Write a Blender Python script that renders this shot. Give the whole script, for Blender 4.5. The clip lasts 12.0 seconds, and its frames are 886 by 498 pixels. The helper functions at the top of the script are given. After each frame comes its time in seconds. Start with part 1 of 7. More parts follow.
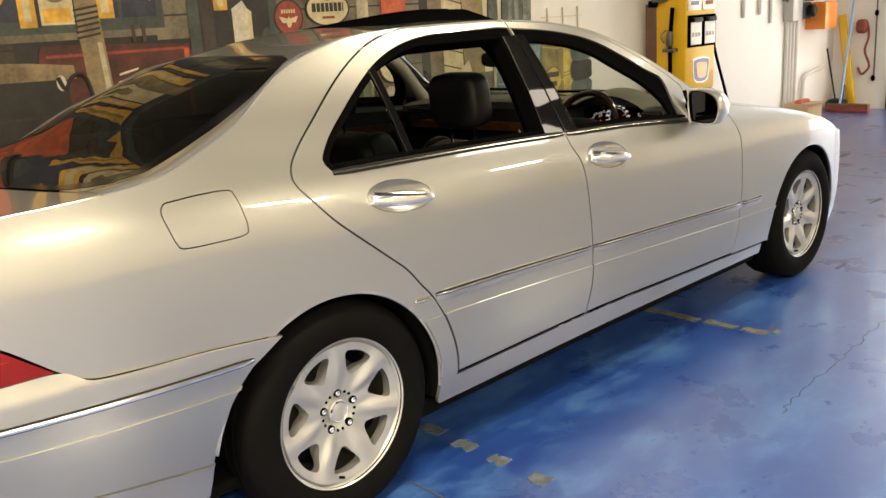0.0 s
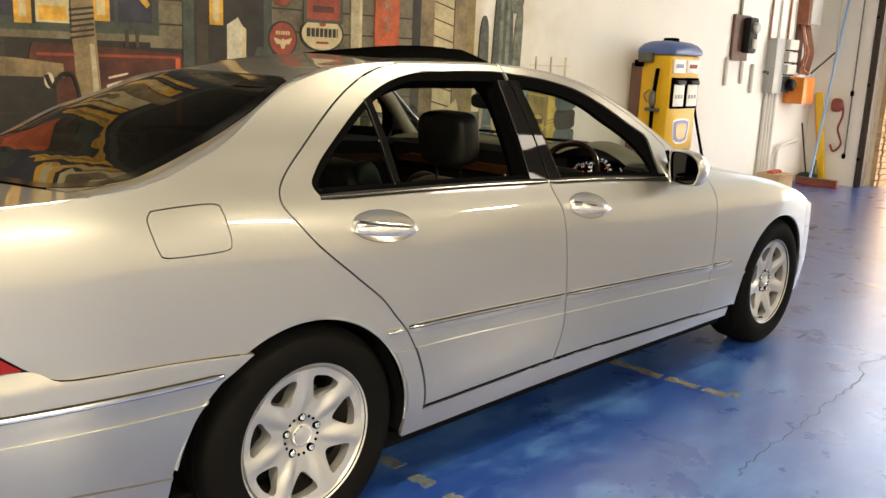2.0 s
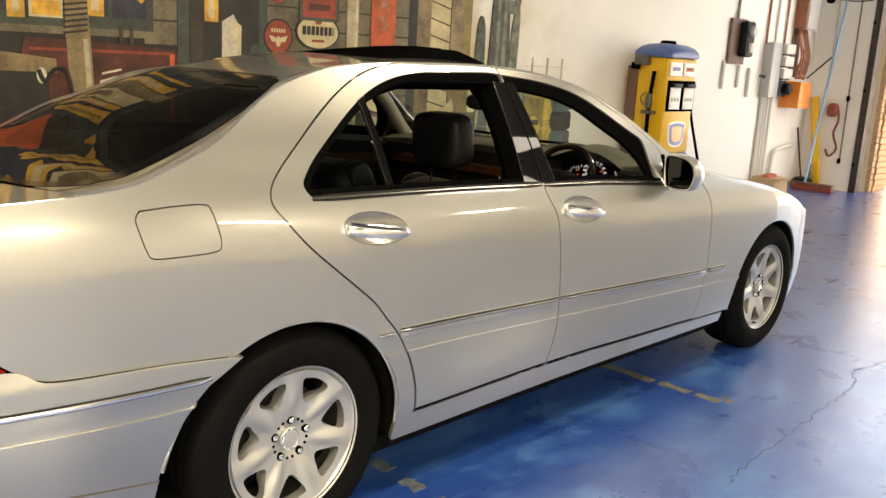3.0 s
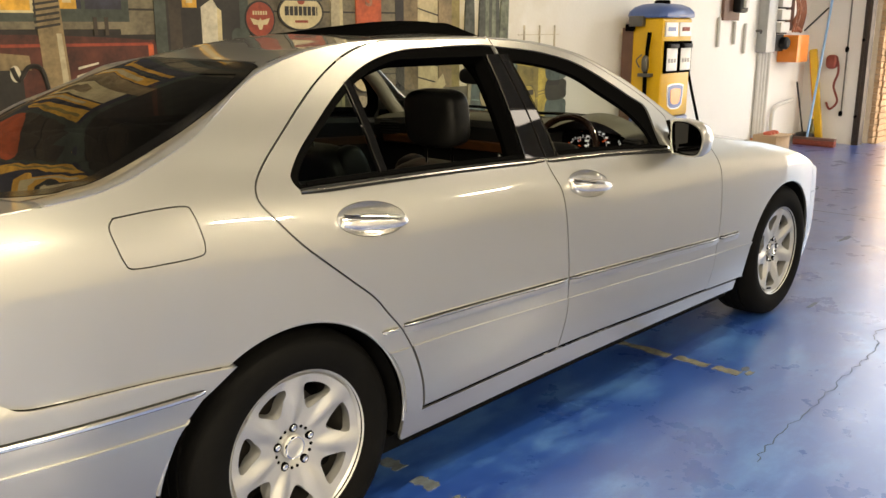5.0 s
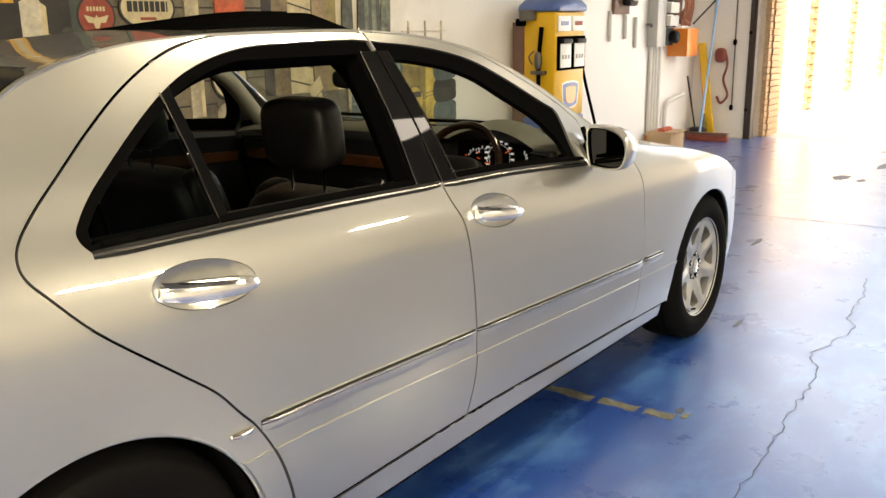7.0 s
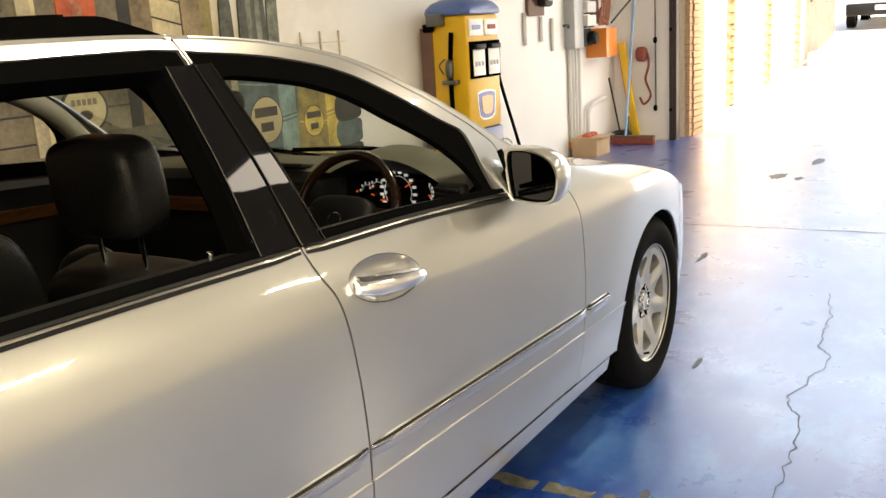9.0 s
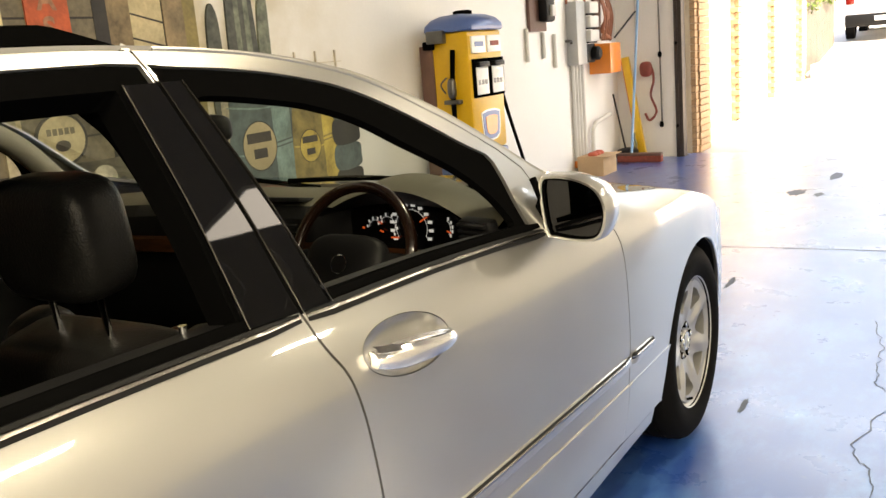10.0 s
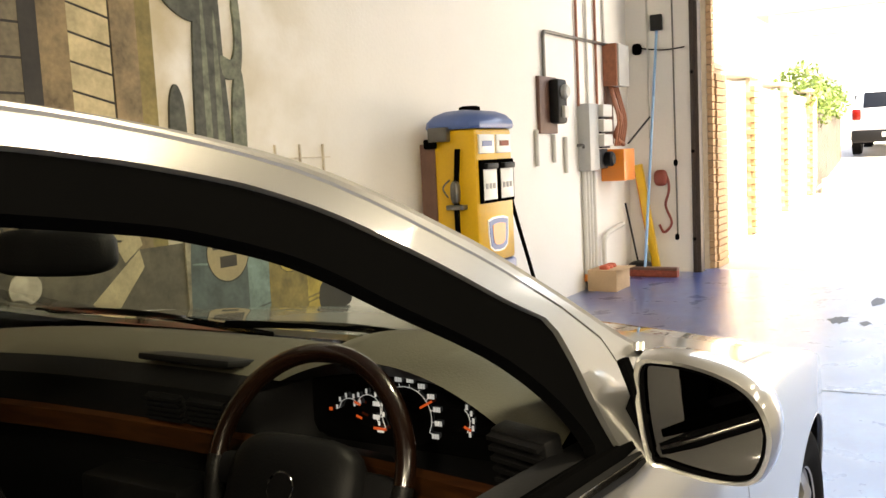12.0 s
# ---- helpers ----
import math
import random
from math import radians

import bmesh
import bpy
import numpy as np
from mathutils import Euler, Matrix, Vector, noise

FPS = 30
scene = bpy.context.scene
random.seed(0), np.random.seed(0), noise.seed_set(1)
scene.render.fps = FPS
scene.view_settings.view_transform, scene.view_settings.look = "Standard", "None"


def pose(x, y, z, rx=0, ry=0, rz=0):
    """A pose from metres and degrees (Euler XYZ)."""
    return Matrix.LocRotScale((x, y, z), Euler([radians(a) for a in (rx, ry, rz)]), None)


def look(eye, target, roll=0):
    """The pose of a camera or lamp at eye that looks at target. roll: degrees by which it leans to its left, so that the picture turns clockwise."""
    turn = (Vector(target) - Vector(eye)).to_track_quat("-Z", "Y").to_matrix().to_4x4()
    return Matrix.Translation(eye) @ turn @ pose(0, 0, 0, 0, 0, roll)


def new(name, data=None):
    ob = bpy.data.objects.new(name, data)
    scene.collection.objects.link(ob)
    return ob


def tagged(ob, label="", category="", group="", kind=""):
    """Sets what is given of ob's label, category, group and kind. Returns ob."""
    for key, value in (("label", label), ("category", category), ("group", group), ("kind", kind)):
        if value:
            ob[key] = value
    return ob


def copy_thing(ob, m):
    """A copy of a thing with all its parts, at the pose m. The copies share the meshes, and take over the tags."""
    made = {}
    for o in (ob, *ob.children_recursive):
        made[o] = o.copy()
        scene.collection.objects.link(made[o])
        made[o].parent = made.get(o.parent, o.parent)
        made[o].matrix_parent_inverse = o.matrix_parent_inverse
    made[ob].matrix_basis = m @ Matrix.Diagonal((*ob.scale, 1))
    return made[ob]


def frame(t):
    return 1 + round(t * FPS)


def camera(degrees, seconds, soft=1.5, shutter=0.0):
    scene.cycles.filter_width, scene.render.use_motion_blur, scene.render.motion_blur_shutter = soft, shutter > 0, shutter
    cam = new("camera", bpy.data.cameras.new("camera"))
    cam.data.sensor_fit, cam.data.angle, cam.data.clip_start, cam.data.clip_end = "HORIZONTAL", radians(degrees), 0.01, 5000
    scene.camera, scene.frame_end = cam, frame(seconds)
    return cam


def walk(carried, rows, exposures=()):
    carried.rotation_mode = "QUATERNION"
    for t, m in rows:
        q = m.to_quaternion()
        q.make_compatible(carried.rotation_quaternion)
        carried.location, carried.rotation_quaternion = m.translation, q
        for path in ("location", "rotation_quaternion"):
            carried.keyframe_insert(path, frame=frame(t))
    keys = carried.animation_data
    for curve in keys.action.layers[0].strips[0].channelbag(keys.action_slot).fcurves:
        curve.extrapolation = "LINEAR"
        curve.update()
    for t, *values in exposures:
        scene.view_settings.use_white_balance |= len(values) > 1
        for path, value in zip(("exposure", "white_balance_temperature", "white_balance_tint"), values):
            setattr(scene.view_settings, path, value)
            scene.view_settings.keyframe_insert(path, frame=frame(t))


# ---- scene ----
cam = camera(53.0, 12.0)
PATH = [
    (0, (-1.392, -2.781, 1.406), (-0.053, -1.384, 0.9), -3.5),
    (0.5, (-1.428, -2.768, 1.404), (-0.128, -1.344, 0.871), -3.6),
    (1, (-1.439, -2.737, 1.402), (-0.115, -1.342, 0.853), -2.4),
    (1.5, (-1.437, -2.761, 1.397), (-0.077, -1.383, 0.895), -0.5),
    (2, (-1.435, -2.765, 1.411), (-0.028, -1.411, 0.981), 2.5),
    (2.5, (-1.425, -2.771, 1.415), (0.002, -1.429, 1.01), 4.7),
    (3, (-1.414, -2.753, 1.419), (0.001, -1.408, 0.987), 3.3),
    (4.8, (-1.338, -2.642, 1.421), (0.069, -1.309, 0.928), -0.1),
    (5, (-1.297, -2.637, 1.419), (0.109, -1.301, 0.931), 0.0),
    (5.5, (-1.161, -2.581, 1.417), (0.257, -1.256, 0.935), -0.2),
    (6, (-1.013, -2.513, 1.416), (0.427, -1.213, 0.93), -0.7),
    (6.5, (-0.902, -2.358, 1.405), (0.602, -1.135, 0.914), -0.7),
    (7, (-0.786, -2.233, 1.392), (0.773, -1.08, 0.902), -0.8),
    (7.5, (-0.654, -2.147, 1.384), (0.948, -1.053, 0.894), -0.9),
    (7.7, (-0.597, -2.139, 1.362), (1.017, -1.055, 0.894), -1.7),
    (9.3, (-0.052, -1.835, 1.352), (1.606, -0.818, 0.884), -3.9),
    (9.5, (-0.003, -1.782, 1.349), (1.66, -0.769, 0.893), -4.2),
    (10, (0.134, -1.678, 1.333), (1.798, -0.653, 0.907), -4.8),
    (10.5, (0.366, -1.594, 1.333), (2.01, -0.533, 0.922), -4.8),
    (11, (0.534, -1.509, 1.324), (2.18, -0.45, 0.91), -5.2),
    (11.5, (0.713, -1.315, 1.316), (2.423, -0.314, 1.043), -3.9),
    (12, (0.838, -1.213, 1.316), (2.549, -0.197, 1.11), -2.8),
]
walk(cam, [(t, look(eye, target, roll)) for t, eye, target, roll in PATH], [(0.0, 2.62, 7500, 10), (12.0, 2.66, 7500, 10)])

# ---- light ----
world = bpy.data.worlds.new("world")
scene.world = world
world.use_nodes = True
wn = world.node_tree.nodes
sky = wn.new("ShaderNodeTexSky")
sky.sky_type, sky.sun_disc = "NISHITA", False
sky.dust_density, sky.ozone_density = 5.0, 0.3
SUN_EL, SUN_AZ = radians(50), radians(-105)
sky.sun_elevation, sky.sun_rotation = SUN_EL, radians(90) - SUN_AZ
wn["Background"].inputs["Strength"].default_value = 0.145
world.node_tree.links.new(sky.outputs[0], wn["Background"].inputs["Color"])


def lamp(name, kind, m, energy, colour, size=None, size_y=None):
    data = bpy.data.lights.new(name, kind)
    data.energy, data.color = energy, colour
    if kind == "AREA":
        data.shape, data.size, data.size_y = "RECTANGLE", size, size_y
    ob = new(name, data)
    ob.matrix_world = m
    return ob


sun = lamp("sun", "SUN", look((0, 0, 0), (-math.cos(SUN_EL) * math.cos(SUN_AZ), -math.cos(SUN_EL) * math.sin(SUN_AZ), -math.sin(SUN_EL))), 4.8, (1.0, 0.95, 0.87))
sun.data.angle = radians(0.5)

CEIL, LAMP_Z = 4.2, 3.4
# area lamp added under the roller door's lintel to strengthen the yard's sky light
lamp("door_skylight", "AREA", look((10.16, -1.25, 3.42), (9.0, -1.25, 3.1)), 9, (0.90, 0.95, 1.0), 4.6, 0.6)
TUBES = [(-3.3, -2.6), (-0.3, -2.2), (2.7, -1.4), (5.7, -2.3), (-6.2, -5.9), (-2.8, -5.9), (0.2, -5.9), (3.7, -5.9), (7.2, -5.9)]
for (x, y), watts in zip(TUBES, (40, 18, 11, 3.5, 54, 54, 26, 18, 13)):
    lamp("tube_light", "AREA", look((x, y, LAMP_Z), (x, y, 0)), watts, (1.0, 0.915, 0.725), 0.95, 0.16)
# daylight through the translucent roof panel
lamp("skylight_panel_light", "AREA", look((6.4, -4.1, CEIL - 0.02), (6.4, -4.1, 0)), 8, (1.0, 0.93, 0.86), 1.7, 1.2)


# ---- materials ----
def material(name, colour, rough=0.5, metal=0.0, coat=0.0, var=0.12, scale=6.0, fine=120.0, bump=0.05, spec=0.5, **kw):
    """A surface with variation at two scales and fine relief."""
    m = bpy.data.materials.new(name)
    m.use_nodes = True
    t = m.node_tree
    b = t.nodes["Principled BSDF"]
    b.inputs["Roughness"].default_value = rough
    b.inputs["Metallic"].default_value = metal
    b.inputs["Coat Weight"].default_value = coat
    b.inputs["Coat Roughness"].default_value = 0.03
    b.inputs["Specular IOR Level"].default_value = spec
    for k, v in kw.items():
        b.inputs[k.replace("_", " ")].default_value = v
    co = t.nodes.new("ShaderNodeTexCoord")
    n1 = t.nodes.new("ShaderNodeTexNoise")
    n1.inputs["Scale"].default_value, n1.inputs["Detail"].default_value = scale, 5
    n2 = t.nodes.new("ShaderNodeTexNoise")
    n2.inputs["Scale"].default_value, n2.inputs["Detail"].default_value = fine, 3
    for n in (n1, n2):
        t.links.new(co.outputs["Object"], n.inputs["Vector"])
    mix = t.nodes.new("ShaderNodeMath")
    mix.operation = "MULTIPLY_ADD"
    t.links.new(n2.outputs["Fac"], mix.inputs[0])
    mix.inputs[1].default_value = 0.4
    t.links.new(n1.outputs["Fac"], mix.inputs[2])
    ramp = t.nodes.new("ShaderNodeMapRange")
    ramp.inputs["From Min"].default_value, ramp.inputs["From Max"].default_value = 0.35, 1.05
    ramp.inputs["To Min"].default_value, ramp.inputs["To Max"].default_value = 1 - var, 1 + var
    t.links.new(mix.outputs[0], ramp.inputs["Value"])
    col = t.nodes.new("ShaderNodeVectorMath")
    col.operation = "SCALE"
    col.inputs[0].default_value = colour[:3]
    t.links.new(ramp.outputs[0], col.inputs["Scale"])
    t.links.new(col.outputs[0], b.inputs["Base Color"])
    if bump:
        bp = t.nodes.new("ShaderNodeBump")
        bp.inputs["Strength"].default_value, bp.inputs["Distance"].default_value = bump, 0.004
        t.links.new(n2.outputs["Fac"], bp.inputs["Height"])
        t.links.new(bp.outputs[0], b.inputs["Normal"])
    m["grain"] = 1.0
    return m


PAINT = material("silver_paint", (0.340, 0.334, 0.314), 0.31, 0.76, 1.0, 0.02, 1.5, 900, 0.0, 0.5, Coat_IOR=2.2)
CHROME = material("chrome", (0.86, 0.86, 0.85), 0.07, 1.0, 0, 0.02, 4, 60, 0.0)
TRIM = material("bright_trim_strip", (0.58, 0.55, 0.50), 0.18, 1.0, 0, 0.05, 6, 80, 0.0)
ALLOY = material("wheel_silver", (0.42, 0.42, 0.41), 0.38, 0.68, 0.4, 0.05, 8, 200, 0.02)
RUBBER = material("rubber", (0.003, 0.0029, 0.0028), 0.75, 0, 0, 0.25, 9, 150, 0.15, 0.06)
SEAL = material("black_seal", (0.0022, 0.0022, 0.0022), 0.7, 0, 0, 0.1, 9, 150, 0.05, 0.02, IOR=1.01)
GLOSS = material("black_gloss", (0.003, 0.003, 0.0032), 0.03, 0, 0.0, 0.05, 3, 60, 0.0, 0.48)
BORDER = material("black_glass_print", (0.003, 0.003, 0.0032), 0.12, 0, 0.0, 0.05, 3, 60, 0.0, 0.12)
PLASTIC = material("black_plastic", (0.007, 0.007, 0.0075), 0.5, 0, 0, 0.15, 7, 300, 0.12, 0.2)
DARK = material("dark_underbody", (0.003, 0.003, 0.003), 0.9, 0, 0, 0.2, 5, 80, 0.1, 0.05)
LEATHER = material("black_leather", (0.007, 0.0069, 0.0068), 0.36, 0, 0, 0.15, 5, 260, 0.3, 0.22)
LINER = material("grey_fabric", (0.24, 0.225, 0.19), 0.9, 0, 0, 0.06, 4, 500, 0.15)
WALLP = material("white_wall_paint", (0.80, 0.785, 0.745), 0.55, 0, 0, 0.05, 1.3, 40, 0.25)
RED = material("red_lamp_lens", (0.15, 0.004, 0.002), 0.10, 0, 0.35, 0.15, 30, 200, 0.0, 0.25)


LENS = material("pale_red_lens", (0.30, 0.025, 0.012), 0.12, 0, 0.0, 0.1, 30, 200, 0.0, 0.4)


def floor_material():
    m = bpy.data.materials.new("blue_floor_paint")
    m.use_nodes = True
    t = m.node_tree
    b = t.nodes["Principled BSDF"]
    co = t.nodes.new("ShaderNodeTexCoord")

    def tex(scale, detail, rough=0.6, stretch=None):
        n = t.nodes.new("ShaderNodeTexNoise")
        n.inputs["Scale"].default_value, n.inputs["Detail"].default_value, n.inputs["Roughness"].default_value = scale, detail, rough
        if stretch:
            mp = t.nodes.new("ShaderNodeMapping")
            mp.inputs["Scale"].default_value = stretch
            t.links.new(co.outputs["Object"], mp.inputs["Vector"])
            t.links.new(mp.outputs[0], n.inputs["Vector"])
        else:
            t.links.new(co.outputs["Object"], n.inputs["Vector"])
        return n

    def ramp(src, a, bb, ca, cb):
        r = t.nodes.new("ShaderNodeValToRGB")
        r.color_ramp.elements[0].position, r.color_ramp.elements[1].position = a, bb
        r.color_ramp.elements[0].color, r.color_ramp.elements[1].color = (*ca, 1), (*cb, 1)
        t.links.new(src.outputs["Fac"], r.inputs[0])
        return r

    def mixed(fac, a, bb):
        n = t.nodes.new("ShaderNodeMix")
        n.data_type = "RGBA"
        t.links.new(fac, n.inputs["Factor"])
        t.links.new(a, n.inputs["A"])
        t.links.new(bb, n.inputs["B"])
        return n.outputs["Result"]

    base = ramp(tex(1.6, 6), 0.35, 0.68, (0.005, 0.029, 0.180), (0.012, 0.063, 0.27))
    worn = ramp(tex(5.5, 8, 0.7), 0.3, 0.75, (0.030, 0.110, 0.34), (0.072, 0.180, 0.39))
    fac = ramp(tex(2.3, 8, 0.75, (1, 1.8, 1)), 0.48, 0.66, (0, 0, 0), (0.85, 0.85, 0.85))
    c = mixed(fac.outputs[0], base.outputs[0], worn.outputs[0])
    dirt = ramp(tex(9.0, 6, 0.7), 0.62, 0.74, (0, 0, 0), (0.6, 0.6, 0.6))
    dcol = t.nodes.new("ShaderNodeRGB")
    dcol.outputs[0].default_value = (0.10, 0.13, 0.19, 1)
    c = mixed(dirt.outputs[0], c, dcol.outputs[0])
    t.links.new(c, b.inputs["Base Color"])
    rr = ramp(tex(3.2, 6, 0.65), 0.3, 0.7, (0.22, 0.22, 0.22), (0.42, 0.42, 0.42))
    t.links.new(rr.outputs[0], b.inputs["Roughness"])
    b.inputs["Coat Weight"].default_value, b.inputs["Coat Roughness"].default_value = 1.0, 0.32
    b.inputs["Coat IOR"].default_value = 1.8
    bp = t.nodes.new("ShaderNodeBump")
    bp.inputs["Strength"].default_value, bp.inputs["Distance"].default_value = 0.12, 0.004
    t.links.new(tex(28, 6, 0.6).outputs["Fac"], bp.inputs["Height"])
    t.links.new(bp.outputs[0], b.inputs["Normal"])
    return m


FLOOR = floor_material()


def glass(name, colour, rough=0.0, near=0.05, graze=0.75):
    """Thin tinted pane: mostly clear, with a real reflection."""
    m = bpy.data.materials.new(name)
    m.use_nodes = True
    t = m.node_tree
    t.nodes.remove(t.nodes["Principled BSDF"])
    tr = t.nodes.new("ShaderNodeBsdfTransparent")
    tr.inputs["Color"].default_value = (*colour, 1)
    gl = t.nodes.new("ShaderNodeBsdfGlossy")
    gl.inputs["Roughness"].default_value = rough
    lw = t.nodes.new("ShaderNodeLayerWeight")
    lw.inputs["Blend"].default_value = 0.5
    pw = t.nodes.new("ShaderNodeMath")
    pw.operation = "POWER"
    pw.inputs[1].default_value = 4.0
    t.links.new(lw.outputs["Facing"], pw.inputs[0])
    fr = t.nodes.new("ShaderNodeMath")
    fr.operation = "MULTIPLY_ADD"
    fr.inputs[1].default_value, fr.inputs[2].default_value = graze, near
    t.links.new(pw.outputs[0], fr.inputs[0])
    mx = t.nodes.new("ShaderNodeMixShader")
    t.links.new(fr.outputs[0], mx.inputs[0])
    t.links.new(tr.outputs[0], mx.inputs[1])
    t.links.new(gl.outputs[0], mx.inputs[2])
    t.links.new(mx.outputs[0], t.nodes["Material Output"].inputs["Surface"])
    return m


PANE = glass("tinted_glass", (0.86, 0.91, 0.85))
PANE_DARK = glass("privacy_glass", (0.30, 0.37, 0.33), 0.0, 0.02, 0.6)
PANE_REAR = glass("dark_rear_glass", (0.035, 0.045, 0.04), 0.0, 0.06, 0.85)


# ---- mesh helpers ----
def part(name, bm, mat, parent=None, label="", smooth=True, bevel=0.0):
    """Links a bmesh (or a mesh) as one object under a thing or a part."""
    if isinstance(bm, bmesh.types.BMesh):
        me = bpy.data.meshes.new(name)
        bmesh.ops.recalc_face_normals(bm, faces=bm.faces)
        bm.to_mesh(me)
        bm.free()
        for p in me.polygons:
            p.use_smooth = smooth
        if smooth:
            me.set_sharp_from_angle(angle=radians(38))
    else:
        me = bm
    if mat and not me.materials:
        me.materials.append(mat)
    ob = new(name, me)
    if parent:
        ob.parent = parent
    if label:
        ob["label"] = label
    if bevel:
        md = ob.modifiers.new("bevel", "BEVEL")
        md.width, md.segments, md.limit_method, md.angle_limit = bevel, 2, "ANGLE", radians(40)
    return ob


def box_into(bm, lo, hi, m=None, bevel=0.0):
    """Adds a box from corner to corner, with rounded edges, into bm."""
    c = [(a + b) / 2 for a, b in zip(lo, hi)]
    s = [b - a for a, b in zip(lo, hi)]
    r = bmesh.ops.create_cube(bm, size=1.0, matrix=(m or Matrix()) @ Matrix.Translation(c) @ Matrix.Diagonal((*s, 1)))
    if bevel:
        es = list({e for v in r["verts"] for e in v.link_edges})
        bmesh.ops.bevel(bm, geom=es, offset=bevel, segments=2, affect="EDGES", profile=0.5)


def box(lo, hi, m=None, bevel=0.0):
    bm = bmesh.new()
    box_into(bm, lo, hi, m, bevel)
    return bm


def rod_into(bm, a, b, r, r2=None, seg=12):
    a, b = Vector(a), Vector(b)
    d = b - a
    m = Matrix.Translation((a + b) / 2) @ d.to_track_quat("Z", "Y").to_matrix().to_4x4()
    bmesh.ops.create_cone(bm, cap_ends=True, segments=seg, radius1=r, radius2=r if r2 is None else r2, depth=d.length, matrix=m)


def rod(a, b, r, r2=None, seg=12):
    bm = bmesh.new()
    rod_into(bm, a, b, r, r2, seg)
    return bm


def spline(pts, n=8, closed=False):
    """A smooth line through the points, n steps a span."""
    P = [Vector(p) for p in pts]
    k = len(P)
    out = []
    for i in range(k if closed else k - 1):
        p0, p1, p2, p3 = (P[(i + j) % k] if closed else P[min(max(i + j, 0), k - 1)] for j in (-1, 0, 1, 2))
        for s in range(n):
            u = s / n
            out.append(0.5 * (2 * p1 + (p2 - p0) * u + (2 * p0 - 5 * p1 + 4 * p2 - p3) * u * u + (3 * p1 - p0 - 3 * p2 + p3) * u ** 3))
    if not closed:
        out.append(P[-1].copy())
    return out


def tube(pts, r, seg=10, closed=False, n=8, radii=None):
    """A round bar along a smooth line."""
    line = spline(pts, n, closed) if n else [Vector(p) for p in pts]
    bm = bmesh.new()
    rings, k = [], len(line)
    up = Vector((0.13, 0.21, 0.97))
    for i, p in enumerate(line):
        a = line[(i - 1) % k] if closed or i else p
        b = line[(i + 1) % k] if closed or i < k - 1 else p
        d = (b - a).normalized()
        side_v = d.cross(up)
        if side_v.length < 0.1:
            side_v = d.cross(Vector((1, 0, 0)))
        side_v.normalize()
        w = side_v.cross(d)
        rr = radii(i / max(1, k - 1)) if radii else r
        rings.append([bm.verts.new(p + rr * (math.cos(q) * side_v + math.sin(q) * w)) for q in (2 * math.pi * j / seg for j in range(seg))])
    for i in range(k if closed else k - 1):
        r1, r2 = rings[i], rings[(i + 1) % k]
        for j in range(seg):
            bm.faces.new((r1[j], r1[(j + 1) % seg], r2[(j + 1) % seg], r2[j]))
    if not closed:
        bm.faces.new(rings[0])
        bm.faces.new(rings[-1][::-1])
    return bm


def revolve(profile, m=None, seg=48):
    """A body of revolution about z from (radius, height) pairs."""
    bm = bmesh.new()
    rings = []
    for r, z in profile:
        if r < 1e-5:
            rings.append([bm.verts.new((0, 0, z))])
        else:
            rings.append([bm.verts.new((r * math.cos(2 * math.pi * i / seg), r * math.sin(2 * math.pi * i / seg), z)) for i in range(seg)])
    for a, b in zip(rings, rings[1:]):
        for i in range(seg):
            j = (i + 1) % seg
            if len(a) == 1 and len(b) > 1:
                bm.faces.new((a[0], b[i], b[j]))
            elif len(b) == 1 and len(a) > 1:
                bm.faces.new((a[i], b[0], a[j]))
            elif len(a) > 1:
                bm.faces.new((a[i], b[i], b[j], a[j]))
    if m:
        bm.transform(m)
    return bm


def ease(xs, ys):
    """A smooth, never overshooting line through the knots."""
    d = [(ys[i + 1] - ys[i]) / (xs[i + 1] - xs[i]) for i in range(len(xs) - 1)]
    s = [d[0]]
    for i in range(1, len(xs) - 1):
        if d[i - 1] * d[i] <= 0:
            s.append(0.0)
        else:
            a, b = 2 * xs[i + 1] - xs[i] - xs[i - 1], xs[i + 1] + xs[i] - 2 * xs[i - 1]
            s.append((a + b) / (a / d[i - 1] + b / d[i]))
    s.append(d[-1])

    def f(v):
        v = min(max(v, xs[0]), xs[-1])
        i = 0
        while i < len(xs) - 2 and v > xs[i + 1]:
            i += 1
        h = xs[i + 1] - xs[i]
        u = (v - xs[i]) / h
        return (2 * u ** 3 - 3 * u * u + 1) * ys[i] + (u ** 3 - 2 * u * u + u) * h * s[i] + (3 * u * u - 2 * u ** 3) * ys[i + 1] + (u ** 3 - u * u) * h * s[i + 1]
    return f


def inside(poly, x, y):
    hit = False
    j = len(poly) - 1
    for i in range(len(poly)):
        a, b = poly[i], poly[j]
        if (a[1] > y) != (b[1] > y) and x < (b[0] - a[0]) * (y - a[1]) / (b[1] - a[1]) + a[0]:
            hit = not hit
        j = i
    return hit


def dense(poly, step):
    """The closed outline with no span longer than step."""
    out = []
    for a, b in zip(poly, poly[1:] + poly[:1]):
        n = max(1, math.ceil(math.hypot(b[0] - a[0], b[1] - a[1]) / step))
        out += [(a[0] + (b[0] - a[0]) * i / n, a[1] + (b[1] - a[1]) * i / n) for i in range(n)]
    return out


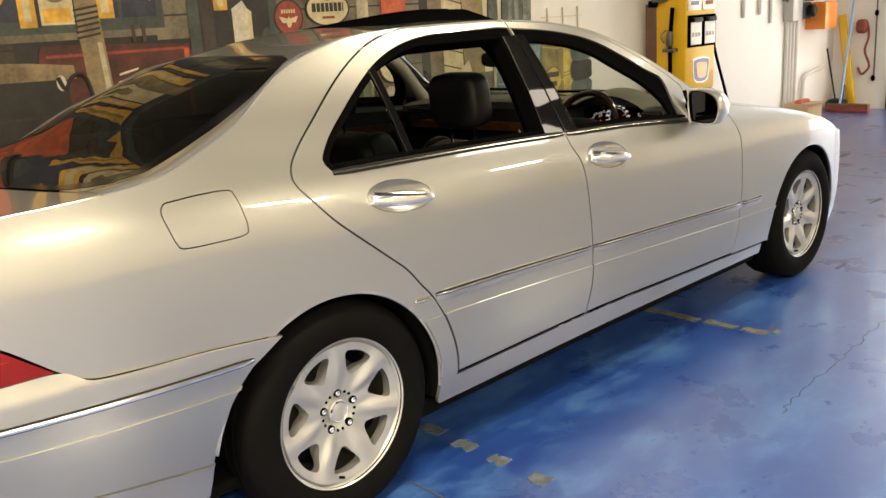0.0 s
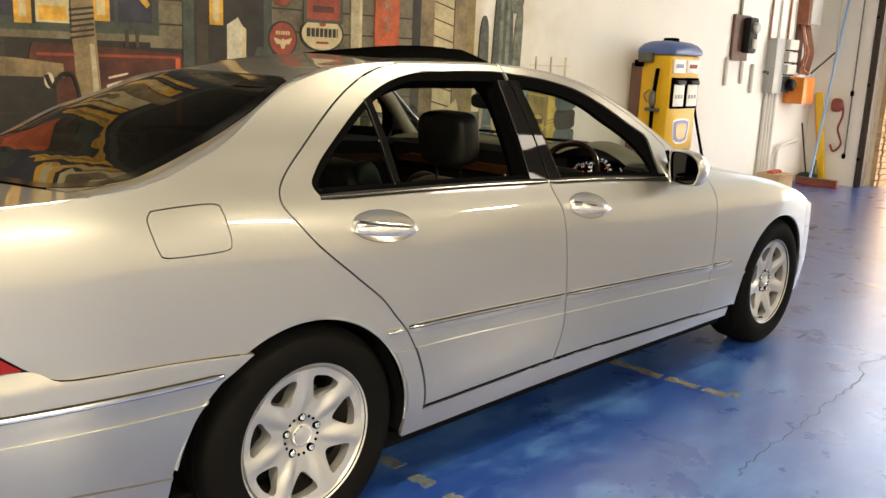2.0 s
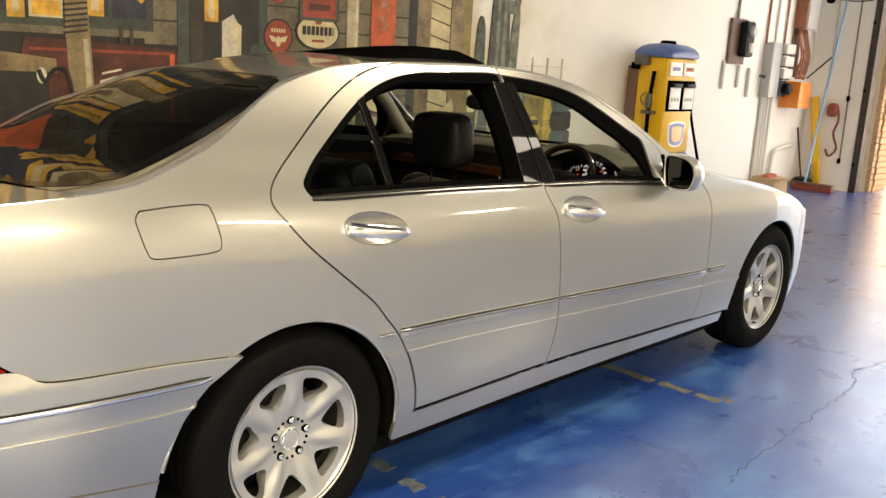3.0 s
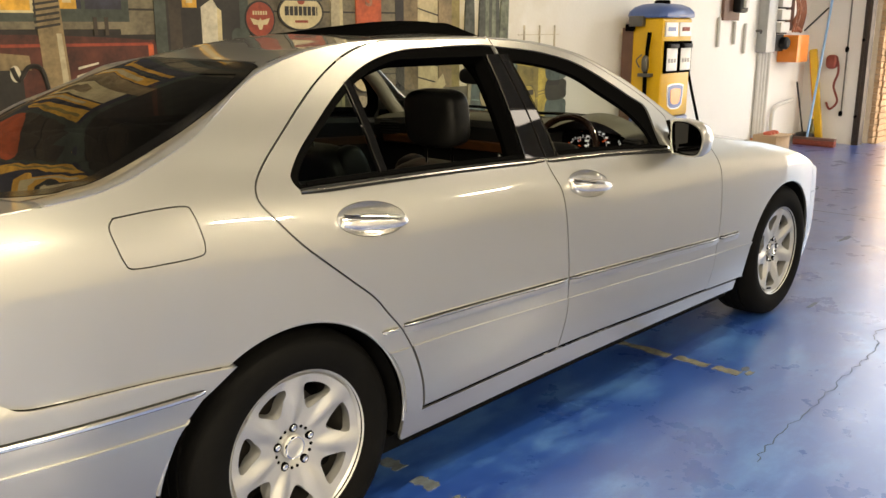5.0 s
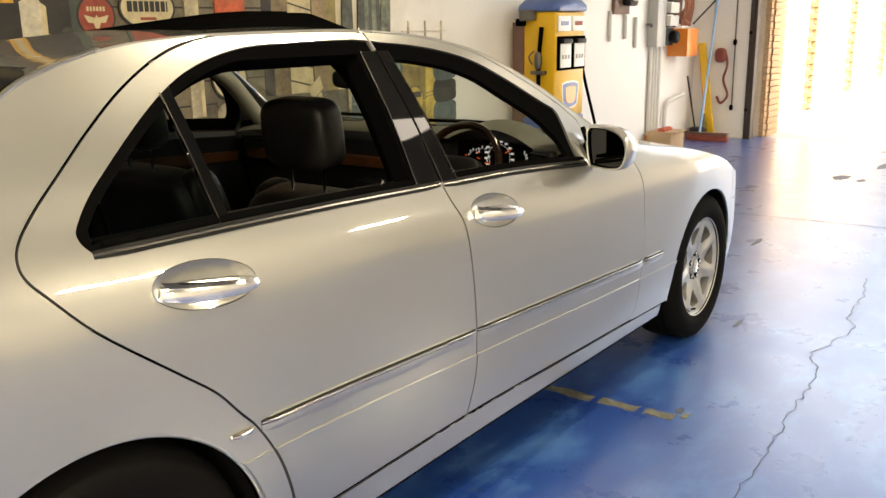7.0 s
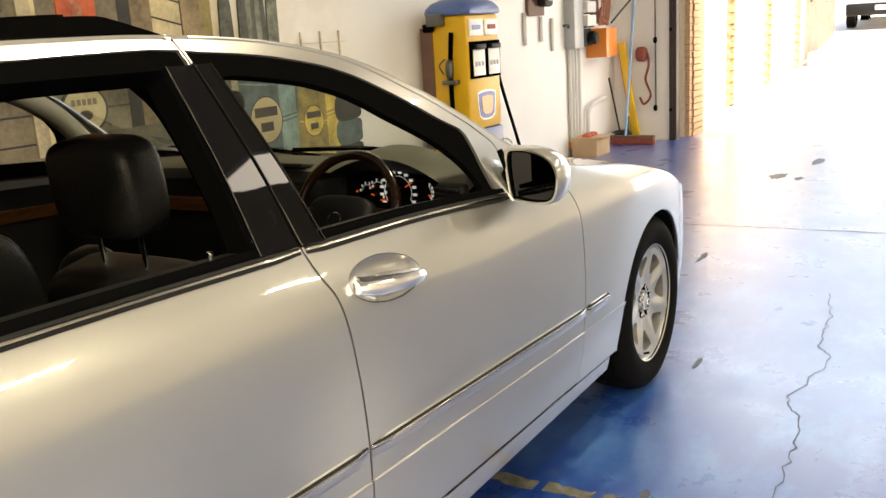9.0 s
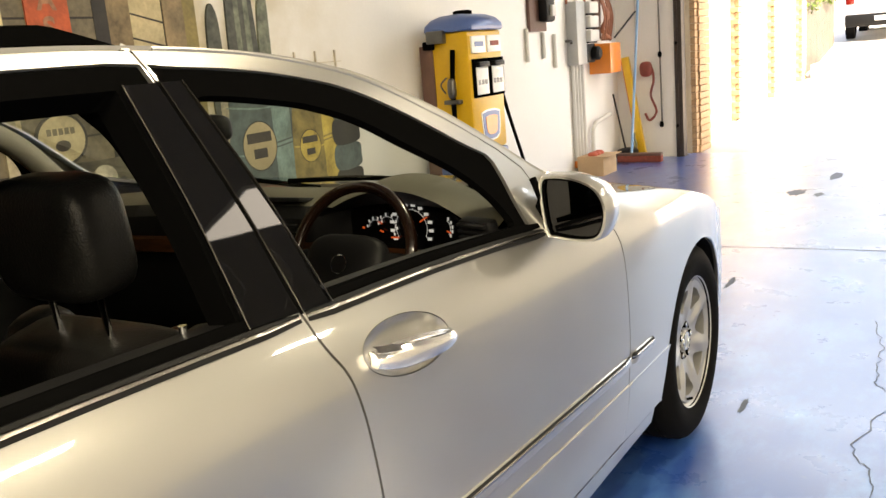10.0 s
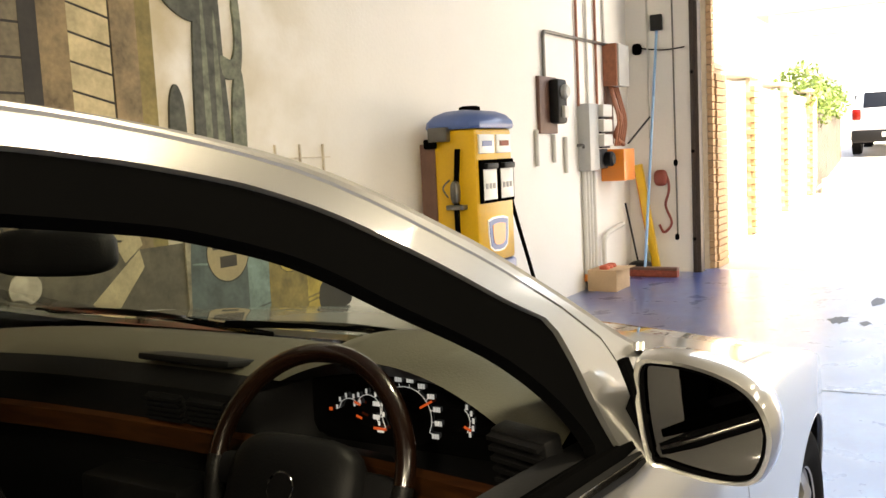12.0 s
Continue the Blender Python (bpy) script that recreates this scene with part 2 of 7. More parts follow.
def shrunk(poly, d):
    """The closed outline moved inwards by d."""
    area = sum(a[0] * b[1] - b[0] * a[1] for a, b in zip(poly, poly[1:] + poly[:1]))
    s = 1 if area > 0 else -1
    out = []
    for i in range(len(poly)):
        a, p, b = poly[i - 1], poly[i], poly[(i + 1) % len(poly)]
        n1, n2 = Vector((a[1] - p[1], p[0] - a[0])), Vector((p[1] - b[1], b[0] - p[0]))
        if n1.length < 1e-7 or n2.length < 1e-7:
            out.append(p)
            continue
        n1.normalize(), n2.normalize()
        n = n1 + n2
        n = n / max(0.5, n.length_squared / 2)
        out.append((p[0] + s * d * n.x, p[1] + s * d * n.y))
    return out


from mathutils.geometry import delaunay_2d_cdt


def sheet(outline, holes, surf, step=0.035, depth=0.012, gap=0.0025, edge=0.018):
    """A curved panel: the outline and its holes on the surface surf(u, v), with edges turned inwards by depth."""
    rim = dense(shrunk(outline, gap), edge)
    cuts = [dense(shrunk(h, -gap), edge) for h in holes]
    pts, edges = [], []
    for loop in (rim, *cuts):
        k = len(pts)
        pts += [Vector(p) for p in loop]
        edges += [(k + i, k + (i + 1) % len(loop)) for i in range(len(loop))]
    fixed = list(pts)
    xs, ys = [p[0] for p in rim], [p[1] for p in rim]
    cell = {}
    for p in fixed:
        cell.setdefault((int(p.x / step), int(p.y / step)), []).append(p)
    for i in range(int((max(xs) - min(xs)) / step) + 1):
        for j in range(int((max(ys) - min(ys)) / step) + 1):
            x, y = min(xs) + (i + 0.5 + 0.25 * (j % 2)) * step, min(ys) + (j + 0.5) * step
            if inside(rim, x, y) and not any(inside(c, x, y) for c in cuts):
                ci, cj = int(x / step), int(y / step)
                if all((p.x - x) ** 2 + (p.y - y) ** 2 > (0.45 * step) ** 2 for a in (-1, 0, 1) for b in (-1, 0, 1) for p in cell.get((ci + a, cj + b), ())):
                    pts.append(Vector((x, y)))
    vs, _, fs, *_ = delaunay_2d_cdt(pts, edges, [], 0, 1e-6)
    P = [(v.x, v.y) for v in vs]
    faces = []
    for f in fs:
        cx, cy = sum(P[i][0] for i in f) / 3, sum(P[i][1] for i in f) / 3
        if inside(rim, cx, cy) and not any(inside(c, cx, cy) for c in cuts):
            faces.append(tuple(f))
    pos = [surf(*p) for p in P]
    nor = []
    h = 0.003
    for (u, v), p in zip(P, pos):
        n = (surf(u + h, v) - surf(u - h, v)).cross(surf(u, v + h) - surf(u, v - h))
        nor.append(n.normalized() if n.length > 1e-12 else Vector((0, 0, 1)))
    faces = [f if (pos[f[1]] - pos[f[0]]).cross(pos[f[2]] - pos[f[0]]).dot(nor[f[0]]) > 0 else f[::-1] for f in faces]
    count = {}
    for f in faces:
        for a, b in zip(f, f[1:] + f[:1]):
            count[(a, b)] = 1
    border = [(a, b) for a, b in count if (b, a) not in count]
    if depth:
        top, low = {}, {}
        for a, b in border:
            for i in (a, b):
                if i not in top:
                    top[i] = len(pos)
                    pos.append(pos[i].copy())
                    low[i] = len(pos)
                    pos.append(pos[i] - nor[i] * depth)
                    nor += [nor[i], nor[i]]
            faces.append((top[b], top[a], low[a], low[b]))
        acc = {}
        for f in faces[-len(border):] if border else ():
            n = (pos[f[1]] - pos[f[0]]).cross(pos[f[2]] - pos[f[0]])
            for i in f:
                acc[i] = acc.get(i, Vector()) + n
        for i, n in acc.items():
            nor[i] = n.normalized() if n.length > 0 else nor[i]
    me = bpy.data.meshes.new("sheet")
    me.from_pydata([tuple(p) for p in pos], [], faces)
    me.update()
    for p in me.polygons:
        p.use_smooth = True
    me.normals_split_custom_set_from_vertices([tuple(n) for n in nor])
    return me


# ---- the hall ----
WALL_Y, END_X, JAMB_Y, HALL_W, HALL_B = 1.90, 10.05, 1.19, -7.8, -7.0
DULL = material("dull_grey_paint", (0.72, 0.69, 0.62), 0.7, 0, 0, 0.15, 1.0, 30, 0.2)
T = 0.24


def structure(name, bm, mat, label, category):
    return tagged(part(name, bm, mat, None, "", False), label, category, "", "structure")


floor = structure("floor", box((HALL_B - T, HALL_W - T, -0.2), (END_X + 0.25, WALL_Y + T, 0.0)), FLOOR, "worn glossy blue painted concrete workshop floor", "floor")
structure("wall_north", box((HALL_B - T, WALL_Y, 0.0), (END_X + T, WALL_Y + T, CEIL)), WALLP, "white painted rendered workshop wall", "wall")
structure("wall_south", box((HALL_B - T, HALL_W - T, 0.0), (END_X + T, HALL_W, CEIL)), DULL, "plain dull painted workshop wall", "wall")
structure("wall_west", box((HALL_B - T, HALL_W, 0.0), (HALL_B, WALL_Y, CEIL)), DULL, "plain dull painted workshop back wall", "wall")
bm = box((END_X, JAMB_Y, 0.0), (END_X + T, WALL_Y, CEIL))
box_into(bm, (END_X, HALL_W, 0.0), (END_X + T, -3.7, CEIL))
box_into(bm, (END_X, -3.7, 3.8), (END_X + T, JAMB_Y, CEIL))
structure("wall_east", bm, WALLP, "white wall with a wide open roller door", "wall")
# the ceiling lies out of view and has one dark tone
structure("ceiling", box((HALL_B - T, HALL_W - T, CEIL), (END_X + T, WALL_Y + T, CEIL + 0.2)), material("ceiling_paint", (0.14, 0.13, 0.115), 0.8), "dark flat workshop ceiling", "ceiling")

GROUND = material("driveway_concrete", (0.52, 0.48, 0.43), 0.7, 0, 0, 0.15, 1.5, 60, 0.3)
rise = ease([10.3, 11.0, 13.0, 16.0, 19.0, 23.0, 60.0, 400.0], [-0.012, 0.0, 0.22, 0.30, 0.48, 0.92, 2.2, 2.2])
bm = bmesh.new()
cols = [[bm.verts.new((x, y, rise(x))) for y in (-300, -60, -20, -6, -2, 1.2, 3, 30, 300)] for x in [10.3 + 0.5 * i for i in range(28)] + [25, 30, 40, 60, 120, 400]]
for a, b in zip(cols, cols[1:]):
    for i in range(len(a) - 1):
        bm.faces.new((a[i], a[i + 1], b[i + 1], b[i]))
ground = tagged(part("ground", bm, GROUND), "sunlit pale concrete driveway rising from the door", "driveway", "", "structure")

# ---- the car ----
car = tagged(new("sedan_car"), "silver four-door saloon car with open windows, parked on blue floor", "car")

BELT = ease([-1.2, -0.4, 0.06, 1.06, 1.9, 2.6, 3.0, 3.4, 3.7, 3.9], [1.085, 1.075, 1.035, 0.993, 0.950, 0.940, 0.920, 0.865, 0.77, 0.70])
PROF = ease([0, 0.18, 0.30, 0.45, 0.60, 0.72, 0.82, 0.86, 0.885, 0.91, 0.935, 0.96, 1.0, 1.02, 1.12, 1.25, 1.38, 1.43, 1.50],
            [0.84, 0.875, 0.905, 0.924, 0.9275, 0.926, 0.9228, 0.9190, 0.9146, 0.9076, 0.8981, 0.8868, 0.867, 0.856, 0.81, 0.735, 0.645, 0.585, 0.48])
PLAN = ease([-1.22, -1.1, -0.9, -0.5, 0.2, 1.2, 2.2, 2.9, 3.1, 3.25, 3.4, 3.65, 3.8], [0.80, 0.87, 0.935, 0.980, 0.997, 1.0, 0.998, 0.995, 0.986, 0.967, 0.935, 0.84, 0.72])
RAIL = ease([-1.18, -0.9, -0.6, -0.473, -0.251, 0.067, 0.3, 0.52, 0.88, 1.0, 1.2, 1.45, 1.7, 1.83, 1.98, 2.15, 2.4, 2.7, 3.07, 3.4, 3.65, 3.8],
            [1.03, 1.052, 1.066, 1.078, 1.150, 1.316, 1.366, 1.379, 1.383, 1.380, 1.367, 1.325, 1.226, 1.151, 1.06, 0.985, 0.935, 0.893, 0.812, 0.705, 0.61, 0.55])
CROWN = ease([-1.2, -0.75, -0.47, -0.354, -0.2, -0.047, 0.06, 0.166, 0.35, 0.5, 0.7, 0.9, 1.3, 1.45, 1.7, 2.1, 2.2, 2.7, 3.2, 3.55, 3.8], [1.04, 1.066, 1.082, 1.128, 1.205, 1.262, 1.298, 1.324, 1.358, 1.378, 1.392, 1.400, 1.386, 1.356, 1.245, 1.01, 0.985, 0.935, 0.835, 0.70, 0.565])


FAR = ease([-0.8, -0.5, -0.2, 0.05, 0.2, 0.33, 0.54, 0.95, 1.16], [0.0, 0.075, 0.15, 0.15, 0.135, 0.10, 0.08, 0.035, 0.0])


def blend(v, a, b):
    v = min(max((v - a) / (b - a), 0.0), 1.0)
    return v * v * (3 - 2 * v)


def half(x, z):
    b = BELT(x)
    return PROF(z / b if z < b else 1 + (z - b) * 0.966) * PLAN(x)


def flank(sign, out=0.0):
    return lambda x, z: Vector((x, sign * (half(x, z) + out), z - (FAR(x) * blend(z, 1.06 - 0.16 * min(1.0, max(0.0, -0.05 - x) / 0.2), 1.06 + 0.24 * max(0.05, min(1.0, (x + 0.5) / 0.8))) if sign > 0 and -0.8 < x < 1.16 else 0.0)))


def deck(x, y):
    zr = RAIL(x)
    yr = half(x, zr)
    z = zr + (CROWN(x) - zr) * (1 - min(1.0, abs(y) / yr) ** 2.0)
    return Vector((x, y, z - (FAR(x) * blend(y, 0.0, yr) if y > 0 and -0.8 < x < 1.16 else 0.0)))


def curve2(pts, n=6):
    return [(p.x, p.y) for p in spline([(a, b, 0) for a, b in pts], n)]


def arc(cx, cz, r, a0, a1, n=26):
    return [(cx + r * math.cos(radians(a0 + (a1 - a0) * i / n)), cz + r * math.sin(radians(a0 + (a1 - a0) * i / n))) for i in range(n + 1)]


def along(f, x0, x1, n=24, d=0.0):
    return [(x0 + (x1 - x0) * i / n, f(x0 + (x1 - x0) * i / n) + d) for i in range(n + 1)]


CREASE = ease([-1.2, -0.3, 0.38, 1.13, 2.4, 3.0], [0.565, 0.535, 0.533, 0.507, 0.455, 0.44])
STRIP = ease([-1.2, -0.3, 0.29, 1.13, 1.73, 2.42, 3.0], [0.625, 0.602, 0.600, 0.573, 0.547, 0.519, 0.51])
SILL = ease([0.3, 0.44, 1.1, 1.8, 2.5], [0.317, 0.319, 0.330, 0.314, 0.292])
ROCK = ease([0.3, 1.4, 2.5], [0.222, 0.238, 0.230])
CUT_R = curve2([(0.520, 1.3755), (0.43, 1.364), (0.33, 1.334), (0.22, 1.280), (0.12, 1.216), (0.02, 1.141), (-0.035, 1.096), (-0.075, 1.056), (-0.087, 1.028), (-0.082, 1.002), (-0.058, 0.970), (0.014, 0.890), (0.157, 0.773), (0.238, 0.707), (0.291, 0.646), (0.335, 0.596), (0.382, 0.520), (0.411, 0.45), (0.432, 0.38), (0.440, 0.321)])
CUT_B = curve2([(0.992, 1.376), (1.012, 1.345), (1.055, 0.992), (1.096, 0.88), (1.121, 0.715), (1.130, 0.573), (1.127, 0.46), (1.101, 0.345), (1.098, 0.330)])
CUT_F = curve2([(2.185, 0.930), (2.225, 0.85), (2.238, 0.75), (2.240, 0.6), (2.225, 0.48), (2.19, 0.304)])
PILLAR = ease([1.2, 1.4, 1.7, 1.84], [0.003, 0.006, 0.018, 0.020])
TOP_R = along(lambda x: RAIL(x) - 0.003, 0.55, 0.975, 10)
TOP_F = along(lambda x: RAIL(x) - PILLAR(x), 1.0, 1.84, 18) + [(1.905, 1.075), (1.945, 0.99), (1.975, 0.945)]
DLO_R = curve2([(0.950, 1.356), (0.745, 1.354), (0.56, 1.345), (0.405, 1.309), (0.268, 1.243), (0.108, 1.133), (0.040, 1.068), (0.031, 1.043), (0.046, 1.021)]) + [(0.33, 1.018), (0.64, 1.011), (0.950, 1.002)]
DLO_F = [(1.118, 0.992), (1.38, 0.982), (1.60, 0.968), (1.827, 0.947)] + curve2([(1.819, 0.965), (1.808, 1.02), (1.802, 1.07), (1.797, 1.102)]) + curve2([(1.784, 1.120), (1.716, 1.152), (1.635, 1.197), (1.563, 1.234), (1.494, 1.266), (1.43, 1.289), (1.37, 1.305), (1.27, 1.324), (1.17, 1.337), (1.050, 1.347)])
DLO_FAR = [(1.118, 0.992), (1.38, 0.982), (1.60, 0.968), (1.846, 0.948)] + curve2([(1.850, 0.952), (1.862, 1.0), (1.842, 1.062), (1.80, 1.118), (1.72, 1.180), (1.60, 1.244), (1.48, 1.285), (1.30, 1.328), (1.17, 1.344), (1.050, 1.351)])
R_ARCH = arc(-0.028, 0.303, 0.390, 177, -8)
F_ARCH = arc(2.94, 0.288, 0.400, 180, 2)


def below(line, f):
    return [p for p in line if p[1] < f(p[0])]


GRIP = {"rear_door": (0.250, 0.920), "front_door": (1.256, 0.888)}


def oval(cx, cz, tilt=-7, a=0.118, b=0.044):
    """The outline of a handle bowl."""
    ca, sa = math.cos(radians(tilt)), math.sin(radians(tilt))
    return [(cx + ca * a * math.cos(q) - sa * b * math.sin(q), cz + sa * a * math.cos(q) + ca * b * math.sin(q)) for q in [k * math.pi / 24 for k in range(48)]]


def side_of_car(s):
    """The panels of one flank; s is -1 for the driver's side and 1 for the other."""
    body = flank(s)
    clad = flank(s, 0.0035)
    rocker = flank(s, -0.004)
    # body side with rear quarter, roof rail and front pillar
    q = CUT_R[::-1] + along(RAIL, 0.53, -1.12, 60) + [(-1.14, 0.93)]
    q += curve2([(-1.13, 0.84), (-0.95, 0.825), (-0.86, 0.79), (-0.752, 0.706), (-0.69, 0.673), (-0.60, 0.664), (-0.40, 0.654), (-0.205, 0.637)])
    q += R_ARCH[6:] + [(0.36, 0.23), (0.425, 0.235)]
    flap = curve2([(-0.450, 1.024), (-0.362, 1.028), (-0.284, 1.026), (-0.268, 1.010), (-0.259, 0.967), (-0.256, 0.932), (-0.271, 0.916), (-0.362, 0.914), (-0.429, 0.917), (-0.445, 0.932), (-0.456, 0.967), (-0.463, 1.006), (-0.450, 1.024)])[:-1]
    part("quarter_panel", sheet(q, [flap] if s < 0 else [], body), PAINT, car)
    if s < 0:
        part("fuel_flap", sheet(flap, [], body, 0.035, 0.012, 0.0006), PAINT, car)
    part("front_pillar", sheet(along(lambda x: RAIL(x) - PILLAR(x), 1.20, 1.84, 24) + [(1.905, 1.075), (1.945, 0.99), (1.985, 0.95), (2.05, 0.955)] + along(RAIL, 2.06, 1.20, 34), [], body, 0.035, 0.012, 0.0012), PAINT, car)
    # doors
    rear_out = TOP_R + CUT_B + along(SILL, 1.098, 0.44, 12, 0.003) + CUT_R[::-1]
    front_out = TOP_F + CUT_F + along(SILL, 2.19, 1.104, 16, 0.003) + CUT_B[::-1]
    doors = []
    for name, out, hole in (("rear_door", rear_out, DLO_R + [(1.047, 0.998), (1.004, 1.352)]), ("front_door", front_out, (DLO_F if s < 0 else DLO_FAR) + [(1.021, 1.351), (1.064, 0.995)])):
        door = part(name, sheet(out, [hole, oval(*GRIP[name])], body), PAINT, car)
        doors.append(door)
    rd, fd = doors
    part("frame_crease", tube([flank(s, -0.0035)(x, z) for x, z in TOP_F[1:18]], 0.005, 8, False, 0), PAINT, fd)
    low_r = along(CREASE, 0.376, 1.128, 16) + below(CUT_B, CREASE) + along(SILL, 1.098, 0.44, 12, 0.003) + below(CUT_R, CREASE)[::-1]
    part("lower_cladding", sheet(low_r, [], clad), PAINT, rd)
    low_f = along(CREASE, 1.128, 2.222, 20) + below(CUT_F, CREASE) + along(SILL, 2.19, 1.104, 16, 0.003) + below(CUT_B, CREASE)[::-1]
    part("lower_cladding", sheet(low_f, [], clad), PAINT, fd)
    part("cladding_edge", tube([flank(s, 0.0012)(x, CREASE(x) - 0.004) for x in [0.385 + 0.735 * i / 20 for i in range(21)]], 0.0032, 8, False, 0), PAINT, rd)
    part("cladding_edge", tube([flank(s, 0.0012)(x, CREASE(x) - 0.004) for x in [1.136 + 1.08 * i / 24 for i in range(25)]], 0.0032, 8, False, 0), PAINT, fd)
    part("rocker_panel", sheet(along(SILL, 0.37, 2.50, 30, -0.010) + along(ROCK, 2.50, 0.37, 20), [], rocker, 0.04), PAINT, car)
    under = along(ROCK, 0.34, 2.55, 30, 0.006) + along(ROCK, 2.55, 0.34, 20, -0.055)
    part("sill_underside", sheet(under, [], flank(s, -0.045), 0.04), DARK, car, "black underbody edge below the sill")
    # fender
    f = CUT_F[::-1] + [(2.05, 0.945)] + along(RAIL, 2.06, 3.345, 36) + [(3.345, 0.21)]
    f += F_ARCH[::-1]
    f += [(2.535, 0.288), (2.20, 0.297)]
    part("front_fender", sheet(f, [], body), PAINT, car)
    for arch in (R_ARCH, F_ARCH):
        line = [body(x, z) + Vector((0, -s * 0.0045, 0)) for x, z in arch[1:-1]]
        part("arch_lip", tube(line, 0.0048, 8, False, 2), PAINT, car)
    return rd, fd


DOORS = {s: side_of_car(s) for s in (-1, 1)}


def plan_strip(name, y_edge, x0, x1, mat, parent, curve=0.0, lead=0.0, inset=0.004, drop=0.0):
    """A top panel between two cross lines, bowed by curve and lead."""
    def xs(base, bow, y):
        return base + bow * (y / 0.75) ** 2
    ys = [-1 + 2 * i / 30 for i in range(31)]

    def edge(x, y):
        return y * (half(x, RAIL(x)) - y_edge)
    a = [(xs(x0, curve, edge(x0, y)), edge(x0, y)) for y in ys]
    b = [(xs(x1, lead, edge(x1, y)), edge(x1, y)) for y in ys[::-1]]
    xa, xb = a[-1][0], b[0][0]
    right = [(xa + (xb - xa) * i / 30, half(xa + (xb - xa) * i / 30, RAIL(xa + (xb - xa) * i / 30)) - y_edge) for i in range(1, 30)]
    left = [(x, -y) for x, y in right[::-1]]
    top = (lambda x, y: deck(x, y) - Vector((0, 0, drop))) if drop else deck
    return part(name, sheet(a + right + b + left, [], top, 0.06, 0.012, 0.002, 0.04), mat, parent)


plan_strip("roof_panel", 0.002, 0.158, 1.36, PAINT, car, -0.07, -0.10)
plan_strip("bonnet", 0.004, 2.14, 3.80, PAINT, car, -0.12, -0.29)
plan_strip("boot_lid", 0.002, -1.14, -0.748, PAINT, car, 0.04, 0.14)
wind = plan_strip("windscreen", 0.052, 1.365, 2.11, PANE, car, -0.10, -0.12)
INSET = ease([-0.62, -0.45, -0.30, -0.20, -0.13, -0.07, -0.02, 0.06], [0.076, 0.080, 0.070, 0.058, 0.036, 0.021, 0.016, 0.028])
GLASS_TOP, GLASS_LOW = lambda y: 0.148 - 0.07 * (y / 0.75) ** 2, lambda y: -0.738 + 0.14 * (y / 0.75) ** 2


def pillar_line(x):
    """The half width at which the rear glass meets its pillar."""
    return half(x, RAIL(x)) - INSET(x)


edge_r = [(GLASS_TOP(y), y) for y in (0.0, 0.15, 0.3, 0.42, 0.52, 0.60)] + [(0.070, 0.680), (0.045, pillar_line(0.045) - 0.004)]
edge_r += [(x, pillar_line(x)) for x in (0.0, -0.05, -0.10, -0.17, -0.24, -0.31, -0.38, -0.44)]
edge_r += [(-0.490, pillar_line(-0.49) - 0.012), (-0.530, 0.765)] + [(GLASS_LOW(y), y) for y in (0.70, 0.62, 0.52, 0.40, 0.27, 0.14, 0.0)]
half_r = curve2(edge_r, 4)


def pillar_top(x, y):
    """The painted skin between rear glass and flank, slightly domed."""
    u = min(1.0, max(0.0, (half(x, RAIL(x)) - abs(y)) / INSET(x)))
    return deck(x, y) + Vector((0, 0, 0.0012 + 0.005 * math.sin(math.pi * u ** 0.7)))


rear_glass = part("rear_window", sheet(half_r + [(x, -y) for x, y in half_r[-2:0:-1]], [], deck, 0.06, 0.012, 0.002, 0.03), PANE_REAR, car)
for s in (-1, 1):
    wrap = [(x, s * (half(x, RAIL(x)) + 0.0015)) for x in [0.20 + 1.88 * i / 60 for i in range(61)]]
    wrap += [(x, s * (half(x, RAIL(x)) - 0.055)) for x, _ in wrap[::-1]]
    part("roof_rail", sheet(wrap if s > 0 else wrap[::-1], [], lambda x, y: deck(x, y) + Vector((0, 0, 0.0016)), 0.05, 0.006, 0.0, 0.03), PAINT, car)
    skin = [(x, s * (half(x, RAIL(x)) + 0.0015)) for x in [0.22 - 0.80 * i / 44 for i in range(45)]]
    skin += [(x, s * y) for x, y in half_r[::-1] if y > 0.55 and -0.62 < x < 0.10] + [(0.22, s * 0.62)]
    part("rear_pillar_skin", sheet(skin, [], pillar_top, 0.02, 0.006, 0.0, 0.02), PAINT, car)
    inner = [(x, y) for x, y in half_r if y > 0.5]
    band = [(x, s * (y - 0.004)) for x, y in inner] + [(min(x, 0.02) + (0.03 if x < -0.45 else 0.0), s * (y - 0.052)) for x, y in inner[::-1]]
    part("glass_border", sheet(band, [], lambda x, y: deck(x, y) + Vector((0, 0, 0.002)), 0.05, 0.0, 0.0, 0.03), BORDER, rear_glass, "black glass border")


# ---- wheels ----
# dark tone for the inside of the rim, seen between the spokes
BARREL = material("dark_rim_metal", (0.035, 0.032, 0.028), 0.6, 0.4, 0, 0.3, 14, 160, 0.05)


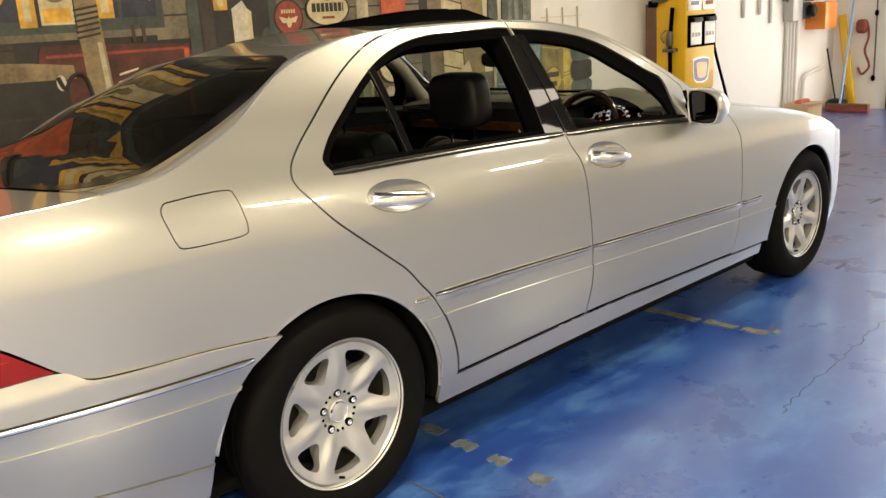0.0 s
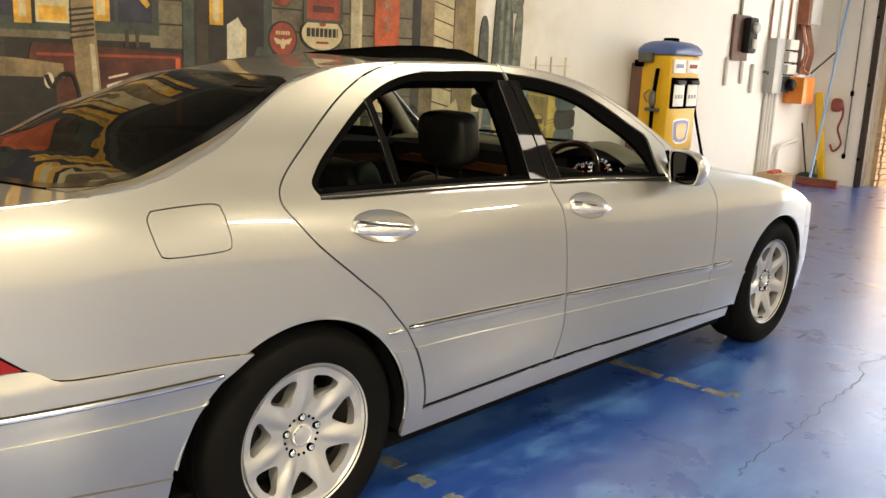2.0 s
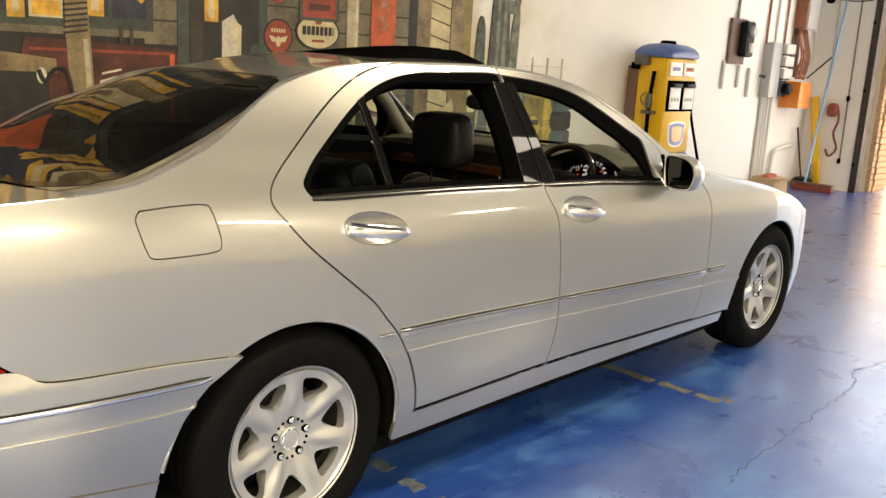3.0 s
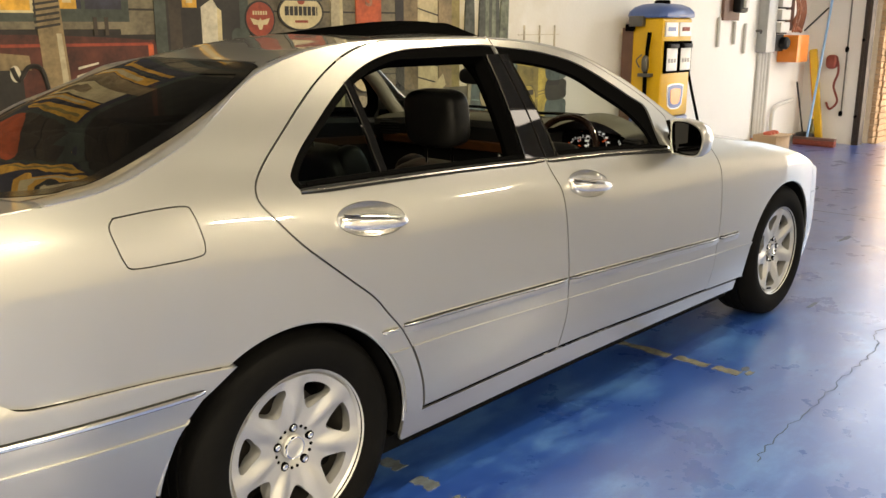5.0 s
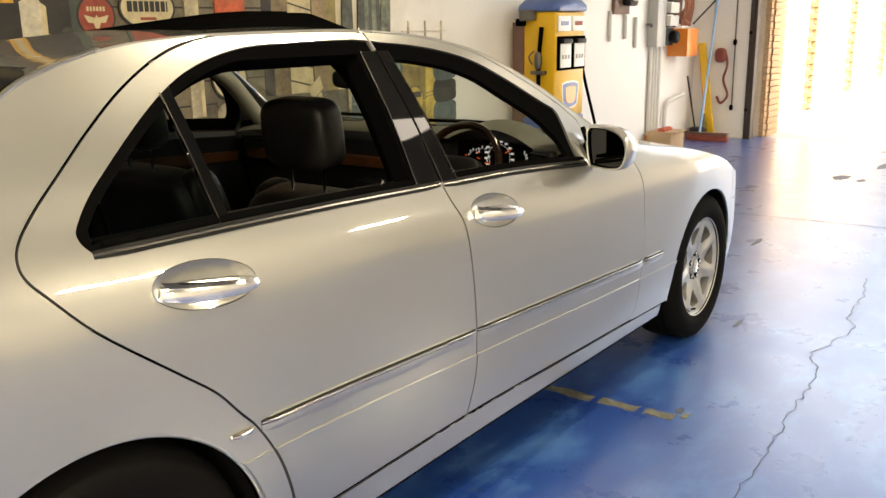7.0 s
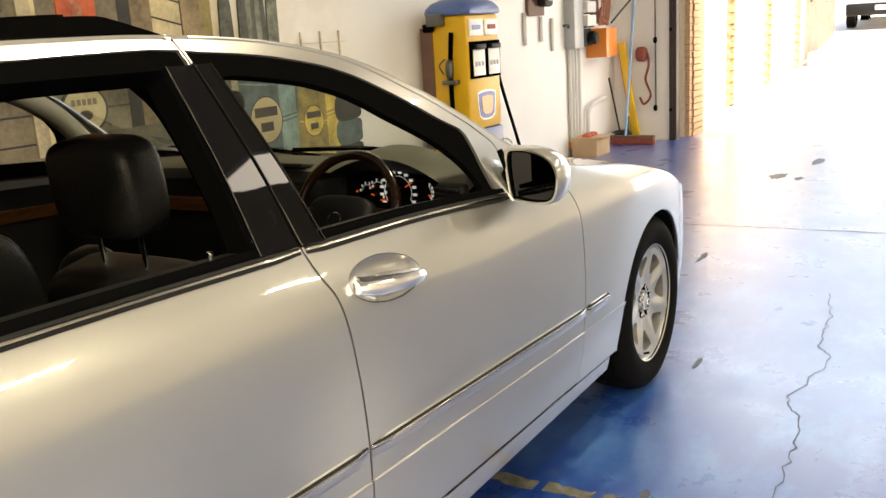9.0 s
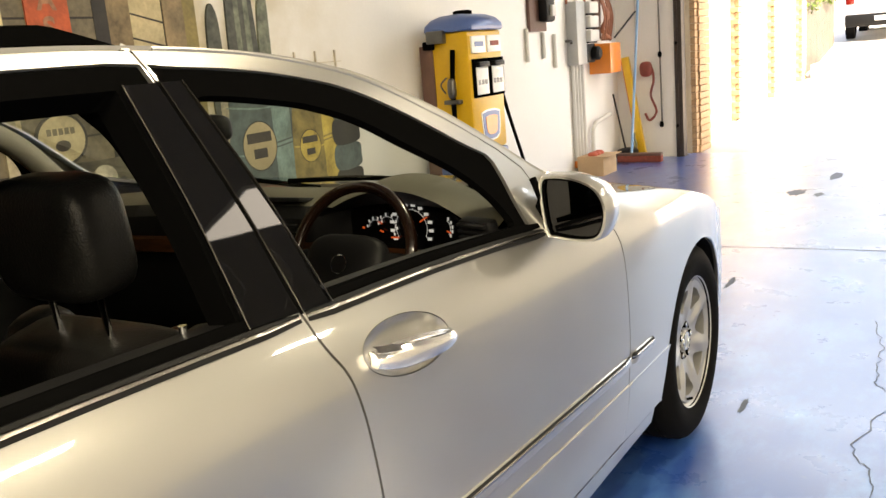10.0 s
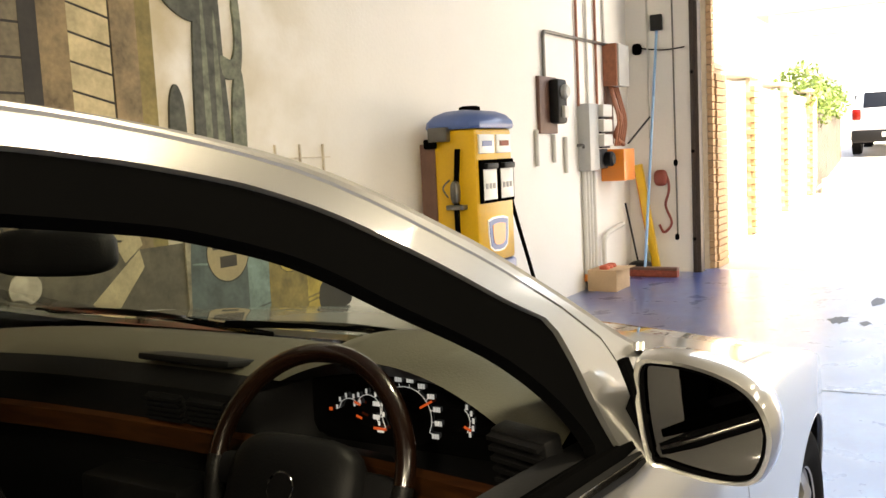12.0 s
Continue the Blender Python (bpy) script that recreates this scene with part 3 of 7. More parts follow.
def make_wheel():
    w = new("wheel")
    m = pose(0, 0, 0, 90)
    tyre = [(0.216, 0.088), (0.222, 0.104), (0.245, 0.113), (0.275, 0.116), (0.300, 0.110), (0.318, 0.096), (0.326, 0.080), (0.3285, 0.05), (0.3225, 0.048), (0.3225, 0.042), (0.3295, 0.040),
            (0.3295, 0.004), (0.323, 0.002), (0.323, -0.002), (0.3295, -0.004), (0.3295, -0.04), (0.323, -0.042), (0.323, -0.048), (0.3285, -0.05), (0.326, -0.08), (0.318, -0.096), (0.300, -0.110), (0.26, -0.114), (0.216, -0.10)]
    part("tyre", revolve(tyre, m, 72), RUBBER, w, "black road tyre")
    rim = part("rim", revolve([(0.2165, 0.100), (0.221, 0.103), (0.2215, 0.096), (0.214, 0.090), (0.206, 0.082), (0.205, 0.068)], m, 72), ALLOY, w)
    part("rim_barrel", revolve([(0.2048, 0.070), (0.203, 0.055), (0.195, 0.0), (0.197, -0.09), (0.216, -0.098)], m, 72), BARREL, w, "dark inside of the rim")

    def face(a, b):
        r = math.hypot(a, b)
        th = (math.degrees(math.atan2(b, a)) - 90) % (360 / 7)
        off = min(th, 360 / 7 - th) / (180 / 7)
        ridge = (0.5 + 0.5 * math.cos(math.pi * min(1.0, off / 0.62))) * blend(r, 0.05, 0.14) * 0.019
        dish = 0.070 + 0.020 * (r / 0.2) ** 2 - 0.012 * max(0, 1 - (r / 0.06) ** 2)
        return Vector((a, -(dish + ridge * (1.2 - r / 0.25)), b))
    holes = []
    for k in range(7):
        mid = 90 + (k + 0.5) * 360 / 7
        pol = [(0.110, 0), (0.117, 6.0), (0.143, 12.2), (0.167, 15.8), (0.181, 13.6), (0.1845, 0), (0.181, -13.6), (0.167, -15.8), (0.143, -12.2), (0.117, -6.0)]
        pts = [(r * math.cos(radians(mid + d)), r * math.sin(radians(mid + d)), 0) for r, d in pol]
        holes.append([(p.x, p.y) for p in spline(pts, 4, True)])
    part("spokes", sheet(arc(0, 0, 0.2065, 0, 360, 72)[:-1], holes, face, 0.0085, 0.04, 0.0, 0.010), ALLOY, rim, "silver seven-spoke alloy wheel face")
    part("brake_disc", revolve([(0.0, -0.01), (0.15, -0.01), (0.15, -0.03), (0.0, -0.03)], m, 48), material("brake_steel", (0.05, 0.042, 0.035), 0.5, 0.6), w)
    part("hub_barrel", revolve([(0.192, -0.05), (0.0, -0.05)], m, 48), DARK, w)
    part("hub_cap", revolve([(0.034, 0.058), (0.034, 0.072), (0.028, 0.076), (0.0, 0.0765)], m, 32), ALLOY, rim, "silver centre cap")
    part("cap_ring", revolve([(0.0265, 0.0755), (0.0275, 0.0785), (0.0305, 0.0785), (0.0315, 0.0745)], m, 32), CHROME, rim)
    va = radians(-99)
    part("tyre_valve", rod((0.198 * math.cos(va), -0.078, 0.198 * math.sin(va)), (0.188 * math.cos(va), -0.108, 0.188 * math.sin(va)), 0.0045, None, 8), RUBBER, rim)
    # black discs stand for the shade inside the hub's dimples and bolt holes
    for k in range(10):
        a = radians(72 * (k // 2) + 90 + 36 + (9 if k % 2 else -9))
        part("hub_dimple", revolve([(0.0046, 0.060), (0.0046, 0.0725), (0.0, 0.0725)], pose(0.058 * math.cos(a), 0, 0.058 * math.sin(a)) @ m, 10), SEAL, rim)
    for k in range(5):
        a = radians(90 + 72 * k)
        part("bolt_recess", revolve([(0.0122, 0.060), (0.0122, 0.0745), (0.0, 0.0745)], pose(0.056 * math.cos(a), 0, 0.056 * math.sin(a)) @ m, 16), SEAL, rim)
        part("wheel_bolt", revolve([(0.0085, 0.055), (0.0085, 0.0765), (0.006, 0.078), (0.0, 0.076)], pose(0.056 * math.cos(a), 0, 0.056 * math.sin(a)) @ m, 12), CHROME, rim)
    return w


wheel = make_wheel()
wheel.parent = car
TRACK = 0.785
for x, s in ((2.965, -1), (0, 1), (2.965, 1)):
    copy_thing(wheel, pose(x, s * TRACK, 0.33, 0, 7 if s < 0 else 23, 180 if s > 0 else 0))
wheel.matrix_basis = pose(0, -TRACK, 0.33)

for x, arch in ((0, R_ARCH), (2.965, F_ARCH)):
    for s in (-1, 1):
        bm = bmesh.new()
        loops = [[bm.verts.new((px, s * min(y, half(px, pz) - 0.014), pz)) for px, pz in arch] for y in (0.895, 0.58)]
        for i in range(len(arch) - 1):
            bm.faces.new((loops[0][i], loops[0][i + 1], loops[1][i + 1], loops[1][i]))
        bm.faces.new(loops[1])
        part("wheel_arch_liner", bm, DARK, car)
part("underbody", box((-1.0, -0.80, 0.20), (3.42, 0.80, 0.24), None, 0.01), DARK, car)

# ---- car: ends ----
def end_wrap(sx, x0, x1, z0, z1, name, mat, u0=0.0, u1=1.0, out=0.0, parent=None, label="", top=False, e=0.62, shape_z=None):
    """A panel that wraps round one end of the car, between two heights; top: its upper edge follows the bonnet line."""
    def surf(u, z):
        th = math.pi * min(max(u, 0.0), 1.0)
        c, s_ = math.cos(th), math.sin(th)
        x = x0 + sx * (abs(x1 - x0) + out) * (abs(s_) ** e) * (1 - 0.22 * max(0.0, z - 0.5) - 0.2 * max(0.0, 0.36 - z))
        if top:
            z = z0 + (z - z0) / (z1 - z0) * (RAIL(min(x, 3.8)) - 0.004 - z0)
        y = (half(x0, z) + out + (shape_z(z) if shape_z else 0.0)) * math.copysign(abs(c) ** e, -c)
        return Vector((x, y, z))
    n = max(8, int(60 * (u1 - u0)))
    out_l = [(u0 + (u1 - u0) * i / n, z0) for i in range(n + 1)] + [(u1 - (u1 - u0) * i / n, z1) for i in range(n + 1)]
    return part(name, sheet(out_l, [], surf, 0.03, 0.02, 0.0, 0.02), mat, parent or car, label)


def nose(*a, **kw):
    return end_wrap(1, *a, e=0.98, **kw)


EDGE = material("dark_bright_trim", (0.035, 0.032, 0.029), 0.25, 0.8, 0, 0.1, 9, 150, 0.0)
CHIP = material("chrome_dark_line", (0.010, 0.010, 0.010), 0.6, 0, 0, 0.1, 9, 150, 0.0, 0.1)
LAMP_GLASS = material("headlamp_lens", (0.62, 0.64, 0.66), 0.06, 0.3, 1.0, 0.2, 40, 90, 0.0)
fb = nose(3.345, 3.85, 0.20, 0.575, "front_bumper", PAINT)
nose(3.345, 3.85, 0.30, 0.385, "air_intake", PLASTIC, 0.36, 0.64, 0.004, fb)
nose(3.345, 3.85, 0.578, 0.76, "nose_panel", PAINT, 0.0, 1.0, 0.0, None, "", True)
for a, b in ((0.10, 0.35), (0.65, 0.90)):
    nose(3.345, 3.85, 0.585, 0.735, "headlamp", LAMP_GLASS, a, b, 0.004, None, "clear headlamp lens", True)
grille = nose(3.345, 3.85, 0.585, 0.75, "grille", PLASTIC, 0.42, 0.58, 0.005, None, "", True)
for i in range(4):
    nose(3.345, 3.85, 0.583 + 0.010 * i, 0.587 + 0.010 * i, "grille_slat", CHROME, 0.422, 0.578, 0.010, grille)
part("hood_ornament", tube([(3.545, 0.036 * math.cos(a), 0.828 + 0.036 * math.sin(a)) for a in [k * math.pi / 8 for k in range(16)]], 0.0028, 8, True, 2), CHROME, car, "round chrome bonnet ornament")
part("ornament_stem", rod((3.545, 0, 0.752), (3.545, 0, 0.794), 0.004), CHROME, car)

SWELL = ease([0.20, 0.34, 0.45, 0.55, 0.61, 0.66, 0.71], [-0.036, -0.020, -0.008, 0.006, 0.013, 0.012, 0.0])


def bumper(s, out=0.0):
    """The flank with the swell and tuck of the rear bumper."""
    return lambda x, z: Vector((x, s * (half(x, z) + out + SWELL(z)), z))


rb = end_wrap(-1, -1.005, -1.19, 0.20, 0.70, "rear_bumper", PAINT, 0, 1, 0.004, shape_z=SWELL)
zs = STRIP(-1.005)
end_wrap(-1, -1.005, -1.19, zs - 0.012, zs + 0.012, "strip_bed", CHIP, 0, 1, 0.010, rb, shape_z=lambda z: 0.014)
end_wrap(-1, -1.005, -1.19, zs - 0.006, zs + 0.006, "chrome_strip", CHROME, 0, 1, 0.015, rb, shape_z=lambda z: 0.014)
end_wrap(-1, -0.93, -1.165, 0.70, 1.02, "boot_rear_panel", PAINT, 0.0, 1.0, -0.006)
end_wrap(-1, -0.93, -1.19, 0.735, 0.80, "plate_recess", PLASTIC, 0.44, 0.56, 0.002)
TOPB = curve2([(-0.935, 0.711), (-0.866, 0.711), (-0.752, 0.710), (-0.69, 0.678), (-0.60, 0.669), (-0.40, 0.659), (-0.205, 0.641)])
LIP = ease([-1.2, -0.9, -0.41], [0.41, 0.400, 0.345])


def ribbon(f, x0, x1, h, out, mat, name, parent, s, n=40, lift=0.0, base=0.0):
    """A rounded moulding along the flank."""
    bm = bmesh.new()
    prof = [(-0.5, -0.004), (-0.47, 0.6 * out), (-0.25, out), (0.25, out), (0.47, 0.6 * out), (0.5, -0.004)]
    rows = []
    for i in range(n + 1):
        x = x0 + (x1 - x0) * i / n
        end = min(1.0, 0.25 + min(i, n - i) * 0.4)
        rows.append([bm.verts.new(flank(s, base + (o if o < 0 else o * end))(x, f(x) + lift + h * k * (0.6 + 0.4 * end))) for k, o in prof])
    for a, b in zip(rows, rows[1:]):
        for i in range(len(prof) - 1):
            bm.faces.new((a[i], a[i + 1], b[i + 1], b[i]))
    bm.faces.new(rows[0])
    bm.faces.new(rows[-1][::-1])
    return part(name, bm, mat, parent)


for s in (-1, 1):
    side_b = [(-1.015, 0.711)] + TOPB + R_ARCH[:7][::-1] + [(-0.419, 0.30), (-0.425, 0.246), (-0.70, 0.232), (-1.015, 0.226)]
    part("bumper_side", sheet(side_b, [], bumper(s, 0.004), 0.022), PAINT, rb)
    mid = along(CREASE, -1.01, -0.342, 18) + arc(-0.028, 0.303, 0.391, 142, 176, 8) + along(LIP, -0.417, -1.01, 14)
    part("bumper_middle", sheet(mid, [], bumper(s, 0.009), 0.022), PAINT, rb)
    lip = along(LIP, -1.01, -0.417, 14) + [(-0.420, 0.30), (-0.425, 0.246), (-0.70, 0.232), (-1.01, 0.226)]
    part("bumper_lip", sheet(lip, [], bumper(s, 0.013), 0.022), PAINT, rb)
    ribbon(STRIP, -1.01, -0.295, 0.018, 0.010, CHIP, "strip_bed", rb, s, 40, 0.0, 0.014)
    ribbon(STRIP, -1.01, -0.297, 0.012, 0.015, CHROME, "chrome_strip", rb, s, 40, 0.0, 0.014)
    lampo = [(-0.760, 0.711)] + curve2([(-0.86, 0.790), (-0.95, 0.824), (-1.12, 0.838)]) + [(-1.12, 0.715), (-0.95, 0.709), (-0.866, 0.708)]
    tl = part("tail_lamp", sheet(lampo, [], flank(s, 0.004)), RED, car, "dark red tail lamp with clear stripes")
    for z0 in (0.775, 0.752):
        part("reflector_stripe", sheet([(-1.05, z0), (-0.865 + (0.775 - z0), z0 + 0.006), (-0.865 + (0.775 - z0), z0 + 0.012), (-1.05, z0 + 0.012)], [], flank(s, 0.006)), LENS, tl)

    rd, fd = DOORS[s]
    # mouldings, belt strips, window frames
    for x0, x1, own in ((0.345, 1.123, rd), (1.134, 2.232, fd)):
        ribbon(STRIP, x0, x1, 0.036, 0.007, PAINT, "moulding", own, s, 40, -0.006)
        ribbon(STRIP, x0, x1, 0.0165, 0.0088, CHIP, "strip_bed", own, s, 40, 0.002)
        ribbon(STRIP, x0, x1, 0.0085, 0.012, TRIM, "chrome_strip", own, s, 40, 0.002)
    ribbon(STRIP, 2.248, 2.425, 0.036, 0.007, PAINT, "moulding", car, s, 14, -0.006)
    ribbon(STRIP, 2.246, 2.425, 0.0165, 0.0088, CHIP, "strip_bed", car, s, 30, 0.002)
    ribbon(STRIP, 2.246, 2.42, 0.0085, 0.012, TRIM, "chrome_strip", car, s, 30, 0.002)
    ribbon(STRIP, 0.262, 0.325, 0.011, 0.013, TRIM, "chrome_strip", car, s, 8, 0.0)
    part("lower_cladding", sheet(along(CREASE, 0.286, 0.372, 4) + [(0.404, 0.45), (0.425, 0.38), (0.432, 0.322), (0.364, 0.322)] + arc(-0.028, 0.303, 0.391, 4, 36, 8), [], flank(s, 0.005)), PAINT, car)
    part("lower_cladding", sheet(along(CREASE, 2.242, 2.59, 10) + [p for p in F_ARCH if p[1] < 0.45 and p[0] < 2.8][::-1] + [(2.545, 0.290), (2.20, 0.299)] + below(CUT_F, CREASE)[::-1], [], flank(s, 0.0025)), PAINT, car)
    ribbon(SILL, 0.44, 2.48, 0.008, 0.003, SEAL, "sill_seal", car, s, 60, -0.0035, -0.006)
    belt_r, belt_f = ease([0.05, 0.33, 0.64, 1.06], [1.020, 1.015, 1.008, 0.993]), ease([1.06, 1.38, 1.60, 1.87], [0.992, 0.979, 0.965, 0.943])
    ribbon(belt_r, 0.044, 1.049, 0.018, 0.004, CHIP, "belt_seal", rd, s, 30, -0.005)
    ribbon(belt_r, 0.044, 1.049, 0.0070, 0.0065, TRIM, "belt_strip", rd, s, 30, -0.004)
    ribbon(belt_f, 1.064, 1.868, 0.020, 0.004, CHIP, "belt_seal", fd, s, 30, -0.005)
    ribbon(belt_f, 1.064, 1.868, 0.0070, 0.0065, TRIM, "belt_strip", fd, s, 30, -0.004)
    ribbon(belt_r, 0.07, 1.049, 0.014, 0.003, SEAL, "belt_rubber", rd, s, 30, 0.011)
    ribbon(belt_f, 1.064, 1.86, 0.014, 0.003, SEAL, "belt_rubber", fd, s, 30, 0.011)
    ring_r = DLO_R + [(1.047, 0.998), (1.004, 1.352)]
    ring_f = (DLO_F if s < 0 else DLO_FAR) + [(1.021, 1.351), (1.064, 0.995)]
    inner_r = [(x, z) for x, z in shrunk(ring_r, 0.021)]
    inner_r = [(min(x, 0.945), min(z if z > belt_r(x) + 0.034 else belt_r(x) + 0.011, 1.322)) for x, z in inner_r]
    inner_f = along(belt_f, 1.128, 1.768, 12, 0.019) + curve2([(1.775, 0.978), (1.764, 1.003), (1.728, 1.047), (1.650, 1.110), (1.52, 1.182), (1.46, 1.217), (1.404, 1.243), (1.32, 1.269), (1.26, 1.281), (1.16, 1.296), (1.10, 1.302), (1.078, 1.300)])
    if s > 0:
        inner_f = [(max(x, 1.128 - 0.175 * (z - 0.99)), min(max(z, belt_f(x) + 0.012), 1.318)) for x, z in shrunk(ring_f, 0.030)]
    part("window_frame", sheet(ring_r, [inner_r], flank(s, -0.007), 0.03, 0.05, 0.0), SEAL, rd, "matt black window surround")
    part("window_frame", sheet(ring_f, [inner_f], flank(s, -0.007), 0.03, 0.016 if s < 0 else 0.055, 0.0), SEAL, fd, "matt black window surround")
    part("pillar_trim", sheet([(0.948, 1.330), (0.948, 1.001), (1.0525, 0.994), (1.0122, 1.330)], [], flank(s, 0.004)), GLOSS, rd, "high-gloss black pillar cover")
    part("pillar_trim", sheet([(1.0171, 1.330), (1.0575, 0.994), (1.123, 0.990), (1.0584, 1.330)], [], flank(s, 0.004)), GLOSS, fd, "high-gloss black pillar cover")
    part("pillar_gap", sheet([(1.0108, 1.330), (1.0515, 0.993), (1.0590, 0.993), (1.0183, 1.330)], [], flank(s, 0.0025), 0.03, 0.0, 0.0), SEAL, fd)
    part("pillar_edge", tube([flank(s, 0.006)(0.949, z) for z in (1.003, 1.09, 1.18, 1.27, 1.328)], 0.0015, 8), EDGE, rd)
    part("pillar_edge", tube([flank(s, 0.005)(1.0565 - 0.0395 * k / 4, 0.998 + 0.330 * k / 4) for k in range(5)], 0.0016, 6), EDGE, fd)
    part("pillar_edge", tube([flank(s, 0.006)(1.1225 - 0.0645 * k / 4, 0.993 + 0.335 * k / 4) for k in range(5)], 0.0016, 6), EDGE, fd)
    part("window_divider", sheet([(0.302, 1.272), (0.326, 1.012), (0.360, 1.011), (0.336, 1.286)], [], flank(s, -0.002), 0.02, 0.008), BORDER, rd, "slim black window divider")
    part("divider_trim", tube([flank(s, 0.001)(0.3045 + 0.024 * k / 4, 1.270 - 0.257 * k / 4) for k in range(5)], 0.0016, 6), EDGE, rd)
    part("quarter_window", sheet([(0.306, 1.255)] + curve2([(0.27, 1.228), (0.12, 1.115), (0.060, 1.052), (0.058, 1.032)]) + [(0.07, 1.018), (0.33, 1.012)], [], flank(s, -0.012), 0.03, 0.0), PANE_DARK, rd, "fixed tinted corner glass")

    # inner shells and door trims
    low_in = along(SILL, 0.44, 1.098, 10) + [(1.10, 0.985), (0.06, 1.012), (-0.03, 0.99), (0.20, 0.74), (0.37, 0.55)]
    part("door_trim", sheet(low_in, [], flank(s, -0.10), 0.05, 0.0), PLASTIC, rd, "black inner door trim")
    part("door_trim", sheet(along(SILL, 1.104, 2.19, 10) + [(2.20, 0.90), (1.87, 0.935), (1.10, 0.98)], [], flank(s, -0.10), 0.05, 0.0), PLASTIC, fd, "black inner door trim")
    for own, f, x0, x1 in ((rd, belt_r, 0.07, 1.05), (fd, belt_f, 1.06, 1.87)):
        bm = bmesh.new()
        rows = [[bm.verts.new(flank(s, o)(x, f(x) + dz)) for o, dz in ((-0.022, 0.006), (-0.03, 0.010), (-0.075, 0.006), (-0.10, -0.02))] for x in [x0 + (x1 - x0) * i / 20 for i in range(21)]]
        for a, b in zip(rows, rows[1:]):
            for i in range(3):
                bm.faces.new((a[i], a[i + 1], b[i + 1], b[i]))
        part("sill_trim", bm, PLASTIC, own)
        part("wood_trim", sheet([(x0 + 0.05, f(x0) - 0.14), (x1 - 0.05, f(x1) - 0.12), (x1 - 0.05, f(x1) - 0.075), (x0 + 0.05, f(x0) - 0.09)], [], flank(s, -0.108), 0.05, 0.004), None, own, "polished walnut strip")
    # pillar linings
    part("front_pillar_lining", tube([(1.30, s * 0.60, 1.325), (1.50, s * 0.645, 1.272), (1.70, s * 0.70, 1.18), (1.88, s * 0.755, 1.03), (1.98, s * 0.78, 0.95)], 0.034, 10), LINER, car, "pale grey pillar lining")
    part("centre_pillar_lining", tube([(0.99, s * 0.60, 1.325), (1.02, s * 0.65, 1.25), (1.05, s * 0.73, 1.05), (1.08, s * 0.78, 0.8), (1.08, s * 0.8, 0.45)], 0.048, 10), SEAL, car)
    part("rear_pillar_lining", sheet(([(-0.02, 1.05), (-0.34, 1.05), (-0.14, 1.15)] if s < 0 else [(0.12, 1.13), (-0.04, 1.16)]) + [(0.10, 1.28), (0.34, 1.335), (0.36, 1.29), (0.16, 1.17)], [], flank(s, -0.045), 0.05, 0.0), SEAL, car)
    part("rail_lining", tube([(x, s * y, z - (FAR(x) if s > 0 else 0.0)) for x, y, z in ((0.30, 0.56, 1.310), (0.6, 0.57, 1.335), (0.95, 0.57, 1.340), (1.30, 0.585, 1.325))], 0.028, 10), SEAL, car)

WOOD = bpy.data.materials.new("walnut")
WOOD.use_nodes = True
wt = WOOD.node_tree
wco, wmap, wnoise, wramp = (wt.nodes.new(k) for k in ("ShaderNodeTexCoord", "ShaderNodeMapping", "ShaderNodeTexNoise", "ShaderNodeValToRGB"))
wmap.inputs["Scale"].default_value = (8, 3, 22)
wnoise.inputs["Scale"].default_value, wnoise.inputs["Detail"].default_value, wnoise.inputs["Distortion"].default_value = 2.2, 8, 1.5
wramp.color_ramp.elements[0].position, wramp.color_ramp.elements[1].position = 0.3, 0.7
wramp.color_ramp.elements[0].color, wramp.color_ramp.elements[1].color = (0.030, 0.010, 0.004, 1), (0.085, 0.031, 0.009, 1)
wt.links.new(wco.outputs["Object"], wmap.inputs["Vector"])
wt.links.new(wmap.outputs[0], wnoise.inputs["Vector"])
wt.links.new(wnoise.outputs["Fac"], wramp.inputs[0])
wb = wt.nodes["Principled BSDF"]
wt.links.new(wramp.outputs[0], wb.inputs["Base Color"])
wb.inputs["Roughness"].default_value, wb.inputs["Coat Weight"].default_value = 0.3, 0.5
for ob in car.children_recursive:
    if ob.name.startswith("wood_trim"):
        ob.data.materials.append(WOOD)


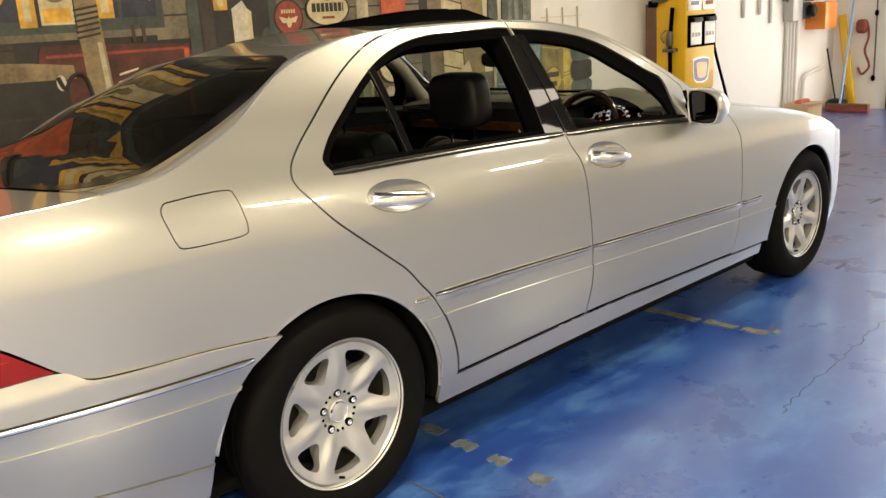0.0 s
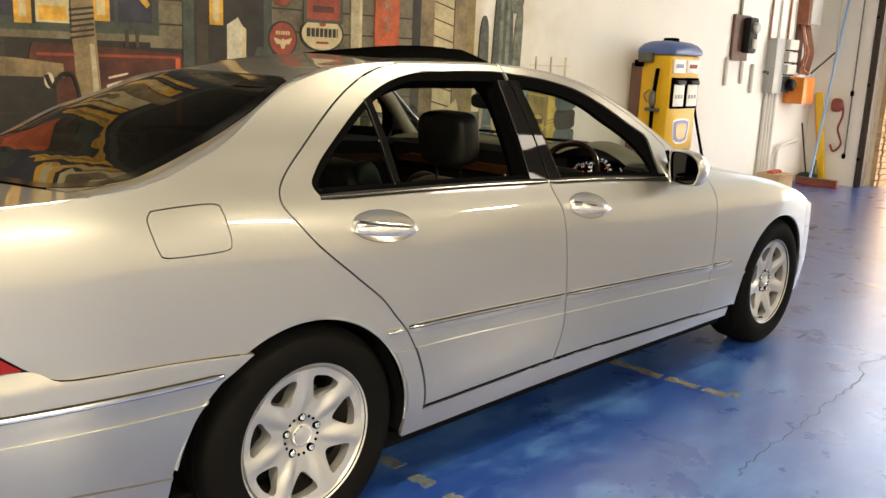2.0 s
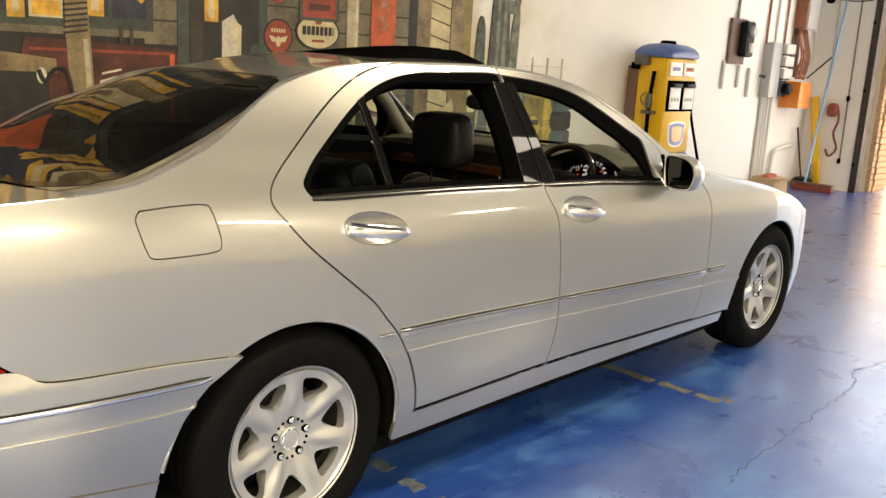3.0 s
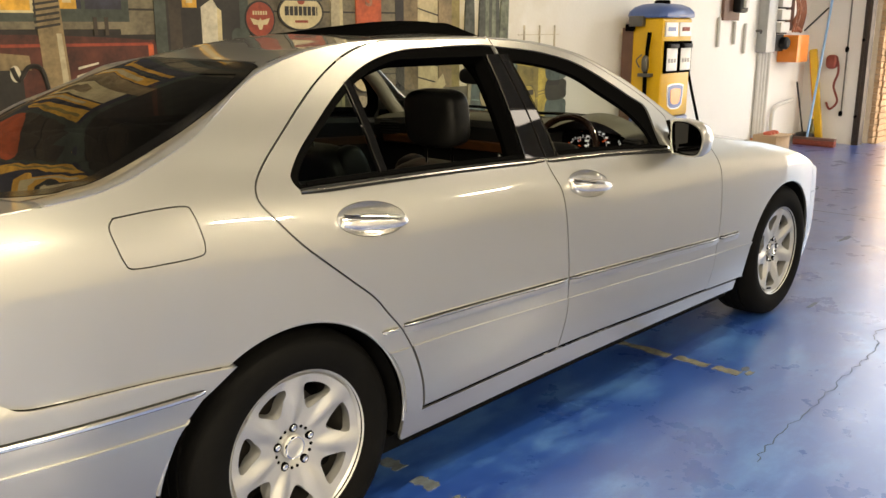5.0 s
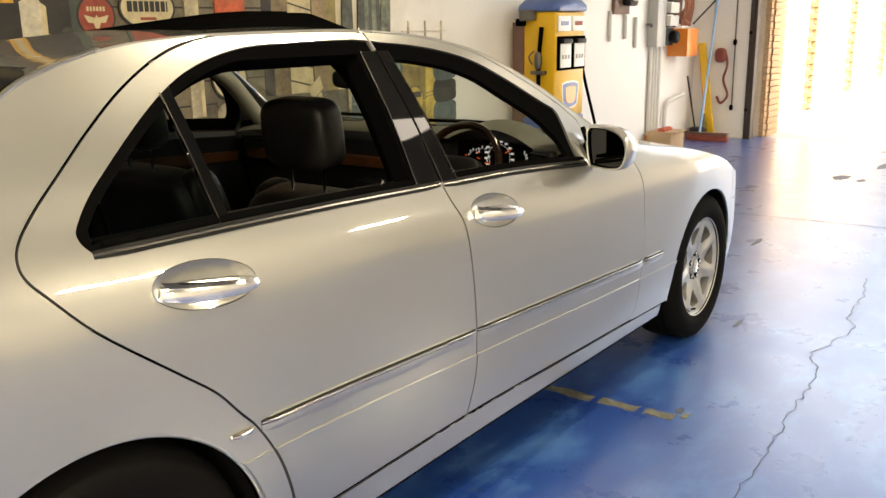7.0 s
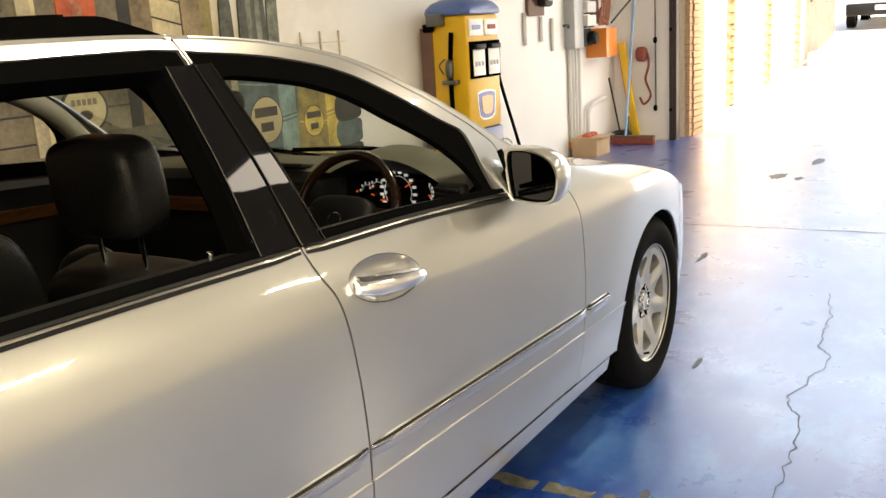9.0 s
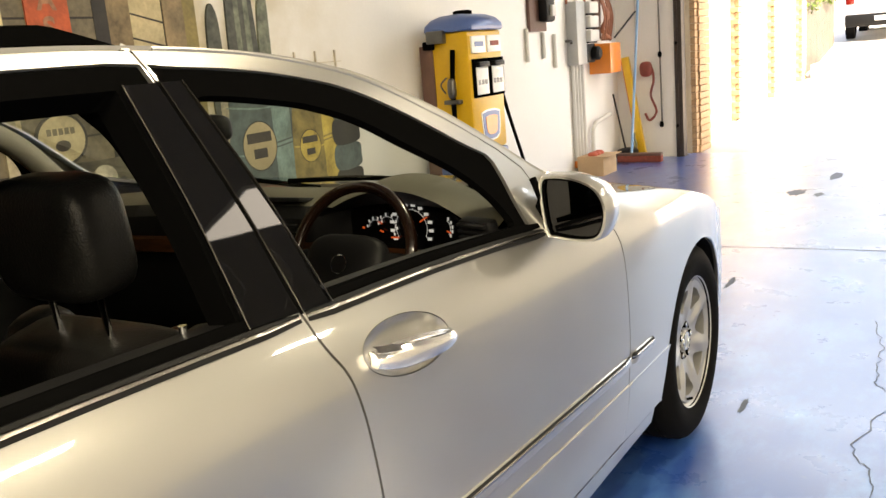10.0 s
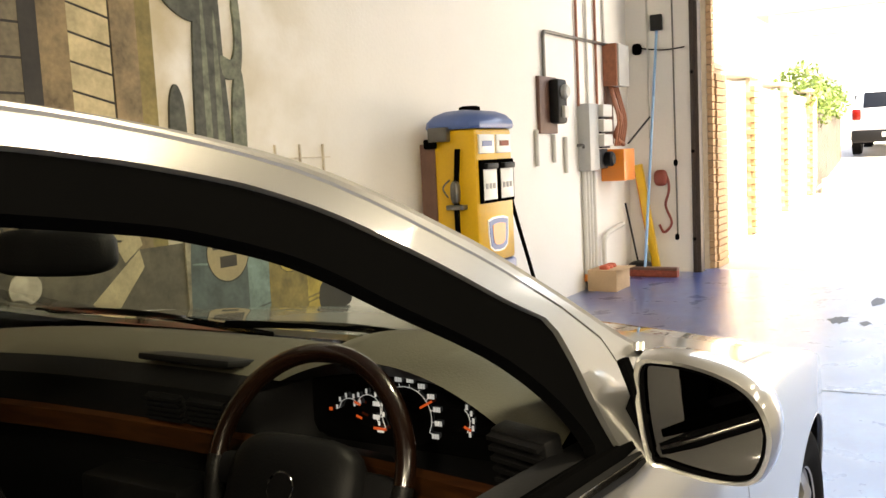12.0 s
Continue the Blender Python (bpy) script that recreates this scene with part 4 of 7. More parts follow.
# ---- car: handles, mirrors, sunroof ----
SATIN = material("satin_chrome", (0.78, 0.77, 0.75), 0.20, 0.95, 0, 0.02, 4, 60, 0.0)
def handle(s, own, cx, cz, tilt):
    """A pull handle over an oval bowl sunk into the door skin."""
    ca, sa = math.cos(radians(tilt)), math.sin(radians(tilt))

    def place(a, b, out):
        x, z = cx + ca * a - sa * b, cz + sa * a + ca * b
        return flank(s, out)(x, z)
    bowl = part("handle_bowl", sheet([(0.118 * math.cos(q), 0.044 * math.sin(q)) for q in [k * math.pi / 24 for k in range(48)]], [],
                lambda a, b: place(a, b, -0.001 - 0.026 * max(0.0, 1 - ((a / 0.119) ** 2 + (b / 0.045) ** 2)) ** 0.7), 0.010, 0.0, -0.001, 0.01), PAINT, own)
    bm = bmesh.new()
    rows = []
    n = 24
    for i in range(n + 1):
        u = -1 + 2 * i / n
        w = 0.0185 * (1 - 0.45 * abs(u) ** 3) * (1.12 - 0.16 * u)
        out = 0.010 + 0.016 * (1 - u * u) ** 0.5
        rows.append([bm.verts.new(place(0.112 * u, -0.004 + w * math.sin(q), out + 0.010 * math.cos(q))) for q in [k * math.pi / 6 for k in range(12)]])
    for a, b in zip(rows, rows[1:]):
        for k in range(12):
            bm.faces.new((a[k], a[(k + 1) % 12], b[(k + 1) % 12], b[k]))
    bm.faces.new(rows[0])
    bm.faces.new(rows[-1][::-1])
    h = part("door_handle", bm, SATIN, own, "satin chrome pull handle")
    bm = bmesh.new()
    rows = [[bm.verts.new(place(0.108 * u, 0.006 + dz - 0.004 * u, 0.019 + 0.0165 * (1 - u * u) ** 0.5 + o)) for dz, o in ((-0.005, -0.004), (-0.003, 0.0015), (0.003, 0.0005), (0.006, -0.006))] for u in [-1 + 2 * i / 20 for i in range(21)]]
    for a, b in zip(rows, rows[1:]):
        for k in range(3):
            bm.faces.new((a[k], a[k + 1], b[k + 1], b[k]))
    part("handle_insert", bm, CHROME, h)
    if s < 0 and cx > 1:
        part("lock_cylinder", revolve([(0.010, 0), (0.010, 0.004), (0.008, 0.005), (0, 0.005)], Matrix.Translation(place(-0.078, -0.008, 0.022)) @ pose(0, 0, 0, 90), 20), CHROME, h)


for s in (-1, 1):
    rd, fd = DOORS[s]
    handle(s, rd, 0.250, 0.920, -7)
    handle(s, fd, 1.256, 0.888, -7)


MIRROR = material("mirror_glass", (0.06, 0.06, 0.063), 0.02, 1.0, 0, 0.01, 3, 30, 0.0)
for s in (-1, 1):
    fd = DOORS[s][1]
    ahead, low = (0.09, 0.065) if s > 0 else (0.0, 0.0)
    face = [(p.x, p.y) for p in spline([(0.868, 1.038, 0), (0.878, 0.942, 0), (0.898, 0.932, 0), (0.945, 0.930, 0), (0.984, 0.938, 0), (1.000, 0.962, 0), (1.004, 0.998, 0), (0.988, 1.032, 0), (0.950, 1.050, 0), (0.898, 1.054, 0)], 5, True)]
    face = [(0.868 + 1.14 * (y - 0.868), z) for y, z in face]
    cy, cz = 0.948, 0.992
    bm = bmesh.new()
    loops = []
    for dx, k in ((0.0, 1.0), (-0.008, 1.03), (-0.008, 1.10), (0.004, 1.15), (0.03, 1.17), (0.07, 1.10), (0.105, 0.92), (0.125, 0.62), (0.132, 0.2)):
        loops.append([bm.verts.new((1.888 + ahead + dx - 0.34 * (y - 0.868), s * (cy + (y - cy) * k), cz - low + (z - cz) * k)) for y, z in face])
    for a, b in zip(loops, loops[1:]):
        for i in range(len(face)):
            j = (i + 1) % len(face)
            bm.faces.new((a[i], a[j], b[j], b[i]))
    bm.faces.new(loops[-1])
    mh = part("door_mirror", bm, PAINT, fd, "silver door mirror with dark glass")
    bm = bmesh.new()
    bm.faces.new([bm.verts.new((1.8885 + ahead - 0.34 * (y - 0.868), s * (cy + (y - cy) * 0.985), cz - low + (z - cz) * 0.985)) for y, z in face])
    part("mirror_glass", bm, MIRROR, mh, "", False)
    part("mirror_rim", tube([(1.886 + ahead - 0.34 * (y - 0.868), s * (cy + (y - cy) * 1.02), cz - low + (z - cz) * 1.02) for y, z in face[::3]], 0.0045, 6, True, 3), SEAL, mh)
    part("mirror_foot", tube([(1.925, s * 0.845, 0.985), (1.925, s * 0.872, 0.978), (1.93, s * 0.90, 0.975)], 0.04, 12, False, 4), SEAL, mh, "black mirror foot")
    part("mirror_gasket", tube([(1.880, s * 0.846, 1.055), (1.888, s * 0.862, 1.0), (1.892, s * 0.872, 0.93), (1.90, s * 0.874, 0.915)], 0.008, 8), SEAL, mh)

sr = part("sunroof", bpy.data.meshes.new("sunroof"), None, car, "raised black glass sunroof")
bm = bmesh.new()
rows = []
for i in range(25):
    x = 0.64 + 0.32 * i / 24
    lift = -0.006 + 0.046 * (1 - (1 - i / 24) ** 2)
    rows.append([bm.verts.new(deck(x, y) + Vector((0, 0, lift * (1 - blend(y, -0.35, 0.25)) + dz))) for y, dz in [(-0.43, -0.012)] + [(-0.43 + 0.86 * k / 14, 0.0) for k in range(15)] + [(0.43, -0.012)]])
for a, b in zip(rows, rows[1:]):
    for k in range(len(a) - 1):
        bm.faces.new((a[k], b[k], b[k + 1], a[k + 1]))
bm.to_mesh(sr.data)
bm.free()
sr.data.materials.append(SEAL)
for s in (-1, 1):
    bm = bmesh.new()
    rows = [[bm.verts.new(deck(x, s * y) + Vector((0, 0, dz if s < 0 else min(dz, 0.0)))) for y, dz in ((0.435, -0.01), (0.435, h), (0.415, h), (0.415, -0.01))] for x, h in [(0.64 + 0.58 * i / 24, -0.008 + 0.046 * (1 - (1 - min(1.0, i / 16.5)) ** 2) - 0.040 * max(0.0, (i - 16.5) / 7.5)) for i in range(25)]]
    for a, b in zip(rows, rows[1:]):
        for k in range(3):
            bm.faces.new((a[k], a[k + 1], b[k + 1], b[k]))
    bm.faces.new(rows[0])
    part("sunroof_side", bm, SEAL, sr)
bm = bmesh.new()
rows = [[bm.verts.new(deck(x, -0.42 + 0.84 * k / 12) + Vector((0, 0, h * (1 - 0.7 * k / 12)))) for k in range(13)] for x, h in ((1.22, 0.002), (1.14, 0.014), (1.06, 0.026), (1.0, 0.034))]
for a, b in zip(rows, rows[1:]):
    for k in range(12):
        bm.faces.new((a[k], a[k + 1], b[k + 1], b[k]))
part("wind_deflector", bm, SEAL, sr)
for y0, y1 in ((-0.62, 0.02), (-0.05, 0.60)):
    part("wiper", tube([(2.13 - 0.1 * y0 * y0, y0, CROWN(2.12) - 0.016), (2.09, (y0 + y1) / 2, 1.022), (2.08, y1, 1.015)], 0.007, 8), SEAL, car, "black windscreen wiper")


# ---- car: cabin ----
def blob(c, h, e=0.5, m=None, nu=28, nv=16):
    """A rounded cushion: a softened box with half sizes h about c."""
    def pw(v):
        return math.copysign(abs(v) ** e, v)
    bm = bmesh.new()
    rows = []
    for j in range(nv + 1):
        b = -math.pi / 2 + math.pi * j / nv
        if j in (0, nv):
            rows.append([bm.verts.new((c[0], c[1], c[2] + h[2] * pw(math.sin(b))))])
        else:
            rows.append([bm.verts.new((c[0] + h[0] * pw(math.cos(b)) * pw(math.cos(a)), c[1] + h[1] * pw(math.cos(b)) * pw(math.sin(a)), c[2] + h[2] * pw(math.sin(b)))) for a in [2 * math.pi * i / nu for i in range(nu)]])
    for a, b in zip(rows, rows[1:]):
        for i in range(nu):
            j = (i + 1) % nu
            if len(a) == 1:
                bm.faces.new((a[0], b[j], b[i]))
            elif len(b) == 1:
                bm.faces.new((a[i], a[j], b[0]))
            else:
                bm.faces.new((a[i], a[j], b[j], b[i]))
    if m:
        bm.transform(m)
    return bm


for y in (-0.40, 0.40):
    tiltm = pose(1.16, y, 0.465, 0, -14)
    seat = part("front_seat", blob((0.24, 0, 0.0), (0.30, 0.27, 0.11), 0.45, pose(1.16, y, 0.40, 0, -6)), LEATHER, car, "black leather front seat")
    part("seat_backrest", blob((0, 0, 0.22), (0.085, 0.26, 0.255), 0.42, tiltm), LEATHER, seat)
    for w in (-0.21, 0.21):
        part("seat_bolster", blob((0.045, w, 0.22), (0.08, 0.065, 0.25), 0.6, tiltm), LEATHER, seat)
    head = part("headrest", blob((0, 0, 0), (0.062, 0.128, 0.102), 0.46, pose(1.025, y, 1.096, 0, -6)), LEATHER, seat, "black leather headrest")
    part("headrest_wing", blob((0.02, 0.0, -0.01), (0.060, 0.075, 0.078), 0.6, pose(1.025, y, 1.096, 0, -6)), LEATHER, head)
    for w in (-0.065, 0.065):
        part("headrest_post", rod((1.045, y + w, 0.88), (1.03, y + w, 1.03), 0.006), CHROME, head)
bench = part("rear_seat", blob((0.22, 0, 0.42), (0.28, 0.66, 0.12), 0.4), LEATHER, car, "black leather rear bench")
part("bench_backrest", blob((0, 0, 0.28), (0.10, 0.64, 0.32), 0.4, pose(0.0, 0, 0.46, 0, -20)), LEATHER, bench)
for y, z in ((-0.38, 1.075), (0.0, 1.02), (0.38, 0.99)):
    part("headrest", blob((0, 0, 0), (0.055, 0.13, 0.085), 0.55, pose(-0.13, y, z, 0, -14)), LEATHER, bench)
part("parcel_shelf", box((-0.60, -0.62, 0.985), (-0.16, 0.62, 1.005), None, 0.005), PLASTIC, car)
part("cabin_floor", box((-0.2, -0.78, 0.245), (2.1, 0.78, 0.27)), DARK, car)
part("firewall", box((2.02, -0.76, 0.25), (2.06, 0.76, 0.93)), DARK, car)
part("seat_bulkhead", box((-0.42, -0.74, 0.25), (-0.38, 0.74, 0.99)), DARK, car)
plan_strip("headliner", 0.06, 0.14, 1.34, LINER, car, -0.10, -0.10, 0.004, 0.045)

DASH = material("dash_soft_plastic", (0.085, 0.080, 0.058), 0.6, 0, 0, 0.08, 4, 300, 0.25)
bm = bmesh.new()
prof = [(2.13, 0.965), (2.08, 0.998), (2.0, 1.008), (1.92, 1.000), (1.875, 0.985), (1.855, 0.955), (1.865, 0.89), (1.89, 0.81), (1.93, 0.66), (1.96, 0.50)]
rows = []
for k in range(75):
    y = -0.79 + 1.58 * k / 74
    bow = 0.075 * (abs(y) / 0.74) ** 2
    dip = max(0.0, 1 - (abs(y + 0.47) / 0.24) ** 8)
    arch = max(0.0, 1 - (abs(y + 0.51) / 0.21) ** 2)
    row = []
    for i, (x, z) in enumerate(prof):
        x -= bow * (0.9 if z > 0.9 else 0.5)
        z -= 0.025 * (abs(y) / 0.74) ** 3
        if i in (2, 3, 4):
            z += 0.053 * arch
        if i in (5, 6):
            x += 0.205 * dip
        row.append(bm.verts.new((x, y, z)))
    rows.append(row)
for a, b in zip(rows, rows[1:]):
    for i in range(len(prof) - 1):
        bm.faces.new((a[i], a[i + 1], b[i + 1], b[i])).material_index = 1 if i >= 4 else 0
dash = part("dashboard", bm, DASH, car, "dark grey dashboard with walnut band")
dash.data.materials.append(PLASTIC)
part("instrument_panel", box((1.985, -0.67, 0.855), (1.995, -0.26, 0.995), pose(0, 0, 0), 0.003), GLOSS, dash, "black instrument panel")
LIT = bpy.data.materials.new("gauge_light_white")
LIT.use_nodes = True
LIT.node_tree.nodes["Principled BSDF"].inputs["Emission Color"].default_value = (0.85, 0.92, 1.0, 1)
LIT.node_tree.nodes["Principled BSDF"].inputs["Emission Strength"].default_value = 0.046
LIT_R = bpy.data.materials.new("gauge_light_red")
LIT_R.use_nodes = True
LIT_R.node_tree.nodes["Principled BSDF"].inputs["Base Color"].default_value = (0.3, 0.03, 0.01, 1)
LIT_R.node_tree.nodes["Principled BSDF"].inputs["Emission Color"].default_value = (1.0, 0.16, 0.03, 1)
LIT_R.node_tree.nodes["Principled BSDF"].inputs["Emission Strength"].default_value = 0.07


def gauge(y, z, r, a0, a1, n, needle, digits=2, d=0.0030):
    """A lit dial: a fine ring, numeral bars round it and a needle; angles run from the passenger's side upwards."""
    def at(a, q):
        return Vector((1.981, y + q * math.cos(radians(a)), z + q * math.sin(radians(a))))
    part("gauge_ring", tube([at(a0 + (a1 - a0) * i / 16, 0.80 * r) for i in range(17)], 0.0006, 5, False, 0), LIT, dash)
    for i in range(n):
        a = a0 + (a1 - a0) * i / (n - 1)
        c = at(a, r)
        for k in range(digits):
            o = (k - (digits - 1) / 2) * 1.5 * d
            part("gauge_mark", box((-0.001, o - d / 2, -1.25 * d), (0.001, o + d / 2, 1.25 * d), pose(c.x, c.y, c.z)), LIT, dash, "", False)
        p, q = at(a, 0.80 * r), at(a, 0.88 * r)
        part("gauge_tick", rod(p, q, 0.0006, None, 5), LIT, dash)
    part("gauge_needle", box((-0.0015, 0.55 * r, -0.0018), (0.0, 0.98 * r, 0.0018), pose(1.979, y, z) @ pose(0, 0, 0, needle)), LIT_R, dash, "", False)


gauge(-0.452, 0.912, 0.059, -30, 208, 12, 150, 3, 0.0030)
gauge(-0.342, 0.908, 0.027, 10, 140, 5, 200, 1, 0.0028)
gauge(-0.380, 0.916, 0.029, 10, 230, 7, 20, 1, 0.0030)
gauge(-0.543, 0.914, 0.030, 130, 220, 5, 205, 1, 0.0032)
part("warning_light", box((1.979, -0.306, 0.906), (1.981, -0.300, 0.911)), LIT_R, dash, "", False)
part("gauge_needle", box((1.979, -0.412, 0.883), (1.981, -0.388, 0.887), None), LIT_R, dash, "", False)


def vent(y0, y1, z0, z1, x, yaw):
    m = pose(x, (y0 + y1) / 2, (z0 + z1) / 2, 0, -12, yaw)
    w, h = (y1 - y0) / 2, (z1 - z0) / 2
    v = part("air_vent", box((-0.012, -w, -h), (0.02, w, h), m, 0.006), PLASTIC, dash, "black slatted air vent")
    for i in range(5):
        z = -h + 2 * h * (i + 0.5) / 5
        part("vent_slat", box((-0.022, -w * 0.9, z - 0.003), (-0.008, w * 0.9, z + 0.003), m @ pose(0, 0, 0)), PLASTIC, v)


vent(-0.795, -0.700, 0.905, 0.978, 1.800, -18)
vent(-0.195, -0.105, 0.898, 0.945, 1.868, 0)
vent(-0.095, -0.005, 0.898, 0.945, 1.868, 0)
part("dash_tray", box((-0.055, -0.105, -0.006), (0.055, 0.105, 0.006), pose(1.905, -0.10, 0.995, 0, 10), 0.004), PLASTIC, dash, "black lidded tray")
vent(0.625, 0.735, 0.885, 0.955, 1.81, 28)
bm = bmesh.new()
rows = [[bm.verts.new((x - 0.06 * (y / 0.74) ** 2, y, z)) for x, z in ((1.868, 0.892), (1.853, 0.886), (1.862, 0.846), (1.875, 0.84))] for y in [-0.73 + 1.46 * k / 24 for k in range(25)]]
for a, b in zip(rows, rows[1:]):
    for k in range(3):
        bm.faces.new((a[k], a[k + 1], b[k + 1], b[k]))
part("wood_band", bm, WOOD, dash, "polished walnut band")
con = part("centre_console", box((1.05, -0.13, 0.27), (1.90, 0.13, 0.56), None, 0.03), PLASTIC, car, "black centre console")
part("console_panel", box((1.80, -0.12, 0.50), (1.90, 0.12, 0.80), pose(0, 0, 0, 0, 0), 0.01), PLASTIC, con)
part("gear_lever", tube([(1.62, 0, 0.55), (1.60, 0, 0.64), (1.585, 0, 0.68)], 0.012, 10), PLASTIC, con)
part("gear_knob", blob((1.58, 0, 0.70), (0.028, 0.024, 0.035), 0.8), WOOD, con)

# steering wheel
RIM = material("dark_walnut", (0.012, 0.0045, 0.0025), 0.25, 0, 0.8, 0.4, 12, 90, 0.0)
sw = new("steering_wheel")
sw.parent = car
SWM = pose(1.775, -0.412, 0.888, 0, -66)
ring = [SWM @ Vector((0.167 * math.cos(a), 0.167 * math.sin(a), 0)) for a in [2 * math.pi * k / 48 for k in range(48)]]
part("leather_rim", tube([ring[k % 48] for k in range(12, 37)], 0.0145, 10, False, 2), LEATHER, sw)
part("wood_rim", tube([ring[k % 48] for k in range(36, 61)], 0.0145, 10, False, 2), RIM, sw, "polished walnut rim section")
hub = part("airbag_cover", blob((-0.042, 0, 0.012), (0.088, 0.112, 0.034), 0.55, SWM), PLASTIC, sw)
for yy in (-1, 1):
    part("wheel_spoke", blob((-0.015, yy * 0.11, -0.004), (0.026, 0.06, 0.012), 0.7, SWM), PLASTIC, sw)
part("wheel_spoke", blob((-0.12, 0, -0.004), (0.05, 0.03, 0.012), 0.7, SWM), PLASTIC, sw)
part("hub_badge", tube([SWM @ Vector((-0.03 + 0.022 * math.cos(a), 0.022 * math.sin(a), 0.044)) for a in [2 * math.pi * k / 12 for k in range(12)]], 0.0022, 6, True, 2), CHROME, sw, "round chrome badge")
part("steering_column", tube([SWM @ Vector((0, 0, 0.0)), SWM @ Vector((0, 0, -0.12)), SWM @ Vector((0, 0, -0.22))], 0.045, 12), PLASTIC, car)
part("column_stalk", tube([SWM @ Vector((0.01, 0.03, -0.06)), SWM @ Vector((0.01, 0.12, -0.055)), SWM @ Vector((0.015, 0.165, -0.05))], 0.008, 8), PLASTIC, car)
rm = part("rear_view_mirror", blob((0, 0, 0), (0.022, 0.108, 0.036), 0.55, pose(1.665, -0.055, 1.205, 0, 0, 14)), PLASTIC, car, "black interior mirror")
part("mirror_arm", rod((1.67, 0, 1.21), (1.66, 0, 1.262), 0.012), PLASTIC, rm)
for y in (-0.36, 0.36):
    part("sun_visor", box((1.22, y - 0.2, 1.312), (1.40, y + 0.2, 1.326), pose(0, 0, 0, 0, 0), 0.006), LINER, car)
for s in (-1, 1):
    part("grab_handle", tube([(0.62, s * 0.52, 1.325), (0.66, s * 0.50, 1.30), (0.80, s * 0.50, 1.30), (0.84, s * 0.52, 1.325)], 0.011, 8), PLASTIC, car)
    part("window_pin", rod((1.10, s * 0.79, 0.99), (1.10, s * 0.79, 1.005), 0.006), CHROME, DOORS[s][1])
    part("window_pin", rod((0.90, s * 0.80, 1.0), (0.90, s * 0.80, 1.018), 0.006), CHROME, DOORS[s][0])

# ---- wall mural ----
def paint(name, colour, rough=0.6, var=0.3, scale=9.0):
    return material(name, [0.50 * c for c in colour], rough, 0, 0, min(0.85, 2.3 * var), scale, 45, 0.15)


mural = tagged(new("wall_mural"), "painted mural of an old roadside filling station on the wall", "mural")
LAYER = [0]


def flat(name, pts, mat, depth=0.0, parent=None, label=""):
    """A painted shape on the wall, from (x, z) corners; each later one lies a hair further out."""
    LAYER[0] += 1
    y = WALL_Y - 0.003 - 0.00007 * LAYER[0] - depth
    bm = bmesh.new()
    a = [bm.verts.new((x, y, z)) for x, z in pts]
    b = [bm.verts.new((x, WALL_Y - 0.0005, z)) for x, z in pts]
    bm.faces.new(a)
    for i in range(len(pts)):
        j = (i + 1) % len(pts)
        bm.faces.new((a[i], b[i], b[j], a[j]))
    return part(name, bm, mat, parent or mural, label, False)


def rect(name, x0, x1, z0, z1, mat, lean=0.0, label=""):
    return flat(name, [(x0, z0), (x1, z0), (x1 + lean, z1), (x0 + lean, z1)], mat, 0, None, label)


def disc(name, cx, cz, rx, rz, mat, label=""):
    return flat(name, [(cx + rx * math.cos(2 * math.pi * i / 40), cz + rz * math.sin(2 * math.pi * i / 40)) for i in range(40)], mat, 0, None, label)


def shape(name, pts, mat, label=""):
    return flat(name, [(p.x, p.y) for p in spline([(a, b, 0) for a, b in pts], 6, True)], mat, 0, None, label)


def letter(ch, cx, z, h, mat):
    """One painted letter, as a thin mesh on the wall."""
    LAYER[0] += 1
    cu = bpy.data.curves.new("sign_letter", "FONT")
    cu.body, cu.size, cu.align_x, cu.extrude, cu.offset = ch, h / 0.70, "CENTER", 0.0005, 0.004
    ob = bpy.data.objects.new("sign_letter", cu)
    me = bpy.data.meshes.new_from_object(ob)
    me.transform(pose(cx, WALL_Y - 0.0035 - 0.00007 * LAYER[0], z, 90))
    bpy.data.objects.remove(ob)
    return part("sign_letter", me, mat, mural)


M_DARK = paint("mural_shadow", (0.035, 0.03, 0.024))
M_BOARD = paint("mural_board_grey", (0.27, 0.225, 0.145), 0.6, 0.45, 5)
M_BROWN = paint("mural_board_brown", (0.07, 0.05, 0.033), 0.6, 0.45, 5)
M_GREEN = paint("mural_frame_green", (0.085, 0.105, 0.085))
M_CREAM = paint("mural_cream", (0.95, 0.80, 0.47), 0.6, 0.2)
M_TAN = paint("mural_tan_wood", (0.40, 0.29, 0.15), 0.6, 0.4, 6)
M_POST = paint("mural_pale_post", (0.66, 0.57, 0.38), 0.6, 0.35, 5)
M_OLIVE = paint("mural_olive", (0.42, 0.33, 0.10), 0.6, 0.25)
M_YEL = paint("mural_lamp_yellow", (1.1, 0.60, 0.08), 0.6, 0.3)
M_RED = paint("mural_red", (0.46, 0.075, 0.035), 0.6, 0.3)
M_ORG = paint("mural_orange_red", (0.85, 0.16, 0.05), 0.6, 0.25)
M_COOL = paint("mural_cooler_red", (0.13, 0.034, 0.02), 0.6, 0.5)
M_BLUE = paint("mural_night_blue", (0.05, 0.05, 0.085))
M_CACT = paint("mural_cactus_dark", (0.12, 0.13, 0.095), 0.6, 0.5, 14)
M_CACT2 = paint("mural_cactus_light", (0.28, 0.31, 0.21), 0.6, 0.4, 14)
M_TEAL = paint("mural_drum_teal", (0.36, 0.52, 0.48), 0.6, 0.3)
M_TEAL2 = paint("mural_drum_shade", (0.14, 0.20, 0.20), 0.6, 0.3)
M_DRUM = paint("mural_drum_yellow", (1.0, 0.74, 0.14), 0.6, 0.25)
